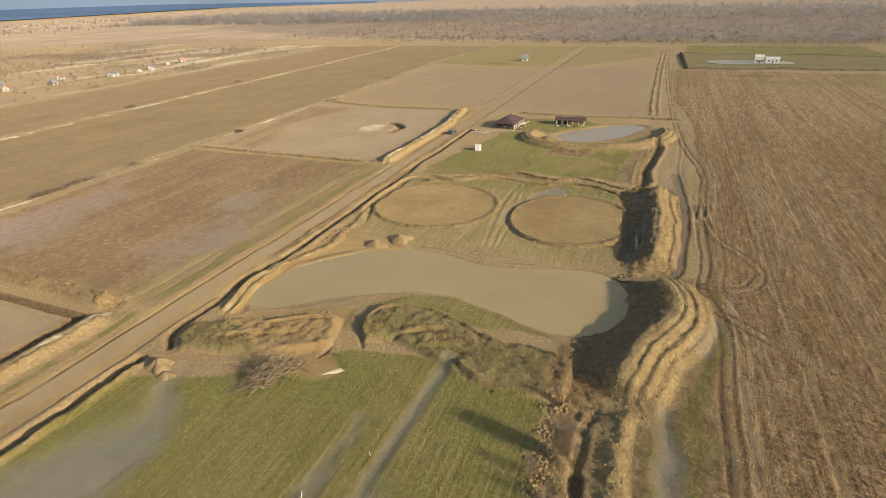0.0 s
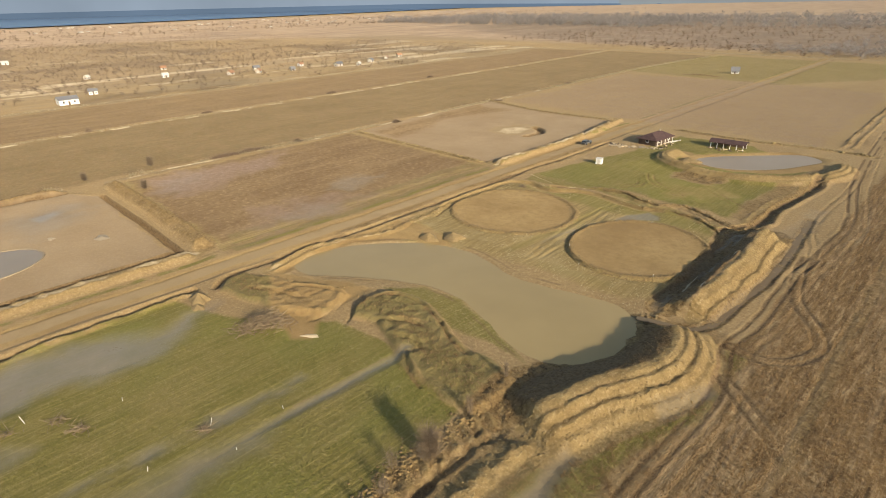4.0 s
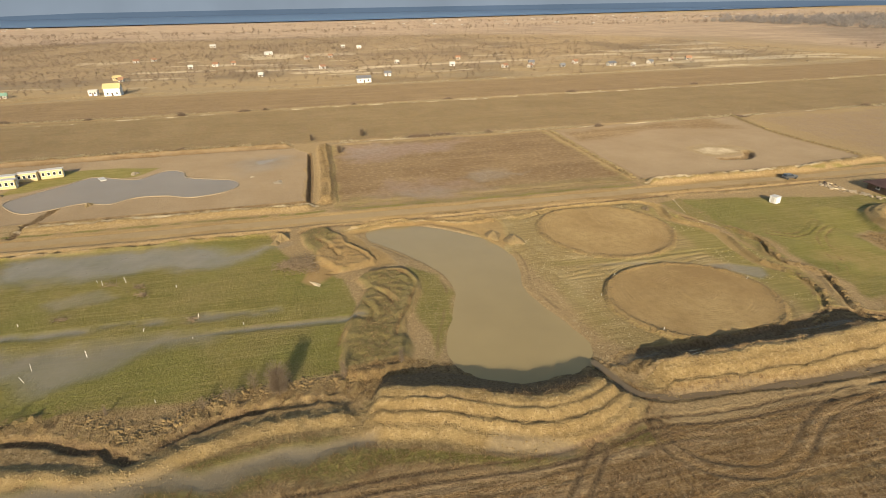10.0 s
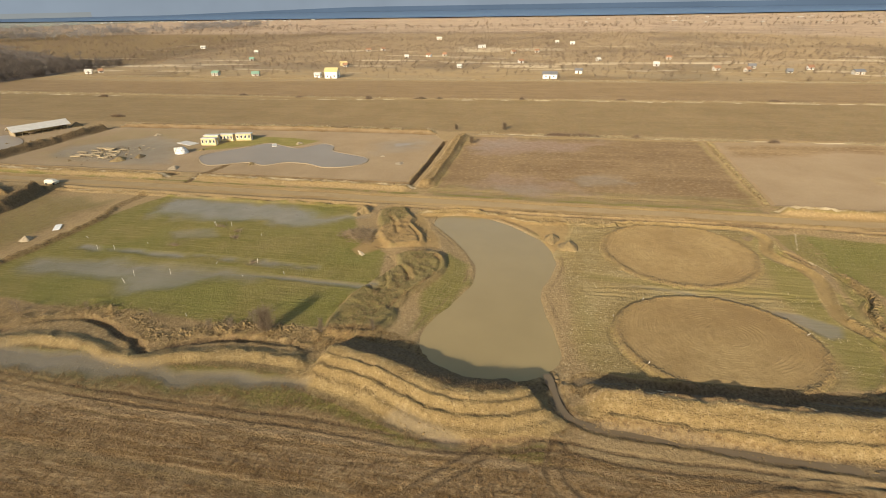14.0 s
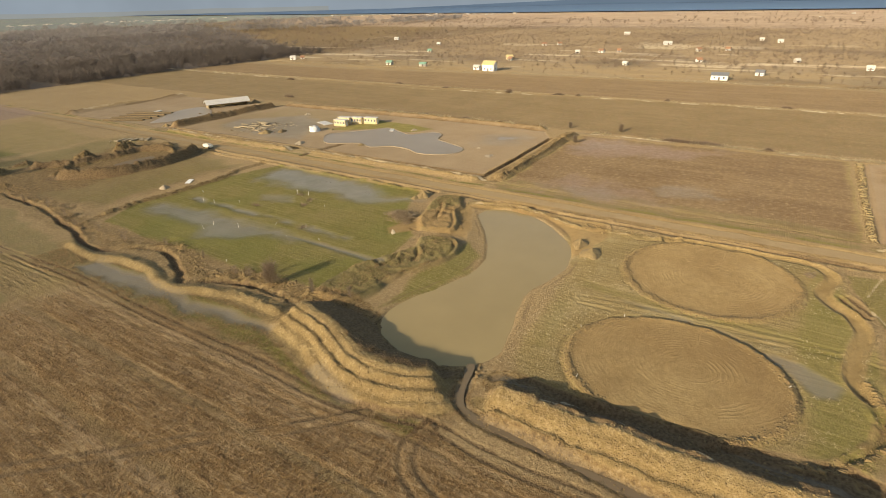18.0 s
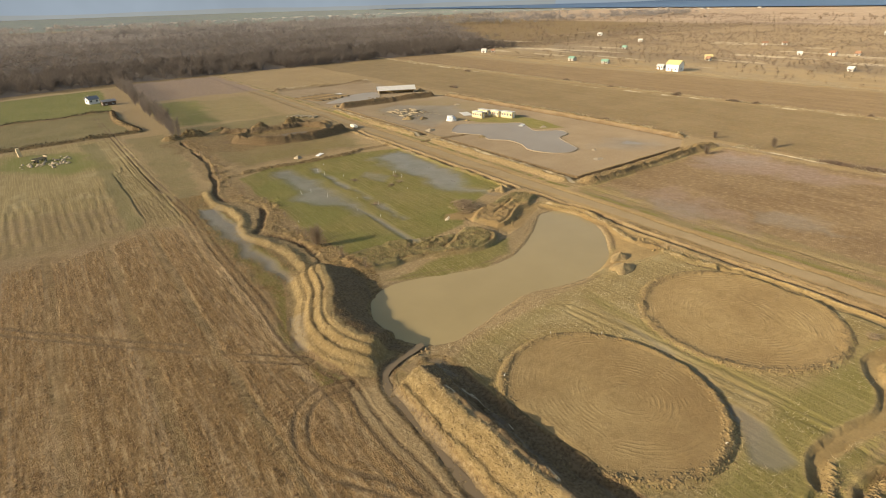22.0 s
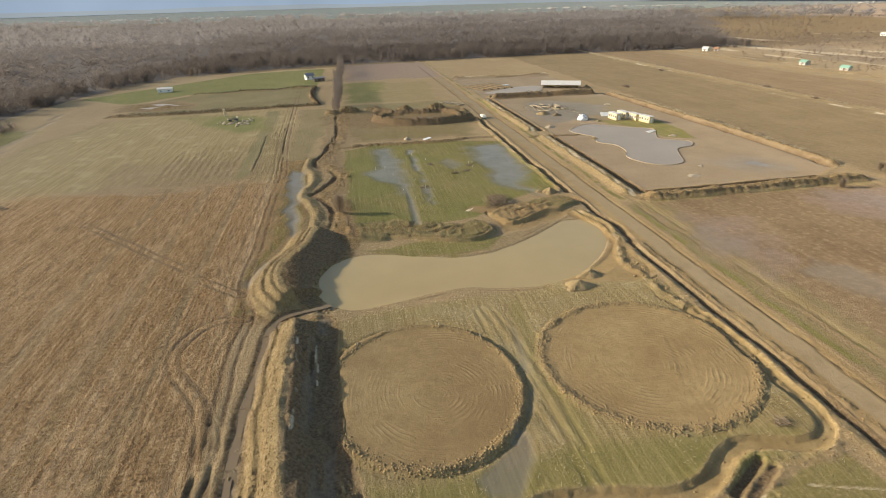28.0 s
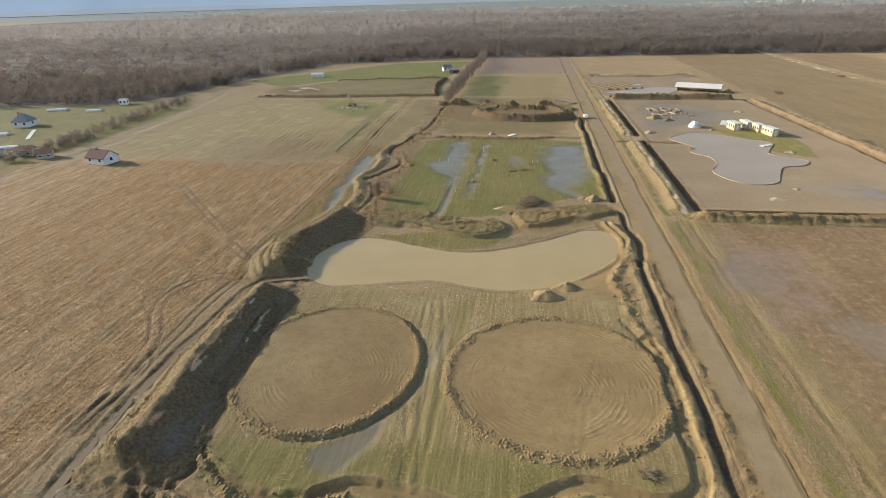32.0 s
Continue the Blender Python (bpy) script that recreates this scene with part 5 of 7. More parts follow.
paint("green", [(-14, -30), (-40, -32), (-60, -34), (-58, -48), (-30, -50), (-14, -46)], 4, 0.5, 3)
for q in ([(-22, -76), (-30, -82), (-38, -82)], [(-26, -78), (-33, -86), (-42, -85)], [(-62, -68), (-66, -78), (-62, -86)]):
    raise_line(curve(q), 1.3, 1.3, 1.3, 0.4, (), 0.5)
    paint_line("dark", curve(q), 1.1, 0.5, 0.8, 0.5)
for x, y, rx, ry, h in ((-40, -89, 7.5, 3.0, 3.0), (-57, -92, 6, 3.0, 2.9), (-68, -82, 3, 6, 1.0), (-12, -97.5, 9, 4, 2.3), (-3, -96, 5, 4, 1.6), (-24, -103, 6, 3, 1.2), (48, 378, 18, 4, 1.6), (-118, 417, 22, 4, 1.5), (85, -140, 10, 4, 1.6), (100, -148, 8, 4, 1.5), (-98.2, 199, 1.0, 5.0, 0.5)):
    i = box_of(np.array([(x - rx, y - ry), (x + rx, y + ry)]), 8)
    e = np.hypot((X[i] - x + WARPX[i]) / rx, (Y[i] - y + WARPY[i]) / ry)
    Z[i] += h * (1 - smooth(e, 0.2, 1.0)) * (1 + 0.6 * ROUGH[i])
    MASK["dark"][i] = np.maximum(MASK["dark"][i], 0.9 * (1 - smooth(e, 0.6, 1.1)))
for line in ([(82, -186), (45, -190), (7, -194)], [(7, -194), (9, -160), (4, -124)], [(4, -124), (22, -123), (75, -119.5), (110, -121)], [(9, 502), (13, 404)], [(13, 404), (80, 411), (150, 415)], [(10, 500), (150, 492)]):
    c = curve(line)
    raise_line(c, 1.3, 1.6, 1.6, 0.6)
    paint_line("dark", c, 2.2, 0.8, 1, 0.5, 0, ("olive", "lush", "green"))
raise_line(curve([(-58, -26), (-45, -22.5), (-20, -24.5), (-9, -23)]), 0.8, 2.0, 2.0, 0.5)
paint_line("dark", curve([(-70, -25), (-58, -26), (-45, -22.5), (-20, -24.5), (-9, -23)]), 1.8, 0.8, 0.8, 0.5)

c = curve([(-82.5, -20.5), (-92, -20), (-104, -18.5)])
dig_line(c, 0.8, 1.0, 0.2)
paint_line("peat_shade", c, 1.2, 0.4, 0.9, 0.2)
# patchwork of the western plots
i = box_of(np.array([(-1200, -450), (-338, 560)]), 1)
q = fbm(X[i], Y[i] * 0.4, 22, 4, 71)
near_plots = 1 - smooth(-X[i], 430, 560)
MASK["road"][i] = np.maximum(MASK["road"][i], 0.95 * smooth(q, -0.02, 0.25) * near_plots)
MASK["pale"][i] = np.maximum(MASK["pale"][i], 0.6 * smooth(fbm(X[i] * 1.4, Y[i] * 0.3, 24, 4, 79), 0.0, 0.4) * (1 - smooth(-X[i], 500, 1000)) * smooth(-X[i], 336, 350))
MASK["dark"][i] = np.maximum(MASK["dark"][i], 0.55 * smooth(-q, 0.05, 0.4))
MASK["straw"][i] = np.maximum(MASK["straw"][i], 0.6 * smooth(fbm(X[i], Y[i], 60, 3, 73), -0.1, 0.3))
i = box_of(GREEN_S, 1)
MASK["lush"][i] = np.maximum(MASK["lush"][i], 0.55 * MASK["green"][i] * smooth(fbm(X[i], Y[i], 16, 3, 83), -0.35, 0.4))
i = box_of(GREEN_N, 1)
MASK["lush"][i] = np.maximum(MASK["lush"][i], 0.55 * MASK["green"][i] * smooth(fbm(X[i], Y[i], 14, 3, 84), -0.35, 0.4) * (Y[i] < 235))
# standing wet: shallow sheets in the grass and on bare soil
paint_line("wet", curve([(-24.6, 61.5), (-25.2, 52), (-25.4, 44), (-25.3, 34), (-24.5, 28)]), 0.9, 0.9, 0.8, 0.3)
paint_line("dark", curve([(-24.6, 61.5), (-25.2, 52), (-25.4, 44), (-25.3, 34)]) + np.array([-0.9, 0]), 0.3, 0.25, 0.5, 0.3)
paint("wet", [(-26.5, 38), (-24.2, 38), (-21, 26), (-16, 20), (-15, 12), (-18, 6), (-19, -18), (-26, -18), (-27, 12)], 3.2, 0.84, 2.2)
paint_line("wet", curve([(-31.2, 46), (-31.4, 36), (-31.8, 20), (-32, 4), (-32.5, -15)]), 1.3, 1.2, 0.85, 0.9, 0.7)
paint("wet", [(-62, 46.5), (-57, 42), (-54, 34), (-51.5, 26), (-55, 16), (-52, 5), (-54, -13), (-68, -13), (-68, 17), (-65, 26), (-61, 37)], 3.6, 0.92, 2.8)
paint("wet", [(-44, 2), (-48, 12), (-43, 16), (-40, 6)], 1.5, 0.6, 1)
paint("wet", [(5, 5), (10.8, 3), (10.4, 18), (9.6, 33), (8.8, 48), (7.8, 61), (6.0, 61), (5.6, 46), (6.6, 31), (5.4, 18)], 1.6, 0.82, 1.8, ("green",))
paint("wet", [(9, 76), (13, 86), (14.6, 84), (11.5, 74)], 0.8, 0.5, 0.4)
paint("wet", [(-28.4, 131.5), (-29.0, 135.4), (-28.0, 139.2), (-26.2, 142.2), (-24.6, 144.6), (-21.2, 143.4), (-20.4, 141.0), (-23.6, 138.6), (-25.8, 136.6)], 0.8, 0.78, 0.4)
paint_line("wet", curve([(-34.2, 108), (-33.4, 116), (-32.0, 126), (-29.4, 132.5)]), 0.6, 0.8, 0.55, 0.4, 0.3)
paint("wet", [(-126, 30), (-138, 25), (-150, 38), (-140, 46), (-130, 42)], 6, 0.5, 5)
paint("wet", [(-137, 34), (-142, 32), (-145, 38), (-140, 41)], 2, 0.9, 2)
paint("wet", [(-98, -60), (-100, -40), (-130, -55), (-140, -75), (-120, -100), (-104, -95)], 4, 0.6, 3)
paint("bloom", [(-128, 62), (-156, 62), (-158, 120), (-136, 100)], 8, 0.7, 5)
paint("bloom", [(-84, 64), (-84, 110), (-104, 100), (-108, 72)], 8, 0.55, 5)
paint("wet", [(-134, 64), (-150, 66), (-156, 84), (-142, 80)], 6, 0.35, 4)
paint("wet", [(-84, 84), (-90, 96), (-98, 90), (-92, 76)], 4, 0.4, 3)
paint("wet", [(-97, 104), (-106, 100), (-110, 112), (-104, 122), (-98, 114)], 3, 0.5, 3)
paint("wet", [(0.5, 150), (7, 150), (9, 158), (8, 176), (4, 174), (4, 160)], 1.6, 0.35, 1.2)
# furrows of the grass fields and of the tilled land
f = MASK["green"] * ((Y < 62) & (Y > -30) & (X < 0) & (X > -75))
Z += f * (1 - MASK["wet"]) * 0.034 * np.sin(X * 5.3 + 1.5 * fbm(X, Y, 20, 2, 51)) * smooth(fbm(X, Y * 0.3, 9, 3, 53), -0.35, 0.3)
f = ((X > -45) & (X < -3) & (Y > 97) & (Y < 150)) * (1 - MASK["mud"])
Z += f * 0.02 * np.sin(X * 5.0 + 1.2 * fbm(X, Y, 16, 2, 52)) * smooth(fbm(X, Y * 0.3, 9, 3, 54), -0.35, 0.3)
Z += MASK["straw"] * 0.05 * fbm(X, Y * 0.5, 1.6, 3, 61) * ((X > 10) & (X < 90) & (Y > 0) & (Y < 260))
Z += MASK["dark"] * 0.22 * ROUGH * ((X > -100) & (X < 30))
Z = np.where(X < -2150, -3.0, Z)
for k in ("dark", "clay"):
    MASK[k] = np.clip(MASK[k] + 0.25 * MASK[k] * ROUGH, 0, 1)

gi = np.arange(ROWS_N * COLS_N).reshape(ROWS_N, COLS_N)
quads = np.stack([gi[:-1, :-1], gi[:-1, 1:], gi[1:, 1:], gi[1:, :-1]], -1).reshape(-1, 4)
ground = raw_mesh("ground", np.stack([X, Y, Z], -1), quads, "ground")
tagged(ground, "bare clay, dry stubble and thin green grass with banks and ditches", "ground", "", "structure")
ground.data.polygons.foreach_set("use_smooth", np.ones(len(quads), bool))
for name, chans in (("soil_a", ("green", "straw", "clay", "brown")), ("soil_b", ("dark", "mud", "road", "lush")), ("soil_c", ("wet", "grey", "tilled", "olive")), ("soil_d", ("peat_shade", "pale", "hazy_heath", "litter")), ("soil_e", ("far_haze", "bloom", "radius", "worked"))):
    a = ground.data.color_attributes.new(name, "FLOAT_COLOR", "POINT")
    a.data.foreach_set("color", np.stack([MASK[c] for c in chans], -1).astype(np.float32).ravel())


def height(x, y):
    """Ground height at places inside the graded sheet."""
    x, y = np.asarray(x, float), np.asarray(y, float)
    i, j = np.clip(np.searchsorted(GX, x) - 1, 0, COLS_N - 2), np.clip(np.searchsorted(GY, y) - 1, 0, ROWS_N - 2)
    u, v = (x - GX[i]) / (GX[i + 1] - GX[i]), (y - GY[j]) / (GY[j + 1] - GY[j])
    g = Z.reshape(ROWS_N, COLS_N)
    return (g[j, i] * (1 - u) + g[j, i + 1] * u) * (1 - v) + (g[j + 1, i] * (1 - u) + g[j + 1, i + 1] * u) * v


def water(name, outline, z, mat, label):
    """A sheet of water; its rim lies under the banks."""
    bm = bmesh.new()
    f = bm.faces.new([bm.verts.new((x, y, z)) for x, y in outline])
    if f.normal.z < 0 or sum(a[0] * b[1] - a[1] * b[0] for a, b in zip(outline, np.roll(outline, -1, 0))) < 0:
        f.normal_flip()
    bmesh.ops.triangulate(bm, faces=bm.faces[:])
    return tagged(part(name, bm, mat), label, "water", "", "structure")


def grown(line, by):
    c = line.mean(0)
    v = line - c
    return c + v * (1 + by / np.linalg.norm(v, axis=1, keepdims=True))


water("pond_water", grown(POND, 0.9), -0.62, "pond", "still brown silty water of a dug pond")
water("pool_water", POOL, 0.12, "pool", "grey water of a curved shallow garden pond")
water("north_pond_water", grown(NPOND, 0.6), -0.35, "pool", "grey water of a small banked pond")
run = np.gradient(CHANNEL, axis=0)
run /= np.linalg.norm(run, axis=1, keepdims=True)
across = np.stack([-run[:, 1], run[:, 0]], -1) * (0.72 + 0.2 * np.sin(np.arange(len(CHANNEL)) * 0.7))[:, None] * 0.75
bm = bmesh.new()
sides = [(bm.verts.new((*a, -0.13)), bm.verts.new((*b, -0.13))) for a, b in zip(CHANNEL - across, CHANNEL + across)]
for (a, b), (c, d) in zip(sides[:-1], sides[1:]):
    bm.faces.new((a, c, d, b))
tagged(part("channel_water", bm, "silt"), "narrow strip of brown silty water in a cut channel", "water", "", "structure")
water("pit_water", curve([(-40, -67.5), (-47, -66.5), (-54, -68), (-54, -71.5), (-47, -73), (-41, -72)], True), 0.1, "silt", "brown water lying in a dug pit")
water("south_pool_water", curve([(-92, -131), (-106, -124), (-122, -126), (-133, -146), (-120, -150), (-100, -138)], True), 0.15, "pool", "grey water in a shallow dug basin")
water("far_pool_water", curve([(78, -140), (92, -156), (104, -148), (92, -138)], True), 0.2, "pool", "grey water in a small basin")
water("north_east_pool_water", curve([(26, 452), (44, 458), (74, 456), (80, 444), (60, 438), (34, 436)], True), 0.2, "pool", "grey water in a square basin")
water("sea", np.array([(-2300, -4700), (-2200, -900), (-2250, 300), (-2600, 1800), (-3400, 4700), (-4745, 4700), (-4745, -4700)]), 0.5, "sea", "dark blue sea along the far coast")


def backdrop(name, a0, a1, z0, z1, radius, mat, label, uneven=0.0, slope=0.0):
    """A far glowing band of sky or haze, seen past the ground's rim."""
    bm = bmesh.new()
    prev = None
    for k in range(73):
        a = radians(a0 + (a1 - a0) * k / 72)
        x, y = radius * math.cos(a), radius * math.sin(a)
        top = z1 * (1 - (slope * max(0.0, 1 - k / 20, 1 - (72 - k) / 14) if slope else 0.0)) + uneven * (math.sin(k * 0.9) + 0.6 * math.sin(k * 2.3 + 1) + 0.4 * math.sin(k * 5.1))
        pair = bm.verts.new((x, y, z0)), bm.verts.new((x, y, top))
        if prev:
            bm.faces.new((prev[0], prev[1], pair[1], pair[0]))
        prev = pair
    return tagged(part(name, bm, mat), label, "backdrop", "", "structure")


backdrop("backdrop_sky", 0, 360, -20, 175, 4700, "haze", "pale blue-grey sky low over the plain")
backdrop("backdrop_sea", 104, 222, -20, 34, 4640, "haze_sea", "dark blue glowing band for the distant sea", 0.0, 1.3)
backdrop("backdrop_land", 222, 478, -20, 30, 4640, "haze_land", "glowing hazy band for the distant land", 4.0)
# ---------- scattered stuff ----------
rng = np.random.default_rng(7)


def scatter(name, template, faces, xy, size, mat, label, category, squash=(0.8, 1.3), sink=0.0, z=None, turn=None):
    """Many turned and scaled copies of small templates, joined into one mesh."""
    xy = np.asarray(xy, float)
    n = len(xy)
    pick = rng.integers(0, len(template), n)
    t = np.stack(template)[pick]
    a = rng.uniform(0, math.tau, n) if turn is None else turn + rng.normal(0, 0.15, n)
    c, s = np.cos(a)[:, None], np.sin(a)[:, None]
    size = np.broadcast_to(size, (n,))[:, None]
    tall = rng.uniform(*squash, n)[:, None]
    zz = (height(xy[:, 0], xy[:, 1]) if z is None else np.full(n, z))[:, None]
    v = np.stack([xy[:, :1] + size * (c * t[:, :, 0] - s * t[:, :, 1]), xy[:, 1:] + size * (s * t[:, :, 0] + c * t[:, :, 1]), zz + size * tall * t[:, :, 2] - sink * size], -1)
    k = t.shape[1]
    f = (faces[None] + (np.arange(n) * k)[:, None, None]).reshape(-1, faces.shape[1])
    return tagged(raw_mesh(name, v.reshape(-1, 3), f, mat), label, category, "", "stuff")


def lump():
    """A clod: a box with its corners pushed about."""
    v = np.array([(x, y, z) for z in (-0.5, 0.5) for y in (-0.5, 0.5) for x in (-0.5, 0.5)]) * np.array([1.15, 1.0, 0.8])
    v[4:, :2] *= 0.72
    return v + rng.uniform(-0.17, 0.17, v.shape)


LUMPS = [lump() for _ in range(24)]
LUMP_F = np.array([(0, 2, 3, 1), (4, 5, 7, 6), (0, 1, 5, 4), (2, 6, 7, 3), (0, 4, 6, 2), (1, 3, 7, 5)])


def blades(n, spread, tip, lean, width):
    """A tuft of n blades, a triangle each, about 1 high."""
    out = []
    for _ in range(n):
        a, w = rng.uniform(0, math.tau), rng.uniform(0, math.tau)
        b = np.array([math.cos(a), math.sin(a), 0]) * rng.uniform(0, spread)
        d = np.array([math.cos(w), math.sin(w), 0]) * width
        t = b + np.array([rng.normal(0, lean), rng.normal(0, lean), rng.uniform(tip, 1.0)])
        out += [b - d, b + d, t]
    return np.array(out)


def crown(n, wide, low, blade):
    """Bare twigs of a crown 1 high: thin triangles that fan out and up from a stem."""
    out = [(-0.02, 0, 0), (0.02, 0, 0), (0, 0, 0.75), (0, -0.02, 0), (0, 0.02, 0), (0, 0, 0.75)]
    for _ in range(n):
        a = rng.uniform(0, math.tau)
        z0 = rng.uniform(low, 0.75)
        r0 = wide * 0.35 * rng.uniform(0, 1)
        r1 = wide * rng.uniform(0.35, 1.0) * (1 - 0.55 * max(0, z0 - 0.4))
        p = np.array([math.cos(a) * r0, math.sin(a) * r0, z0])
        q = np.array([math.cos(a + rng.normal(0, 0.35)) * r1, math.sin(a + rng.normal(0, 0.35)) * r1, min(1.0, z0 + rng.uniform(0.08, 0.34))])
        d = np.array([rng.normal(), rng.normal(), rng.normal() * 0.6])
        d *= blade / np.linalg.norm(d)
        out += [p - d, p + d, q]
    return np.array(out)


def tri(n):
    return np.arange(n * 3).reshape(n, 3)


def along(line, n, spread, x_off=0.0, y_off=0.0):
    seg = np.hypot(*np.diff(line, axis=0).T)
    s = rng.uniform(0, seg.sum(), n)
    cum = np.concatenate([[0], np.cumsum(seg)])
    p = np.stack([np.interp(s, cum, line[:, 0]), np.interp(s, cum, line[:, 1])], -1)
    return p + rng.normal(0, spread, p.shape) + np.array([x_off, y_off])


def in_area(n, x0, x1, y0, y1):
    return np.stack([rng.uniform(x0, x1, n), rng.uniform(y0, y1, n)], -1)


def sizes(n, lo, hi, power=2.2):
    return lo + (hi - lo) * rng.random(n) ** power


def closed(line):
    return np.vstack([line, line[:1]])


def mask_at(name, p):
    i, j = np.clip(np.searchsorted(GX, p[:, 0]), 0, COLS_N - 1), np.clip(np.searchsorted(GY, p[:, 1]), 0, ROWS_N - 1)
    return MASK[name].reshape(ROWS_N, COLS_N)[j, i]


# clods of turned soil
for r, name in ((RING_1, "first"), (RING_2, "second")):
    p = along(closed(ring((r[0], r[1], r[2] * 0.985, r[3] * 0.985))), 3000, 0.55)
    p = p[(p[:, 0] < -4.6) | (p[:, 1] < 106) | (p[:, 1] > 141)]
    scatter("soil_clods", LUMPS, LUMP_F, p, sizes(len(p), 0.08, 0.40, 1.8), "clod", "crumbled clods in the low rim of a bare ring", "clods", (0.45, 0.85), sink=0.12)
for line, n, w, mat, label in ((HEDGE_1, 1500, 0.7, "clod", "turned clods along a winding bank"), (HEDGE_2, 1000, 0.7, "clod", "turned clods along a winding bank"),
                               (BERM_S, 300, 0.4, "paleclod", "clods on the crest of the pond bank"), (BERM_N, 500, 0.6, "paleclod", "clods on the crest of the long bank"),
                               (BERM_S + np.array([3.6, 0]), 1800, 1.7, "clod", "clods on the terraced outer slope"), (BERM_N + np.array([2.6, 0]), 2200, 1.5, "clod", "clods on the outer slope"),
                               (MOUND_1, 1100, 2.2, "clod", "dug dark clods on a low mound"), (MOUND_2, 700, 2.0, "clod", "dug dark clods on a low mound"),
                               (BANK_SE, 1100, 1.2, "paleclod", "clods along a low crooked bank"), (DITCH_SE + np.array([-3.0, 0]), 2600, 1.9, "clod", "churned clods beside a ditch"),
                               (SWALE + np.array([0.2, 1.9]), 500, 1.2, "clod", "crumbled spoil beside a winding swale"), (BANK_NW, 500, 0.6, "clod", "spoil clods beside the roadside ditch"), (POND_W + np.array([0.6, 0]), 350, 0.7, "paleclod", "pale lumps on a dug bank by the pond"), (ROADSIDE_2 - np.array([1.9, 0]), 1100, 0.5, "clod", "spoil clods beside the roadside ditch"), (ROADSIDE + np.array([2.0, 0]), 600, 0.6, "clod", "spoil clods beside the roadside ditch"),
                               (NBERM, 500, 1.0, "clod", "clods on a pond bank"), (PIT_S, 500, 1.2, "darkclod", "dark clods round a dug pit"), (PIT, 1400, 1.4, "darkclod", "dark clods round a dug pit"),
                               (curve([(-88, 57.4), (-120, 58), (-160, 57.4)]), 2600, 1.7, "clod", "rough clods on a broad dike"), (INNER, 500, 2.2, "clod", "wet clods in the shaded trench")):
    scatter("soil_clods", LUMPS, LUMP_F, along(line, n, w), sizes(n, 0.06, 0.27), mat, label, "clods", sink=0.1)
for line in (np.vstack([[(-65.3, 153.2), (-58, 152.6), (-51, 153.2)], HEDGE_1]), HEDGE_2):
    n = int(np.hypot(*np.diff(line, axis=0).T).sum() / 0.85)
    p = np.stack([np.interp(np.arange(n) + rng.normal(0, 0.14, n), np.linspace(0, n, len(line)), line[:, k]) for k in (0, 1)], -1) + rng.normal(0, 0.12, (n, 2))
    scatter("tipped_loads", [q * np.array([0.5, 1.5, 0.6]) for q in LUMPS], LUMP_F, p, sizes(n, 0.45, 0.8, 1.0), "clod", "bucket loads of soil set side by side along a winding bank", "spoil heaps", sink=0.08, turn=0.0)
p = along(DITCH_SE[:48] + np.array([-4.6, 0]), 900, 0.8)
scatter("soil_clods", LUMPS, LUMP_F, p, sizes(900, 0.15, 0.55, 1.6), "clod", "large turned clods along the edge of a wet meadow", "clods", (0.45, 0.9), sink=0.12)
for line in ([(-160, 153.5), (-125, 152.5), (-88, 152)], [(-171, 250), (-128, 241), (-91, 242.5)], [(-60, 242), (-34, 240), (-13, 242.5), (8, 242)]):
    c = curve(line, False, 12)
    n = int(np.hypot(*np.diff(c, axis=0).T).sum() / 1.75)
    p = np.stack([np.interp(np.arange(n) + rng.normal(0, 0.18, n), np.linspace(0, n, len(c)), c[:, k]) for k in (0, 1)], -1) + rng.normal(0, 0.25, (n, 2))
    run = c[-1] - c[0]
    scatter("tipped_loads", [q * np.array([0.6, 1.6, 0.6]) for q in LUMPS], LUMP_F, p, sizes(n, 0.7, 1.15, 1.0), "paleclod", "small heaps of spoil set side by side along a field ditch", "spoil heaps", sink=0.05, turn=math.atan2(run[1], run[0]))
    scatter("soil_clods", LUMPS, LUMP_F, along(curve(line), 260, 0.7), sizes(260, 0.2, 0.6), "paleclod", "heaped clods along a field ditch", "clods", sink=0.1)

# dry stalks of the eastern field, rough grass along the tracks
TUFTS = [blades(4, 0.45, 0.12, 0.75, 0.06) for _ in range(30)]
STALKS = [blades(5, 0.42, 0.35, 0.42, 0.11) for _ in range(30)]
p = in_area(180000, 13, 120, -6, 260)
p[:, 0] = np.round(p[:, 0] / 0.8) * 0.8 + rng.normal(0, 0.13, len(p))
fade = (1 - smooth(p[:, 0], 50, 118)) * (1 - smooth(p[:, 1], 170, 258))
p = p[rng.random(len(p)) < fade]
keep = (mask_at("straw", p) > 0.5) & (mask_at("dark", p) < 0.25) & (fbm(p[:, 0], p[:, 1], 9, 3, 91) + rng.normal(0, 1.0, len(p)) > -0.5)
p = p[keep]
near = np.min([np.abs(to_line(p[:, 0], p[:, 1], q)[0] - g) for q, g in ((LOOP, 0.85), (DIAGONAL, 0.9), (TRACK_E, 0.8), (TRACK_E + np.array([2.6, 0.0]), 0.8))], 0)
p = p[near > 0.75]
scatter("dry_stalks", STALKS, tri(5), p, sizes(len(p), 0.20, 0.46, 1.4), "straw", "brown dry stalks of an uncut field", "dry grass", sink=0.02)
p = np.vstack([in_area(9000, 3, 14.5, -10, 100), along(DITCH_SE + np.array([-2.5, 0]), 1600, 2.0), along(MOUND_1, 900, 2.4), along(MOUND_2, 500, 2.4)])
p = p[(mask_at("wet", p) < 0.3) & (mask_at("clay", p) < 0.5)]
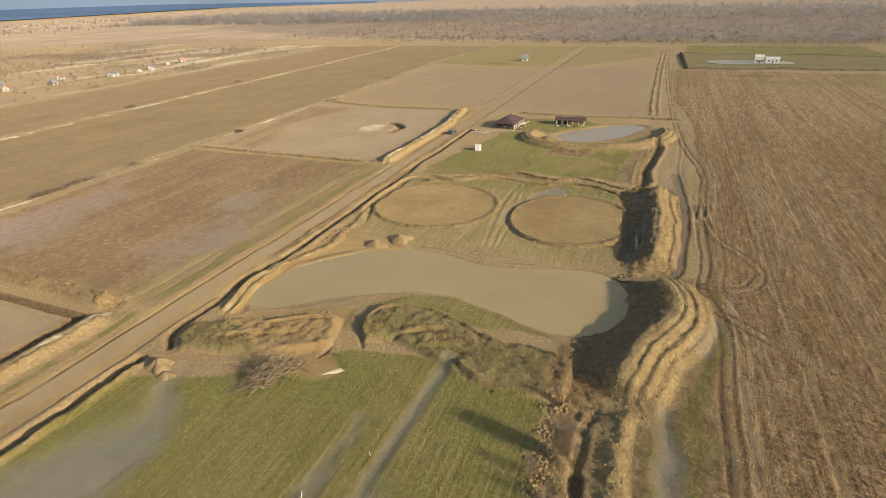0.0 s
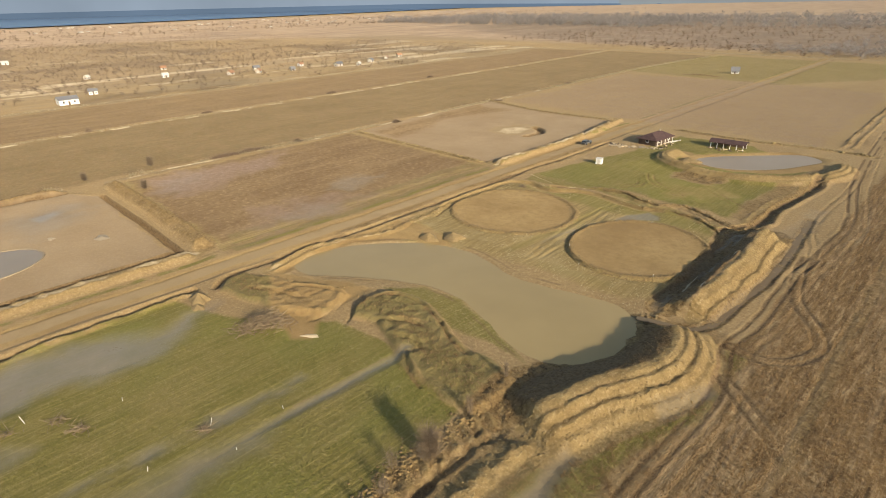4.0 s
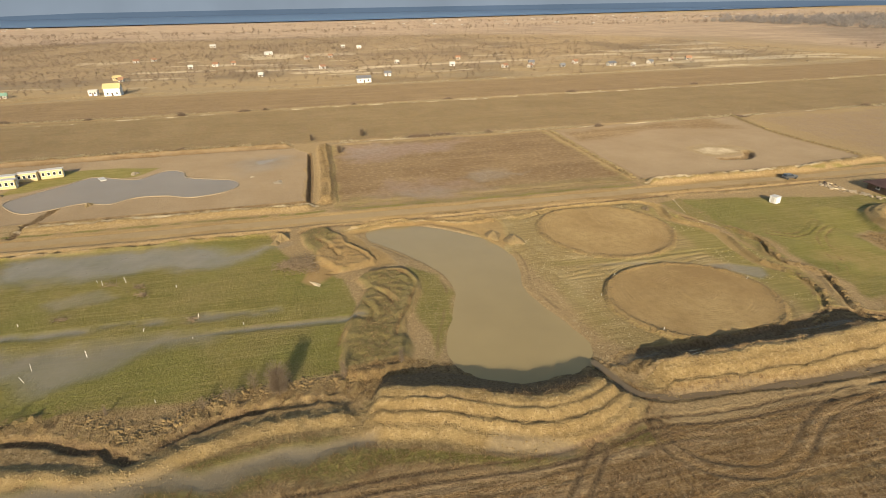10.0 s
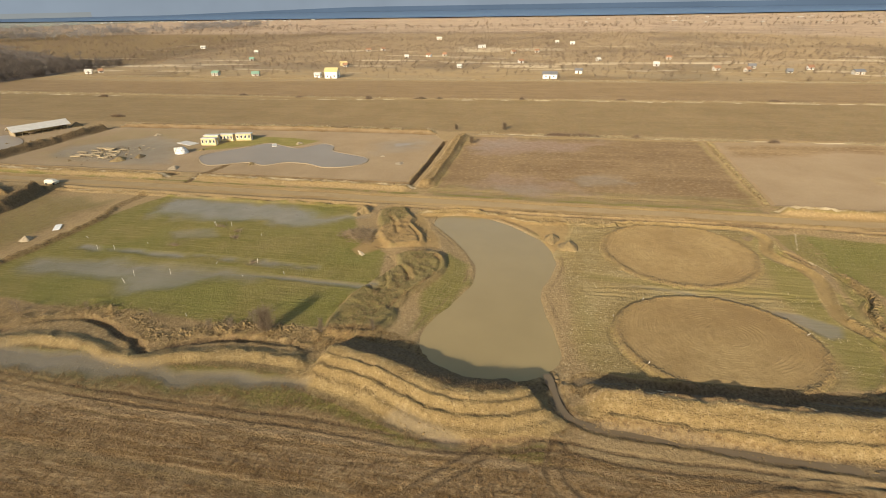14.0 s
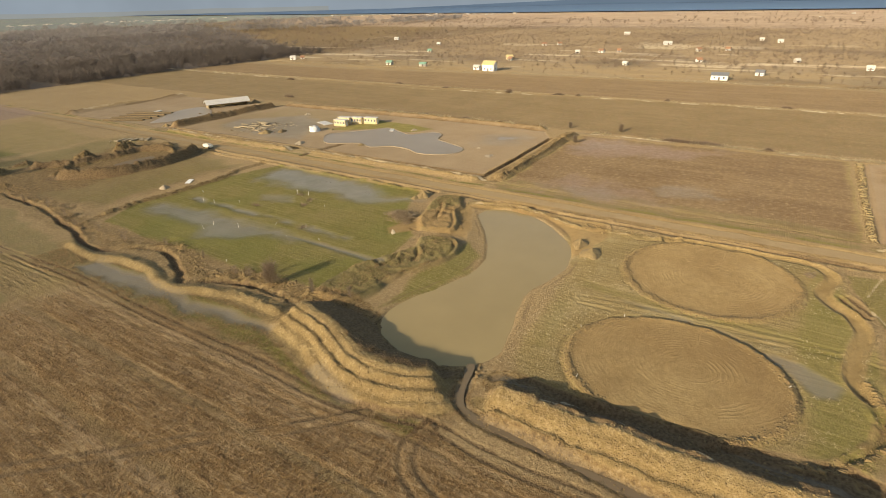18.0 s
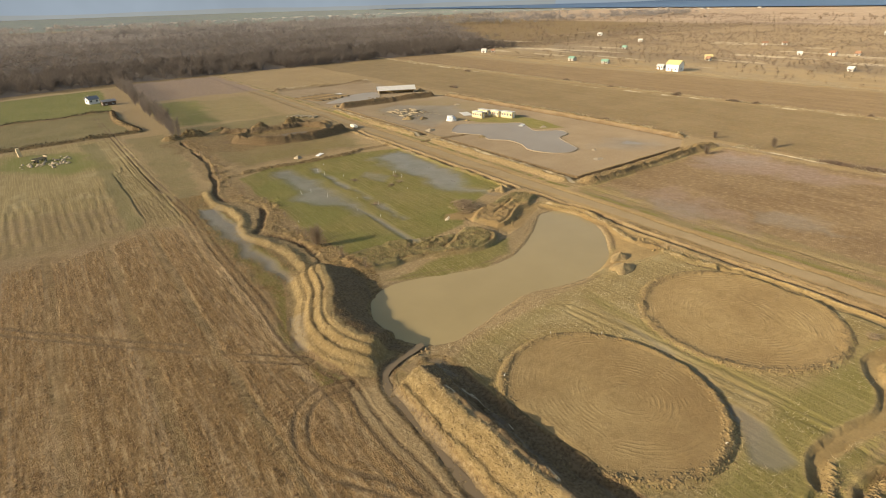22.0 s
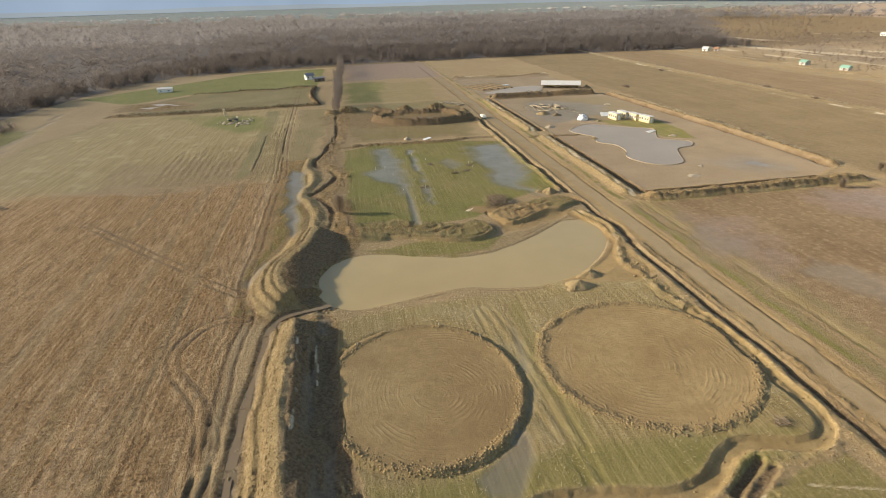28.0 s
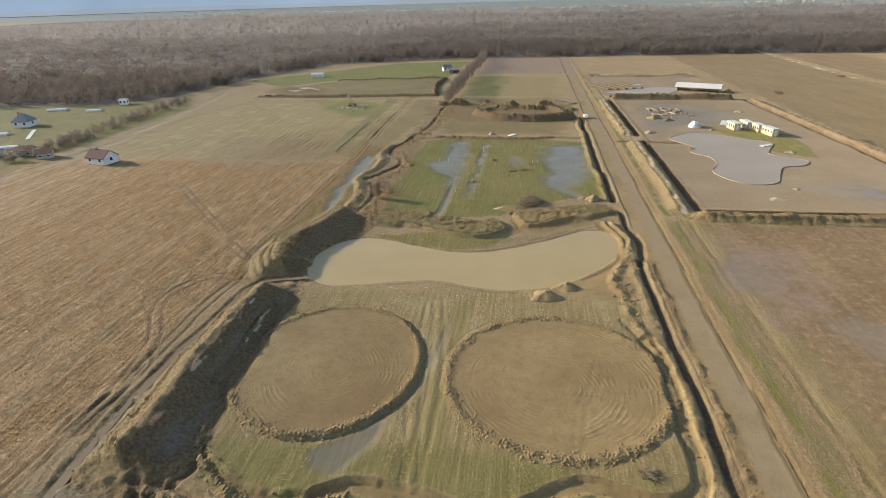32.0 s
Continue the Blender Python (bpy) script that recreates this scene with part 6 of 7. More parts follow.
scatter("rough_grass", TUFTS, tri(4), p, sizes(len(p), 0.25, 0.7, 1.6), "straw", "brown rough grass along the ditches", "dry grass", sink=0.02)
p = np.vstack([in_area(26000, -69, -5, -24, 62), in_area(8000, -66, -3, 98, 152), in_area(8000, -64, -3, 152, 232)])
p = p[(mask_at("green", p) > 0.55) & (mask_at("wet", p) < 0.3) & (mask_at("mud", p) < 0.3)]
scatter("green_grass", TUFTS, tri(4), p, sizes(len(p), 0.12, 0.34, 1.6), "grass", "thin green blades of young grass", "grass", sink=0.02)

# pale dry grass on the field boundaries
verge_lines = ((curve([(-165, 58), (-164, 150), (-166, 250), (-172, 450), (-160, 568)]), 5200, 0.8), (curve([(-250, -400), (-252, 0), (-258, 200), (-262, 400), (-272, 560)]), 5200, 0.9),
               (curve([(-338, -400), (-337, 0), (-345, 300), (-360, 520)]), 3600, 1.4), (curve([(-163.5, 44), (-164.5, 5), (-162.5, -60), (-160, -108)]), 1500, 0.7),
               (np.array([(-700, 548), (-349, 556), (-163, 588), (-5.6, 584), (105, 587), (500, 615)]), 3000, 1.6))
for line, n, w in verge_lines:
    p = along(line, n, w)
    p = p[fbm(p[:, 0], p[:, 1], 22, 3, 95) > -0.18]
    scatter("verge_grass", TUFTS, tri(4), p, sizes(len(p), 0.5, 1.3, 1.3), "palegrass", "pale dry grass along a field boundary", "dry grass", sink=0.02)

p = in_area(5200, -67, -5, 98, 148)
p = p[(mask_at("mud", p) < 0.2) & (mask_at("peat_shade", p) < 0.2) & (mask_at("wet", p) < 0.2) & (fbm(p[:, 0] * 1.3, p[:, 1] * 0.35, 5, 3, 87) > 0.02)]
scatter("verge_grass", TUFTS, tri(4), p, sizes(len(p), 0.18, 0.5, 1.3), "palegrass", "pale dry grass left on a thin lawn", "dry grass", sink=0.01)

# ---------- woods and scrub ----------
TREES = [crown(96, 0.62, 0.04, 0.020) for _ in range(16)]
CANOPY = [crown(26, 1.0, 0.25, 0.045) for _ in range(14)]
SHRUBS = [crown(20, 0.75, 0.02, 0.050) for _ in range(12)]
FAR_SHRUBS = [crown(10, 0.85, 0.02, 0.085) for _ in range(12)]
FOREST_EDGE = np.array([(-420, -322), (-345, -325), (-247, -336), (-129, -328), (-6, -327), (60, -308), (113, -287), (140, -240), (152, -200), (165, -120), (182, -95), (245, -86), (450, -62)])


def edge_y(x):
    return np.interp(x, FOREST_EDGE[:, 0], FOREST_EDGE[:, 1])


p = in_area(7500, -420, 460, -480, -70)
p = p[(p[:, 1] < edge_y(p[:, 0])) & (p[:, 1] > edge_y(p[:, 0]) - 130)]
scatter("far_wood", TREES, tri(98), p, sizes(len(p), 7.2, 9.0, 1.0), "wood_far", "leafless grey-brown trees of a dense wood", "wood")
p = in_area(17000, -1500, 1300, -1500, -70)
p = p[(p[:, 1] < edge_y(p[:, 0]) - 110) & (p[:, 0] > -430 - 0.35 * (-330 - p[:, 1]) + 60 * fbm(p[:, 0], p[:, 1], 120, 2, 19))]
# depth bands towards the back take paler twigs in place of haze
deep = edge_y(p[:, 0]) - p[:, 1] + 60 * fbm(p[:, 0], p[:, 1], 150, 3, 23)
for lo, hi, kind, n_tri, mat, label in ((0, 320, CANOPY, 28, "wood_mid", "leafless canopy of a wide wood"), (320, 560, CANOPY, 28, "wood_back_haze", "leafless canopy deep in the wood, coloured paler for haze"), (560, 2000, SHRUBS, 22, "wood_pale_haze", "leafless canopy at the back of the wood, haze in its colour")):
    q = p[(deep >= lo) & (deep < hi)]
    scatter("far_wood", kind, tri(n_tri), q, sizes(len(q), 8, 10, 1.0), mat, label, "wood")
# brush added on the thin field banks to make their lines dark
for line in ([(82, -186), (45, -190), (7, -194)], [(7, -194), (9, -160), (4, -124)], [(4, -124), (22, -123), (75, -119.5), (110, -121)], [(9, 502), (13, 404)], [(13, 404), (80, 411), (150, 415)], [(10, 500), (150, 492)]):
    p = along(curve(line), 420, 0.5)
    scatter("field_hedge", SHRUBS, tri(22), p, sizes(420, 0.4, 1.1, 1.3), "hedge", "dark low brush added along a thin field bank", "hedge")
p = np.vstack([along(np.array([(900, -1500), (250, -1420), (-250, -1160), (-680, -1000), (-980, -800), (-1450, -740)]), 900, 38), along(np.array([(1200, -1750), (100, -1700), (-700, -1450), (-1300, -1150)]), 700, 60)])
p = p[fbm(p[:, 0], p[:, 1], 90, 2, 29) > -0.3]
scatter("far_wood", CANOPY, tri(28), p, sizes(len(p), 10, 19, 1.0), "wood_pale_haze", "pale leafless poplars beyond the wood", "wood")
p = in_area(5000, -1500, -400, -900, -330)
p = p[(p[:, 0] < -400 - 0.2 * (-330 - p[:, 1])) & (fbm(p[:, 0], p[:, 1], 70, 3, 27) + rng.normal(0, 0.3, len(p)) > 0.0)]
scatter("far_scrub", FAR_SHRUBS, tri(12), p, sizes(len(p), 1.5, 6.0, 1.5), "scrub", "brown leafless scrub west of the wood", "scrub")
p = np.vstack([in_area(1500, -1250, -450, 1000, 1500), in_area(1100, -480, 700, 1050, 1600), along(np.array([(-1500, 1250), (-700, 1120), (-200, 1350)]), 120, 30)])
scatter("far_wood", SHRUBS, tri(22), p, sizes(len(p), 9, 17, 1.0), "wood_pale_haze", "pale leafless trees along a distant stream", "wood")
p = np.vstack([in_area(2600, -500, 800, 640, 1100), along(np.array([(-330, 640), (-10, 618), (300, 630), (700, 660)]), 900, 20)])
scatter("far_scrub", FAR_SHRUBS, tri(12), p, sizes(len(p), 1.6, 6, 1.4), "scrub", "brown leafless scrub beyond the far road", "scrub")
p = in_area(30000, -1150, -345, -430, 560)
dens = smooth(-p[:, 0], 345, 480) * smooth(1150 + p[:, 0], 0, 250) * (0.35 + 0.65 * smooth(fbm(p[:, 0], p[:, 1], 90, 3, 17), -0.3, 0.4))
dens *= 1 - 0.9 * smooth(p[:, 1] - (p[:, 0] + 1000) * 0.5, 200, 360)
p = p[rng.random(len(p)) < dens + 0.08]
scatter("far_scrub", FAR_SHRUBS, tri(12), p, sizes(len(p), 0.7, 3.2, 1.7), "scrub", "brown leafless scrub among garden plots", "scrub")
p = np.vstack([along(np.array([(-1250, -300), (-1300, 500), (-1200, 1300)]), 500, 60), along(np.array([(-1700, 200), (-1650, 1200), (-1500, 2200)]), 500, 70), in_area(500, -2100, -1150, -200, 2600)])
scatter("far_scrub", SHRUBS, tri(22), p, sizes(len(p), 3.0, 8.0, 1.4), "scrub", "brown leafless scrub on the far plain", "scrub")
p = np.vstack([along(np.array([(-120, 640), (120, 625), (420, 650), (900, 690)]), 1300, 26), in_area(700, -100, 900, 640, 900)])
scatter("far_wood", CANOPY, tri(28), p, sizes(len(p), 3.5, 8.5, 1.3), "wood_pale_haze", "grey leafless trees behind the far road", "wood")
p = in_area(46, -2050, -1250, 100, 1600)
scatter("far_town", LUMPS, LUMP_F, p, sizes(len(p), 6, 15, 2.0), "plaster", "pale houses scattered on the far plain", "town", (0.4, 0.6))
p = in_area(420, -470, -345, -250, 380)
scatter("far_scrub", SHRUBS, tri(22), p, sizes(len(p), 1.2, 4.5, 1.5), "scrub", "brown leafless bushes along the plot edge", "scrub")
p = np.vstack([rng.normal((x, y), (d, 60), (45, 2)) for x, y, d in ((-1500, -2150, 160), (-900, -2250, 220), (-300, -2100, 160), (350, -2300, 260), (900, -2500, 200))] + [in_area(60, -2200, -1700, -1800, -800)])
p_row = along(np.array([(141, 40), (142, 17), (140, -2), (144, -40), (146, -84), (150, -110)]), 150, 2.2)
scatter("bare_hedgerow", TREES, tri(98), p_row, sizes(150, 2.0, 4.5, 1.0), "wood_far", "leafless grey hedgerow beside a lane", "hedgerow")
scatter("far_town", LUMPS, LUMP_F, p, sizes(len(p), 4, 15, 2.0), "plaster", "white houses of a town on the far plain", "town", (0.4, 0.6))


def limb_mesh(bm, a, b, r, depth, r_ng):
    rod(bm, a, b, r, r * 0.55, 5)
    if depth == 0:
        return
    a, b = Vector(a), Vector(b)
    for _ in range(3):
        f = r_ng.uniform(0.35, 0.95)
        s = a.lerp(b, f)
        d = (b - a) * r_ng.uniform(0.4, 0.62)
        d.rotate(Euler((r_ng.uniform(-0.7, 0.7), r_ng.uniform(-0.7, 0.7), r_ng.uniform(-0.6, 0.6))))
        d.z = abs(d.z) + 0.15
        limb_mesh(bm, s, s + d, r * 0.5, depth - 1, r_ng)


def bare_tree(x, y, h, wide, seed, label, name="bare_tree", twigs=420, blade=0.0035, mat="twig"):
    """A leafless tree: trunk with limbs, and a crown of fine twigs."""
    r = random.Random(seed)
    top = empty(name, pose(x, y, float(height(x, y)) - 0.05), label, "tree", "leafless trees and shrubs by the ditch")
    bm = bmesh.new()
    limb_mesh(bm, (0, 0, 0), (r.uniform(-0.3, 0.3), r.uniform(-0.3, 0.3), h * 0.72), 0.012 * h ** 0.75, 2, r)
    part("trunk", bm, "bark", top)
    t = crown(twigs, wide / h, 0.06, blade) * h
    raw_mesh("crown", t, tri(len(t) // 3), mat, top)
    return top


tree_a = bare_tree(-5.6, 48.4, 5.6, 2.7, 3, "broad leafless shrub with fine pale twigs by the ditch", twigs=2000, blade=0.0028)
tree_b = bare_tree(-7.6, 57.6, 3.6, 1.0, 4, "thin leafless sapling on the rough bank")
tree_c = bare_tree(-5.9, 41.5, 3.0, 1.6, 5, "low leafless shrub on the rough strip")
for src, x, y, s in ((tree_c, -5.2, 38.0, 0.8), (tree_c, -8.2, 44.6, 1.1), (tree_b, -8.6, 66.5, 0.8), (tree_c, -3.6, -12, 0.9), (tree_b, -4.4, -30, 0.9), (tree_c, -6.4, -44, 0.9), (tree_b, -6.0, -58, 0.9), (tree_c, -4.0, -1, 1.1), (tree_c, -6.5, 12, 0.7), (tree_b, -7, 25, 0.6), (tree_c, -3.0, -22, 0.8)):
    copy_thing(src, pose(x, y, float(height(x, y)) - 0.05, 0, 0, x * 77 + y * 31) @ Matrix.Scale(s, 4))
poplar = bare_tree(-6.6, -96, 9.5, 2.8, 9, "tall leafless poplar in a row along a ditch", "poplar", 330, 0.0055, "wood_mid")
tagged(poplar, "", "", "row of leafless poplars")
for k in range(44):
    y = -101 - 5.0 * k - rng.uniform(0, 1.6)
    x = -6.6 - 4.5 * (k / 44) + rng.normal(0, 1.1)
    copy_thing(poplar, pose(x, y, 0.0, 0, 0, rng.uniform(0, 360)) @ Matrix.Scale(rng.uniform(0.8, 1.2), 4))
for k, (x, y, s) in enumerate(((-146, 62.5, 0.6), (-172, 73, 0.7), (-170, 52, 0.55), (106, -290, 1.2))):
    copy_thing(tree_a, pose(x, y, 0, 0, 0, 60 * k) @ Matrix.Scale(s, 4))


def bush(x, y, long, wide, tall, turn, mat="scrub"):
    """A low thicket of twigs."""
    n = int(60 + 40 * long)
    c = np.stack([rng.normal(0, long / 4, n), rng.normal(0, wide / 3, n), np.zeros(n)], -1)
    t = []
    for q in c:
        d = np.array([rng.normal(0, 0.6), rng.normal(0, 0.6), rng.uniform(0.2, 1.0) * tall * math.exp(-(q[0] / long * 2.2) ** 2)])
        w = np.array([rng.normal(), rng.normal(), 0]) * 0.10
        t += [q - w, q + w, q + d]
    ob = raw_mesh("bush", np.array(t), tri(n), mat)
    ob.matrix_world = pose(x, y, float(height(x, y)) - 0.02, 0, 0, turn)
    return tagged(ob, "brown leafless thicket on a field boundary", "bush", "thickets on the field boundaries")


for x, y, l, t in ((-252, 16, 9, 90), (-254, -100, 8, 80), (-254, -17, 5, 80), (-253, 27, 4, 90), (-240, -190, 9, 80), (-249, -15, 5, 90), (-165, 96, 14, 90), (-165, 106, 18, 90), (-165, 127, 4, 90), (-167, -22, 6, 75), (-168, 1.5, 4, 80),
                   (-180, -129, 10, 80), (-164.5, 251, 12, 60), (-258, 130, 6, 90), (-262, 210, 9, 90), (-268, 300, 6, 90), (-170, 330, 6, 90), (-256, 75, 3, 90), (-250, -60, 4, 90), (-163, 178, 5, 90)):
    bush(x, y, l, 2.2, 1.6, t)


# ---------- loose things on the site ----------
def heap(name, x, y, rx, ry, h, mat, label, category="heap", turn=0, group=""):
    """A rough mound of tipped material."""
    n, m = 28, 9
    v, f = [(0, 0, h)], []
    for k in range(1, m + 1):
        e = k / m
        for a in range(n):
            w = math.tau * a / n
            q = 1 + 0.16 * math.sin(3 * w + x) + 0.10 * math.sin(5 * w + y)
            px, py = rx * e * q * math.cos(w), ry * e * q * math.sin(w)
            v.append((px, py, h * (1 - e) ** 0.85 * (1 + 0.35 * float(fbm(np.array([px + x]), np.array([py + y]), 1.6, 3, 5)[0])) - (0.15 if k == m else 0)))
    bm = bmesh.new()
    vs = [bm.verts.new(q) for q in v]
    for a in range(n):
        bm.faces.new((vs[0], vs[1 + a], vs[1 + (a + 1) % n]))
        for k in range(m - 1):
            bm.faces.new((vs[1 + k * n + a], vs[1 + (k + 1) * n + a], vs[1 + (k + 1) * n + (a + 1) % n], vs[1 + k * n + (a + 1) % n]))
    ob = part(name, bm, mat)
    ob.matrix_world = pose(x, y, float(height(x, y)) - 0.05, 0, 0, turn)
    return tagged(ob, label, category, group)


heap("clay_mound", -55.0, 95.6, 2.5, 2.0, 1.5, "soil_heap", "steep heap of pale tipped clay beside the pond", group="clay heaps by the pond")
heap("clay_mound", -51.0, 99.4, 2.9, 2.4, 1.4, "soil_heap", "rounded heap of tipped clay beside the pond", group="clay heaps by the pond")
heap("sand_patch", -39.8, 53.4, 1.9, 0.6, 0.22, "sand", "small spill of pale sand on the grass", turn=38)
heap("clay_heap", -65.4, 45.4, 2.4, 1.8, 1.7, "soil_heap", "pale clay heap at the end of the green field")
heap("clay_heap", -63.0, 44.2, 1.6, 1.2, 0.7, "soil_heap", "pale clay heap at the end of the green field")
heap("clay_heap", -33.4, -30.4, 1.7, 1.3, 1.2, "stone", "pale rounded heap beside a ditch")
for x, y, r, h, m in ((-136.5, -6.9, 2.0, 0.9, "stone"), (-113.5, 41.8, 2.4, 0.5, "stone"), (-105.0, -10.5, 1.8, 1.0, "soil_heap"), (-143, -77, 2, 0.9, "stone"), (-96, -35, 2.6, 1.0, "stone"), (-103, -63, 3.4, 1.4, "soil_heap"),
                      (-108, -58, 2.4, 1.3, "darkclod"), (-121, -40.5, 1.4, 0.7, "soil_heap"), (-91.5, -118, 2.2, 1.4, "soil_heap"), (-119, -131, 1.5, 0.6, "soil_heap"), (-37, 199, 4.0, 1.2, "soil_heap"), (-122, 33, 1.2, 0.4, "stone")):
    heap("rubble_mound", x, y, r, r * 0.7, h, m, "low heap of tipped rubble on bare ground", group="rubble heaps")


def brush_pile(x, y, lx, ly, h, n, turn, label):
    """A tangle of cut branches."""
    bm = bmesh.new()
    r = random.Random(int(x * 10))
    for _ in range(n):
        cx, cy = r.gauss(0, lx / 4), r.gauss(0, ly / 4)
        cz = h * r.random() * max(0.1, 1 - (cx / lx) ** 2 * 4)
        a, tilt, ln = r.uniform(0, math.tau), r.uniform(-0.25, 0.6), r.uniform(0.8, 2.4)
        d = Vector((math.cos(a) * math.cos(tilt), math.sin(a) * math.cos(tilt), math.sin(tilt))) * ln
        p = Vector((cx, cy, cz))
        rod(bm, p - d * 0.3, p + d * 0.7, r.uniform(0.025, 0.06), 0.012, 3)
    ob = part("brush_heap", bm, "cutwood")
    ob.matrix_world = pose(x, y, float(height(x, y)), 0, 0, turn)
    return tagged(ob, label, "brush pile", "piles of cut branches", "stuff")


brush_pile(-48.4, 49.6, 9.0, 5.5, 1.7, 900, 60, "long tangled pile of cut dark branches on the grass")
brush_pile(-49.0, 12.5, 4.5, 2.2, 0.3, 40, 80, "loose cut branches lying in a puddle")
brush_pile(-47.0, 18.5, 3.5, 2.0, 0.3, 34, 30, "loose cut branches on wet grass")
brush_pile(-31.0, 31.8, 2.0, 1.2, 0.4, 40, 10, "few cut branches on the grass")
brush_pile(-36.5, 8.0, 3.0, 1.5, 0.3, 40, 80, "few cut branches on the grass")
brush_pile(-43.0, 20.0, 3.0, 1.5, 0.4, 50, 50, "few cut branches on the grass")
brush_pile(-61.5, 140.0, 2.2, 1.6, 0.6, 60, 10, "small bundle of pale branches on the lawn")


def stake(x, y, h, lean, turn):
    bm = bmesh.new()
    block(bm, (-0.04, -0.035, -0.2), (0.04, 0.035, h), None, 0.012)
    ob = part("marker_stake", bm, "paleroof")
    ob.matrix_world = pose(x, y, float(height(x, y)), lean, lean * 0.5, turn)
    return tagged(ob, "white wooden marker stake standing askew in wet grass", "stake", "marker stakes")


for k, (x, y) in enumerate(((-17.9, 10.2), (-20.9, 10.0), (-22.9, 17.2), (-31.1, 32.6), (-31.4, -8.2), (-31.9, -4.1), (-49.7, 15.3), (-49.3, 11.1), (-51, 9.5), (-24.5, 33), (-8.4, 31), (-45, 26), (-29, 24), (-36, 1.5), (-27.0, 41.0), (-37.0, -16.0), (-21.8, 106.9), (-27.8, 112.6), (-20.6, 137.6), (-7.6, 110.9))):
    stake(x, y, 1.25 if k < 8 else 0.6, (12 if k % 3 == 0 else -6) + k, k * 47)


def stone_piece(bm, s, r):
    v = bmesh.ops.create_icosphere(bm, subdivisions=1, radius=s)["verts"]
    for q in v:
        q.co *= r.uniform(0.7, 1.15)
        q.co.z *= 0.7


def stone_row(name, places, lo, hi, label, mat="stone"):
    """A row of tipped stones, each a piece of its own."""
    r = random.Random(len(places))
    shapes = []
    for k in range(5):
        bm = bmesh.new()
        stone_piece(bm, 1.0, r)
        me = bpy.data.meshes.new("stone")
        bm.to_mesh(me)
        bm.free()
        me.materials.append(MAT[mat])
        shapes.append(me)
    x0, y0 = places[0]
    top = empty(name, pose(x0, y0, 0), label, "rubble")
    for k, (x, y) in enumerate(places):
        ob = new("stone", shapes[k % 5])
        s = r.uniform(lo, hi)
        ob.parent = top
        ob.matrix_basis = pose(x - x0, y - y0, float(height(x, y)) + 0.15 * s, 0, 0, r.uniform(0, 360)) @ Matrix.Diagonal((s * r.uniform(0.8, 1.4), s, s, 1))
    return top


stone_row("rubble_row", [(float(a), float(b)) for a, b in along(np.array([(-70.5, 81), (-68.2, 88), (-65.6, 96.5), (-66.5, 104), (-64.6, 108)]), 40, 0.9)], 0.15, 0.38, "row of tipped lumps beside the roadside ditch", "clod")
stone_row("bank_stones", [(float(a), float(b)) for a, b in along(np.array([(-66, 60), (-58.5, 62), (-52, 66), (-49, 67)]), 46, 0.5)], 0.12, 0.35, "dug lumps along the edge of the muddy bank", "clod")
stone_row("weir_stones", [(-2.4, 96.6), (-2.0, 97.3), (-3.0, 97.2), (-1.4, 95.6), (-2.6, 98.2), (-0.8, 98.0)], 0.25, 0.5, "dark stones at the mouth of the channel", "darkclod")
stone_row("house_stones", [(float(a), float(b)) for a, b in along(np.array([(-66.5, 201.0), (-63, 202.6), (-58.5, 204.6), (-54, 207.5)]), 46, 0.8)], 0.25, 0.8, "pale building stones stacked in front of a house")
stone_row("field_stones", [(float(a), float(b)) for a, b in along(np.array([(50, -86), (44, -88), (39, -80), (36, -92)]), 46, 2.4)], 0.3, 1.0, "broken blocks and rubble in a weedy patch", "stone")
stone_row("yard_blocks", [(-61 - 1.3 * k, -111 + 1.1 * k) for k in range(8)], 0.4, 0.8, "pale building blocks set out in a row")


# ---------- buildings ----------
def gable(bm, w, d, z, rise, over=0.4, thick=0.16, hip=0.0):
    """A pitched roof with thickness; its ridge runs along x, hip: how far it is drawn in at the ends."""
    x, y, r = w / 2 + over, d / 2 + over, w / 2 + over - hip
    drop = rise * over / (d / 2)
    lo, v = z - drop, []
    for up in (0, thick):
        v += [bm.verts.new(q) for q in ((-x, -y, lo + up), (x, -y, lo + up), (x, y, lo + up), (-x, y, lo + up), (-r, 0, z + rise + up), (r, 0, z + rise + up))]
    for k, flip in ((0, True), (6, False)):
        for q in ((0, 1, 5, 4), (2, 3, 4, 5), (1, 2, 5), (3, 0, 4)):
            if len(q) == 3 and not hip:
                continue
            f = [v[k + j] for j in q]
            bm.faces.new(f[::-1] if flip else f)
    if hip:
        rim = ((0, 1), (1, 2), (2, 3), (3, 0))
    else:
        rim = ((0, 1), (1, 5), (5, 2), (2, 3), (3, 4), (4, 0))
    for a, b in rim:
        bm.faces.new((v[a], v[b], v[b + 6], v[a + 6]))
    return bm


def walls(w, d, h, rise=0.0):
    """Four walls with gable ends, closed on top under the roof."""
    bm = bmesh.new()
    x, y = w / 2, d / 2
    q = [bm.verts.new(p) for p in ((-x, -y, -0.3), (x, -y, -0.3), (x, y, -0.3), (-x, y, -0.3), (-x, -y, h), (x, -y, h), (x, y, h), (-x, y, h))]
    bm.faces.new((q[0], q[1], q[5], q[4])), bm.faces.new((q[2], q[3], q[7], q[6]))
    if rise:
        a, b = bm.verts.new((-x, 0, h + rise)), bm.verts.new((x, 0, h + rise))
        bm.faces.new((q[1], q[2], q[6], b, q[5])), bm.faces.new((q[3], q[0], q[4], a, q[7]))
        bm.faces.new((q[4], q[5], b, a)), bm.faces.new((q[6], q[7], a, b))
    else:
        bm.faces.new((q[1], q[2], q[6], q[5])), bm.faces.new((q[3], q[0], q[4], q[7])), bm.faces.new((q[4], q[5], q[6], q[7]))
    return bm


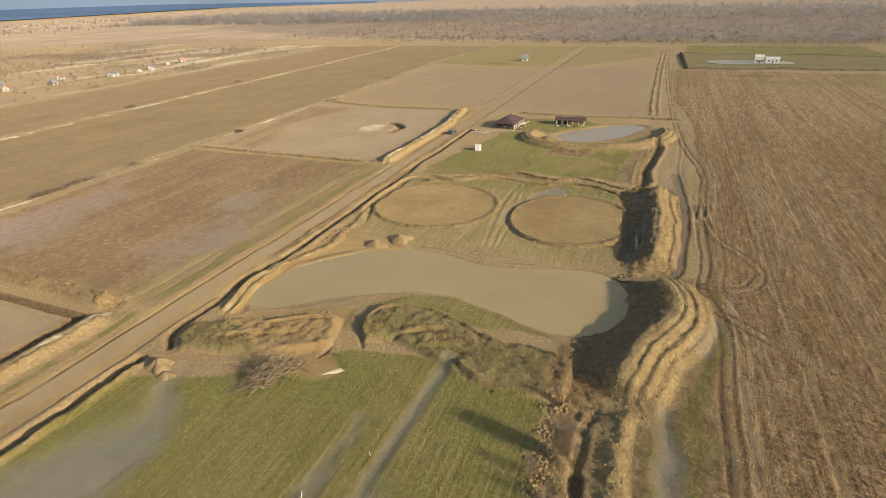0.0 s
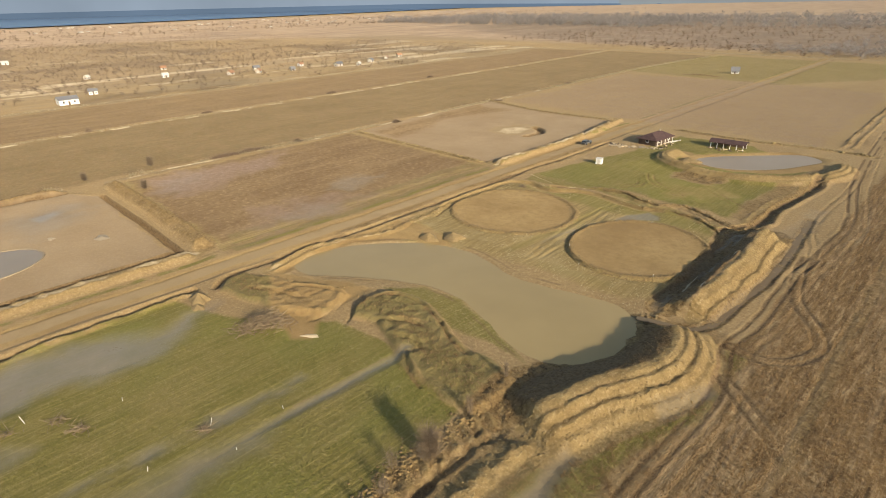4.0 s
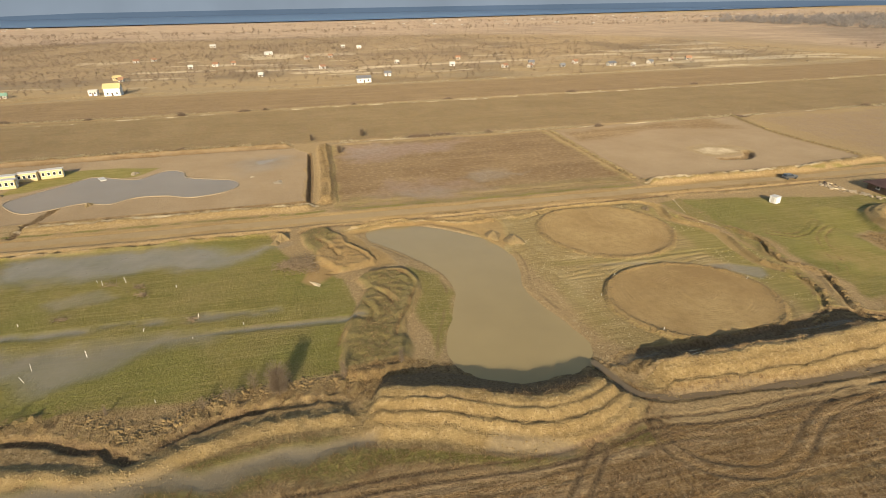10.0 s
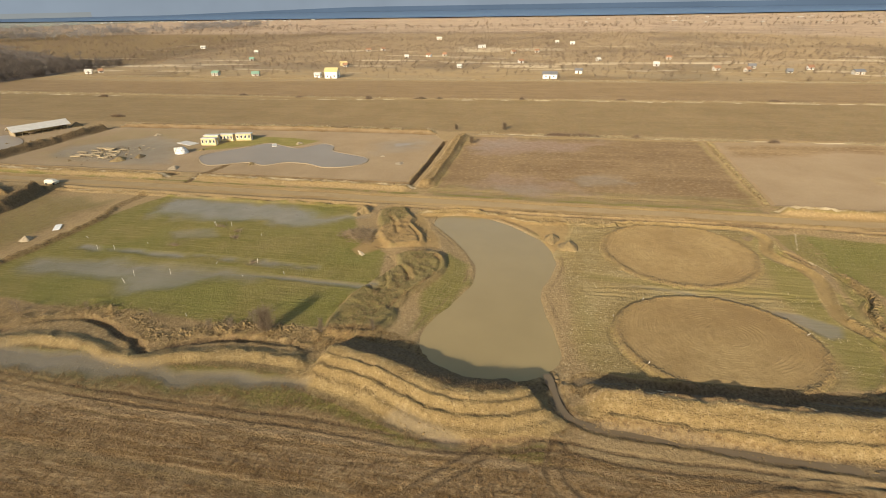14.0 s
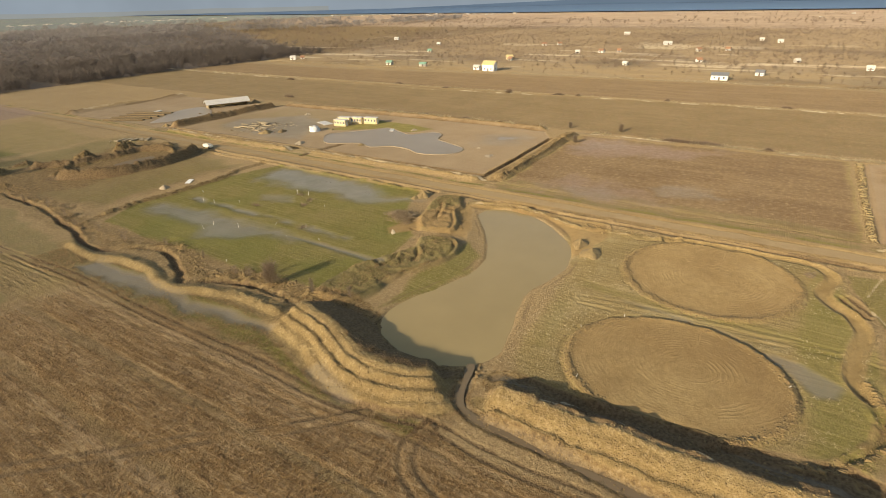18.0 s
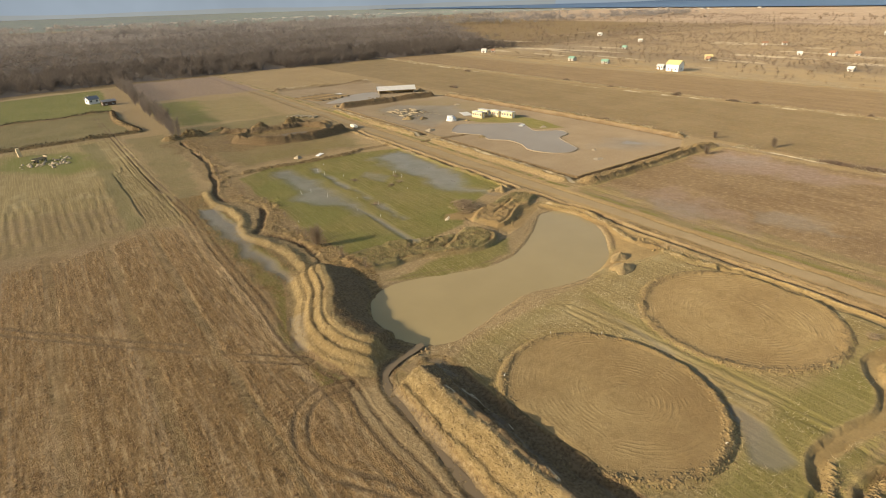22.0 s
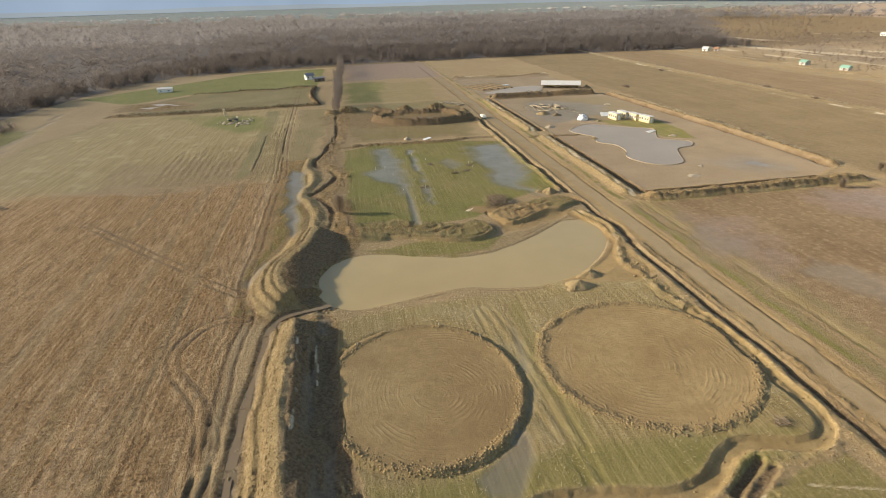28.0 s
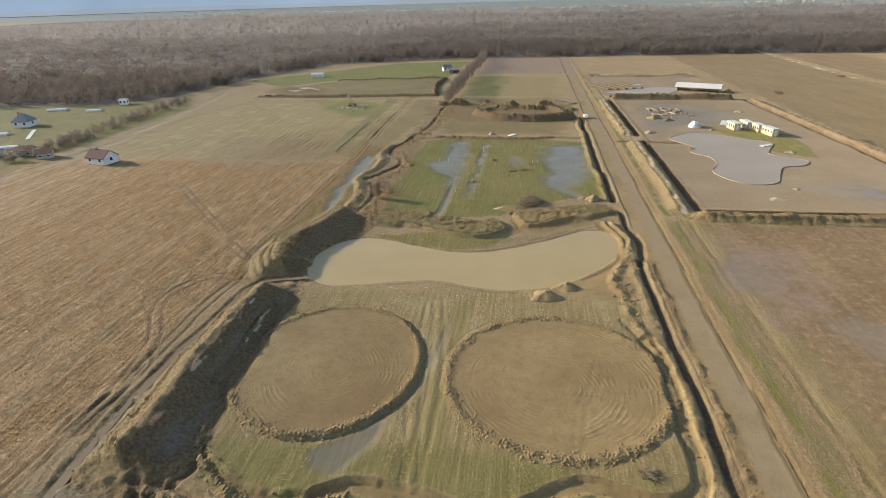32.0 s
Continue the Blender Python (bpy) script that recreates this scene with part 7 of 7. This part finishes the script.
def window(parent, x, y, z, w, h, along_x=True, out=1):
    """A window on a wall: frame, pane and sill."""
    def at(a, b):
        return boxed(a, b)
    t = 0.06 * out
    lo, hi = min(0, t), max(0, t)
    if along_x:
        fr = part("window", at((x - w / 2, y + lo, z), (x + w / 2, y + hi, z + h)), "white", parent)
        part("pane", at((x - w / 2 + 0.1, y + lo * 1.3, z + 0.1), (x + w / 2 - 0.1, y + hi * 1.3, z + h - 0.1)), "glass", fr)
        part("sill", at((x - w / 2 - 0.1, y + lo * 3, z - 0.08), (x + w / 2 + 0.1, y + hi * 3, z)), "white", fr)
    else:
        fr = part("window", at((x + lo, y - w / 2, z), (x + hi, y + w / 2, z + h)), "white", parent)
        part("pane", at((x + lo * 1.3, y - w / 2 + 0.1, z + 0.1), (x + hi * 1.3, y + w / 2 - 0.1, z + h - 0.1)), "glass", fr)
        part("sill", at((x + lo * 3, y - w / 2 - 0.1, z - 0.08), (x + hi * 3, y + w / 2 + 0.1, z)), "white", fr)


def house(x, y, w, d, h, rise, turn, wall, roof, label, hip=0.0, group="", name="house", chimney=True, over=0.4):
    top = empty(name, pose(x, y, float(height(x, y)) if abs(x) < 300 else 0.0, 0, 0, turn), label, "house", group)
    part("wall", walls(w, d, h, 0.0 if hip else rise), wall, top)
    rf = part("roof", gable(bmesh.new(), w, d, h + 0.02, rise, over, 0.18, hip), roof, top)
    if chimney:
        part("chimney", boxed((w * 0.2, -0.35, h + rise * 0.5), (w * 0.2 + 0.6, 0.25, h + rise + 0.7), 0.03), "stone", rf)
    sill, tall = (1.0, 1.3) if h > 2.35 else (0.7, 0.75)
    for s in (-1, 1):
        for k in (-0.28, 0.28):
            window(top, w * k, s * d / 2, sill, 1.2, tall, True, s)
        window(top, s * w / 2, 0, sill, 1.2, tall, False, s)
    dr = part("door", boxed((-0.5, -d / 2 - 0.07, 0), (0.5, -d / 2, min(2.05, h - 0.2))), "darkwood", top)
    part("handle", boxed((0.34, -d / 2 - 0.13, 0.98), (0.42, -d / 2 - 0.07, 1.08)), "steel", dr)
    return top


# house with the red roof and its yard
red = house(-57.0, 216.0, 11.4, 6.9, 2.4, 1.6, 86, "darkwood", "redroof", "low house with a dark red hipped roof", 3.6, over=0.9)
for k in range(5):
    part("veranda_post", rod(bmesh.new(), (-5.6 + 2.8 * k, -4.1, 0), (-5.6 + 2.8 * k, -4.1, 2.1), 0.11), "white", red)
for k in range(3):
    bm = block(bmesh.new(), (-3.5, -0.12, 0.0), (3.5, 0.12, 0.25), None, 0.02)
    ob = part("timber_beam", bm, "paleroof")
    ob.matrix_world = pose(-53.4 + 0.9 * k, 219 + 1.5 * k, float(height(-53.4, 219)) + 0.02, 0, 0, 72 + 4 * k)
    tagged(ob, "long pale squared timber lying by a house", "beam", "timbers by the house")

cabin = empty("site_cabin", pose(-57.6, 176.6, float(height(-57.6, 176.6)), 0, 0, 14), "small white portable cabin on the grass", "cabin")
part("wall", boxed((-1.0, -0.95, 0.08), (1.0, 0.95, 1.85), 0.04), "white", cabin)
part("roof", boxed((-1.12, -1.07, 1.85), (1.12, 1.07, 1.97), 0.04), "paleroof", cabin)
dr = part("door", boxed((-0.4, -1.0, 0.15), (0.4, -0.95, 1.7)), "paleroof", cabin)
part("handle", boxed((0.24, -1.05, 1.0), (0.32, -1.0, 1.15)), "steel", dr)
for s in (-1, 1):
    part("skid", boxed((-1.05, s * 0.7 - 0.1, -0.1), (1.05, s * 0.7 + 0.1, 0.08)), "darkwood", cabin)


def vehicle(name, x, y, turn, length, tall, paint_mat, label, category, van=False):
    """A parked car or van: body, cabin, glass, lamps and wheels."""
    top = empty(name, pose(x, y, float(height(x, y)), 0, 0, turn), label, category)
    w, l = 0.88, length / 2
    part("body", boxed((-l, -w, 0.32), (l, w, 1.0 if not van else 1.15), 0.12), paint_mat, top)
    bm = bmesh.new()
    a, b = (-l * 0.92, l * 0.35) if not van else (-l * 0.97, l * 0.72)
    z0, z1 = (1.0, tall) if not van else (1.15, tall)
    low = [(a, -w), (b, -w), (b, w), (a, w)]
    high = [(a + 0.25, -w * 0.82), (b - 0.55, -w * 0.82), (b - 0.55, w * 0.82), (a + 0.25, w * 0.82)]
    v = [bm.verts.new((p[0], p[1], z0 - 0.03)) for p in low] + [bm.verts.new((p[0], p[1], z1)) for p in high]
    bm.faces.new(v[4:])
    for k in range(4):
        bm.faces.new((v[k], v[(k + 1) % 4], v[4 + (k + 1) % 4], v[4 + k]))
    part("cabin", bm, "glass" if not van else paint_mat, top)
    part("roof", boxed((a + 0.22, -w * 0.84, z1 - 0.02), (b - 0.5, w * 0.84, z1 + 0.06), 0.03), paint_mat, top)
    for s in (-1, 1):
        part("headlight", boxed((l - 0.05, s * 0.6 - 0.18, 0.68), (l + 0.02, s * 0.6 + 0.18, 0.86)), "white", top)
        for k in (-0.62, 0.62):
            wh = part("wheel", rod(bmesh.new(), (l * k, s * w - 0.12, 0.33), (l * k, s * w + 0.06, 0.33), 0.33, sides=16), "tyre", top)
            part("rim", rod(bmesh.new(), (l * k, s * (w + 0.065) - 0.01, 0.33), (l * k, s * (w + 0.065) + 0.01, 0.33), 0.19, sides=12), "steel", wh)
    return top


vehicle("car", -75.0, 197.3, 88, 4.5, 1.5, "carpaint", "dark grey car parked on the dirt road", "car")
vehicle("car", -73.6, -63.0, 95, 4.1, 1.5, "cream_paint", "cream-white car parked on the edge of the dirt road", "car", True)

# open shelter by the north pond
sh = empty("open_shelter", pose(-33.6, 225.0, float(height(-33.6, 225)), 0, 0, 4), "open timber shelter with a dark roof and pale posts", "shelter")
part("roof", gable(bmesh.new(), 11.5, 5.0, 2.0, 0.8, 0.4, 0.15), "redroof", sh)
for k in range(6):
    for s in (-1, 1):
        part("post", boxed((-5.4 + 2.16 * k - 0.1, s * 2.3 - 0.1, -0.2), (-5.4 + 2.16 * k + 0.1, s * 2.3 + 0.1, 2.0)), "white", sh)
for s in (-1, 1):
    part("beam", boxed((-5.6, s * 2.3 - 0.08, 1.82), (5.6, s * 2.3 + 0.08, 2.0)), "timber", sh)
part("low_wall", boxed((-5.4, 2.15, 0), (5.4, 2.45, 1.2)), "darkwood", sh)


# oddments round the red-roofed house and the shelter
p = np.vstack([along(np.array([(-52.5, 206), (-52, 214), (-53, 222)]), 60, 1.2), along(np.array([(-69, 204), (-62, 203)]), 50, 1.0), along(np.array([(-39, 221), (-28, 222)]), 40, 1.0)])
scatter("yard_litter", [q * np.array([1.6, 0.7, 0.6]) for q in LUMPS], LUMP_F, p[::2], sizes(len(p[::2]), 0.25, 0.9), "sand", "pale blocks and boards lying round the house", "litter")
scatter("yard_litter", LUMPS, LUMP_F, p[1::2], sizes(len(p[1::2]), 0.25, 0.9), "darkwood", "dark scrap and logs lying round the house", "litter")

# western parcel: cabins, dome, timber yard
def module(x, y, l, turn, label):
    top = empty("modular_cabin", pose(x, y, 0.05, 0, 0, turn), label, "cabin", "cream modular cabins by the garden pond")
    part("wall", boxed((-l / 2, -1.25, 0), (l / 2, 1.25, 2.7), 0.03), "cream", top)
    part("roof", boxed((-l / 2 - 0.15, -1.4, 2.7), (l / 2 + 0.15, 1.4, 2.88), 0.03), "paleroof", top)
    for k in range(4):
        window(top, -l / 2 + l * (k + 0.5) / 4, -1.25, 1.0, 0.9, 1.2, True, -1)
    part("door", boxed((l / 2, -0.45, 0.05), (l / 2 + 0.06, 0.45, 2.1)), "white", top)
    for s in (-1, 1):
        part("footing", boxed((s * l * 0.4 - 0.3, -1.1, -0.3), (s * l * 0.4 + 0.3, 1.1, 0.0)), "stone", top)
    return top


for x, y, l, t in ((-129.6, -42.6, 6.2, 98), (-135.0, -44.8, 6.2, 98), (-137.4, -39.4, 5.6, 100), (-139.6, -33.0, 6.4, 104)):
    module(x, y, l, t, "cream modular cabin with a flat pale roof on grass")
patio = part("patio_slab", boxed((-4.5, -2.2, 0), (4.5, 2.2, 0.2), 0.03), "paleroof")
patio.matrix_world = pose(-130.5, -53.5, 0.02, 0, 0, 68)
tagged(patio, "pale paved slab beside the cream cabins", "slab")
deck = part("deck", boxed((-2.2, -0.9, 0), (2.2, 0.9, 0.3), 0.03), "paleroof")
deck.matrix_world = pose(-132.0, -15.5, 0.05, 0, 0, 30)
tagged(deck, "pale low deck at the edge of the garden pond", "deck")
dome = empty("dome_tent", pose(-115.7, -45.8, 0.05), "white geodesic dome tent on bare ground", "tent")
bm = bmesh.new()
bmesh.ops.create_icosphere(bm, subdivisions=2, radius=2.5)
bmesh.ops.bisect_plane(bm, geom=bm.verts[:] + bm.edges[:] + bm.faces[:], plane_co=(0, 0, -0.2), plane_no=(0, 0, -1), clear_outer=True)
struts = bmesh.new()
for e in bm.edges:
    rod(struts, e.verts[0].co * 1.01, e.verts[1].co * 1.01, 0.05, sides=4)
part("cover", bm, "white", dome)
part("struts", struts, "steel", dome)
part("doorway", boxed((-0.6, -2.75, 0), (0.6, -1.9, 2.0), 0.04), "paleroof", dome)

rim = bmesh.new()
outer, inner = grown(POOL, 0.25), grown(POOL, -0.08)
ring_v = [[rim.verts.new((p[0], p[1], z)) for p in line] for line, z in ((outer, -0.05), (outer, 0.24), (inner, 0.24), (inner, 0.0))]
n = len(POOL)
for a in range(n):
    for k in range(3):
        rim.faces.new((ring_v[k][a], ring_v[k][(a + 1) % n], ring_v[k + 1][(a + 1) % n], ring_v[k + 1][a]))
tagged(part("pond_edging", rim, "stone"), "low pale edging round the curved garden pond", "edging")


def timber_stack(x, y, turn, rows, length, label):
    """Sawn boards piled on bearers."""
    top = empty("timber_stack", pose(x, y, 0.05, 0, 0, turn), label, "timber", "timber stacks in the yard")
    for s in (-0.35, 0.35):
        part("bearer", boxed((length * s - 0.08, -0.7, 0), (length * s + 0.08, 0.7, 0.12)), "darkwood", top)
    for r in range(rows):
        for k in range(4):
            part("board", boxed((-length / 2, -0.66 + 0.34 * k, 0.12 + 0.16 * r), (length / 2, -0.36 + 0.34 * k, 0.26 + 0.16 * r)), "timber", top)
    return top


stack = timber_stack(-107, -80, 100, 3, 4.5, "low stack of sawn pale boards on bare ground")
for k in range(15):
    a, b = k % 5, k // 5
    copy_thing(stack, pose(-105 - 3.0 * a + rng.normal(0, 0.9), -84 + 6.0 * b + rng.normal(0, 1.2), 0.05, 0, 0, 95 + rng.normal(0, 25)) @ Matrix.Diagonal((0.9, 0.8, rng.uniform(0.5, 0.9), 1)))
for k in range(5):
    copy_thing(stack, pose(-64 - 1.6 * k, -108 + 2.3 * k, 0.05, 0, 0, 30 + rng.normal(0, 12)))

p = np.stack([rng.normal(-112, 5.5, 420), rng.normal(-76, 6.0, 420)], -1)
scatter("yard_debris", [q * np.array([2.0, 0.7, 0.6]) for q in LUMPS], LUMP_F, p[:240], sizes(240, 0.2, 0.65), "timber", "pale offcuts and broken boards strewn over the yard", "debris")
scatter("yard_debris", LUMPS, LUMP_F, p[240:], sizes(180, 0.2, 0.7), "darkclod", "dark lumps and scrap strewn over the yard", "debris")
# long shed and the trench beds of the southern parcel
shed = empty("long_shed", pose(-142.0, -138.0, 0.05, 0, 0, 156), "long low shed with a pale sheet roof on posts", "shed")
part("roof", gable(bmesh.new(), 22.0, 6.5, 2.4, 1.6, 0.9, 0.14), "paleroof", shed)
part("back_wall", boxed((-10.8, 2.9, 0), (10.8, 3.1, 2.35)), "cream", shed)
for k in range(9):
    part("post", boxed((-10.6 + 2.62 * k, -3.1, -0.2), (-10.6 + 2.62 * k + 0.22, -2.88, 2.35)), "timber", shed)
for s in (-1, 1):
    part("end_wall", boxed((s * 10.7 - 0.1, -2.8, 0), (s * 10.7 + 0.1, 2.8, 2.4)), "timber", shed)
heap("spoil_heap", -155.5, -131.0, 3.2, 2.4, 2.2, "darkclod", "dark heap of spoil at the end of the shed")
for k in range(5):
    b = part("raised_bed", boxed((-1.0, -11, 0), (1.0, 11, 0.7), 0.25), "darkclod")
    b.matrix_world = pose(-90.5 - 4.6 * k, -152 - 1.0 * k, 0.0, 0, 0, 24)
    tagged(b, "long ridged bed of dark turned soil", "bed", "ridged beds")
sl = part("pale_sheet", boxed((-3, -1.2, 0), (3, 1.2, 0.35), 0.05), "paleroof")
sl.matrix_world = pose(-112, -158, 0.05, 0, 0, 20)
tagged(sl, "pale sheet lying over a stack of boards", "sheet")
sl = part("white_sheet", boxed((-1.6, -0.8, 0), (1.6, 0.8, 0.25), 0.06), "white")
sl.matrix_world = pose(-41.4, -29.2, float(height(-41.4, -29.2)), 0, 6, 30)
tagged(sl, "white plastic sheet lying crumpled by a ditch", "sheet")

# houses to the south and east
house(12.6, -236, 6.0, 4.8, 2.7, 1.5, 20, "white", "greyroof", "small white house with a grey roof beside green grass")
house(5.5, -223, 7.0, 3.6, 2.2, 0.8, 12, "darkwood", "greyroof", "low grey outbuilding beside a house", chimney=False)
house(104.5, 17.2, 8.4, 6.2, 2.4, 2.3, -12, "white", "brownroof", "white cottage with a steep brown roof in a field")
house(104, -206, 8.5, 3.6, 2.2, 0.7, 4, "white", "paleroof", "long low white building at the edge of the wood", chimney=False)
house(191, -41, 7.2, 7.2, 2.8, 3.2, 10, "white", "greyroof", "square cottage with a dark grey hipped roof", 3.4)
house(143, 9.5, 5.5, 4, 2.2, 1.2, 20, "plaster", "rustroof", "old low farm shed with a brown roof")
house(155, 12, 5.5, 4, 2.2, 1.0, -5, "plaster", "greyroof", "old grey shed beside a garden", chimney=False)
house(132, 12.5, 5, 3.6, 2.2, 1.2, 30, "plaster", "rustroof", "small weathered shed beside a lane", chimney=False)
house(180, -97, 4, 3, 2.4, 0.8, 10, "white", "paleroof", "small white hut at the wood's edge", chimney=False)
for x, y, l in ((207, -79, 10), (183, -77, 8), (186, -22, 7), (160, 0, 7)):
    g = part("garden_tunnel", bmesh.new(), "paleroof")
    bm = bmesh.new()
    prof = [(1.6 * math.cos(a * math.pi / 8), 1.1 * math.sin(a * math.pi / 8)) for a in range(9)]
    va, vb = [[bm.verts.new((s * l / 2, py, pz)) for py, pz in prof] for s in (-1, 1)]
    for k in range(8):
        bm.faces.new((va[k], va[k + 1], vb[k + 1], vb[k]))
    bm.faces.new(va), bm.faces.new(vb[::-1])
    bm.to_mesh(g.data)
    bm.free()
    g.matrix_world = pose(x, y, 0.05, 0, 0, 15)
    tagged(g, "low pale polytunnel in a green garden", "tunnel", "garden tunnels")
pth = part("garden_path", boxed((-11, -0.8, 0), (11, 0.8, 0.12), 0.02), "paleroof")
pth.matrix_world = pose(172.5, -24, 0.06, 0, 0, -54)
tagged(pth, "straight pale paved garden path", "path")
slab = part("concrete_post", boxed((-0.55, -0.4, -0.2), (0.55, 0.4, 3.4), 0.05), "sand")
slab.matrix_world = pose(49.7, -106, 0.05, 0, 4, 20)
tagged(slab, "pale upright concrete block among rubble", "post")
wag = empty("old_trailer", pose(43.6, -91.5, 0.05, 0, 0, 35), "derelict farm trailer with a flat bed among rubble", "trailer")
part("bed", boxed((-2.4, -1.0, 0.9), (2.4, 1.0, 1.15), 0.03), "timber", wag)
part("headboard", boxed((-2.4, -1.0, 1.15), (-2.25, 1.0, 2.0), 0.02), "timber", wag)
for s in (-1, 1):
    part("side_board", boxed((-2.2, s * 0.98 - 0.05, 1.15), (2.4, s * 0.98 + 0.05, 1.5)), "timber", wag)
    for k in (-1.5, 1.5):
        wh = part("wheel", rod(bmesh.new(), (k, s * 0.95 - 0.12, 0.48), (k, s * 0.95 + 0.12, 0.48), 0.5, sides=14), "tyre", wag)
        part("rim", rod(bmesh.new(), (k, s * 1.075 - 0.01, 0.48), (k, s * 1.075 + 0.01, 0.48), 0.26, sides=10), "steel", wh)
part("drawbar", rod(bmesh.new(), (2.4, 0, 0.7), (4.2, 0, 0.5), 0.07), "steel", wag)

# houses to the north
house(-105, 441, 4.6, 3.6, 2.2, 2.2, 15, "white", "greyroof", "small white cottage with a steep dark roof", over=0.6)
house(59, 447, 5, 4, 4.2, 1.2, 0, "white", "paleroof", "narrow white house beside a basin")
house(67, 446, 8, 4, 3.2, 0.8, 0, "white", "paleroof", "long white house beside a basin", chimney=False)

# settlement along the western plots
house(-343, -76, 9.5, 8, 5.0, 2.4, 95, "white", "yellowroof", "tall white house with a pale yellow roof", over=0.5)
house(-346, -89, 5, 4, 2.6, 1.0, 90, "white", "paleroof", "small white annexe beside the yellow-roofed house", chimney=False)
house(-353, 88.5, 10, 7, 3.0, 1.6, 92, "white", "greyroof", "white bungalow with a dark grey roof")
WEST = "houses of the western settlement"
for k, (x, y, w, d, h, wall, roof, label) in enumerate((
        (-385, 110, 8, 6, 3.0, "white", "greyroof", "small white house among brown scrub"), (-350, -180, 9, 7, 3.0, "white", "greenroof", "house with a pale green roof"),
        (-351, -145, 9, 6, 2.6, "plaster", "greenroof", "low house with a faded green roof"), (-355, -306, 8, 6, 3.0, "white", "paleroof", "white house at the field's edge"),
        (-362, -300, 6, 5, 2.6, "plaster", "rustroof", "small house with a brown roof"), (-415, 11, 6, 5, 2.6, "white", "paleroof", "small white hut among scrub"),
        (-440, 175, 7, 5, 2.8, "white", "paleroof", "white hut among garden plots"), (-390, 305, 12, 7, 3.0, "white", "greyroof", "white farm building at the plot's edge"),
        (-380, 320, 6, 4, 2.4, "white", "paleroof", "small white shed at the plot's edge"), (-430, -100, 9, 7, 3.2, "cream", "yellowroof", "cream house with a yellow roof"),
        (-420, -94, 6, 5, 2.6, "plaster", "rustroof", "small house with a brown roof"), (-800, -87, 12, 8, 4.0, "white", "paleroof", "far white house among scrub"),
        (-630, -377, 9, 7, 3.2, "white", "paleroof", "far white house among scrub"), (-590, -130, 9, 7, 3.0, "white", "rustroof", "far white house with a brown roof"),
        (-600, -115, 7, 6, 3.0, "white", "rustroof", "far white house with a brown roof"), (-520, -40, 8, 6, 3.0, "white", "rustroof", "far white house with a brown roof"),
        (-530, -25, 6, 5, 2.6, "plaster", "rustroof", "small far house with a brown roof"), (-505, -60, 6, 5, 2.6, "white", "paleroof", "small far white hut"),
        (-640, 0, 14, 7, 3.0, "white", "paleroof", "long far white building"), (-560, 45, 7, 6, 3.0, "white", "rustroof", "far white house with a brown roof"),
        (-575, 70, 7, 6, 3.0, "plaster", "rustroof", "far house with a brown roof"), (-700, 110, 9, 7, 3.0, "white", "paleroof", "far white house among scrub"),
        (-720, 90, 7, 6, 3.0, "white", "paleroof", "far white house among scrub"), (-410, 215, 8, 6, 2.8, "plaster", "rustroof", "brown-roofed house among garden plots"),
        (-402, 235, 7, 6, 2.8, "plaster", "rustroof", "brown-roofed house among garden plots"), (-425, 245, 8, 6, 3.0, "white", "greyroof", "white house among garden plots"),
        (-395, 262, 6, 5, 2.4, "darkwood", "greyroof", "dark shed among garden plots"), (-420, 285, 7, 5, 2.6, "white", "rustroof", "white hut with a brown roof"),
        (-395, 345, 9, 6, 2.6, "plaster", "greyroof", "low farm shed beside a pale track"), (-405, 372, 7, 5, 2.6, "darkwood", "rustroof", "dark shed beside a pale track"),
        (-412, 395, 8, 5, 2.6, "plaster", "rustroof", "brown shed beside a pale track"), (-470, -215, 7, 5, 2.8, "white", "greenroof", "small house with a green roof"),
        (-560, -260, 7, 5, 2.8, "white", "paleroof", "small far white hut"), (-460, 60, 7, 6, 2.8, "white", "rustroof", "white house among scrub"),
        (-480, 130, 6, 5, 2.6, "white", "paleroof", "small white hut among scrub"), (-500, 195, 7, 6, 2.8, "white", "rustroof", "white house among scrub"))):
    house(x, y, w * 0.62, d * 0.62, h * 0.75, 1.4, 80 + 13 * (k % 5), wall if k % 3 == 0 else "plaster", roof, label, group=WEST, chimney=k % 2 == 0)
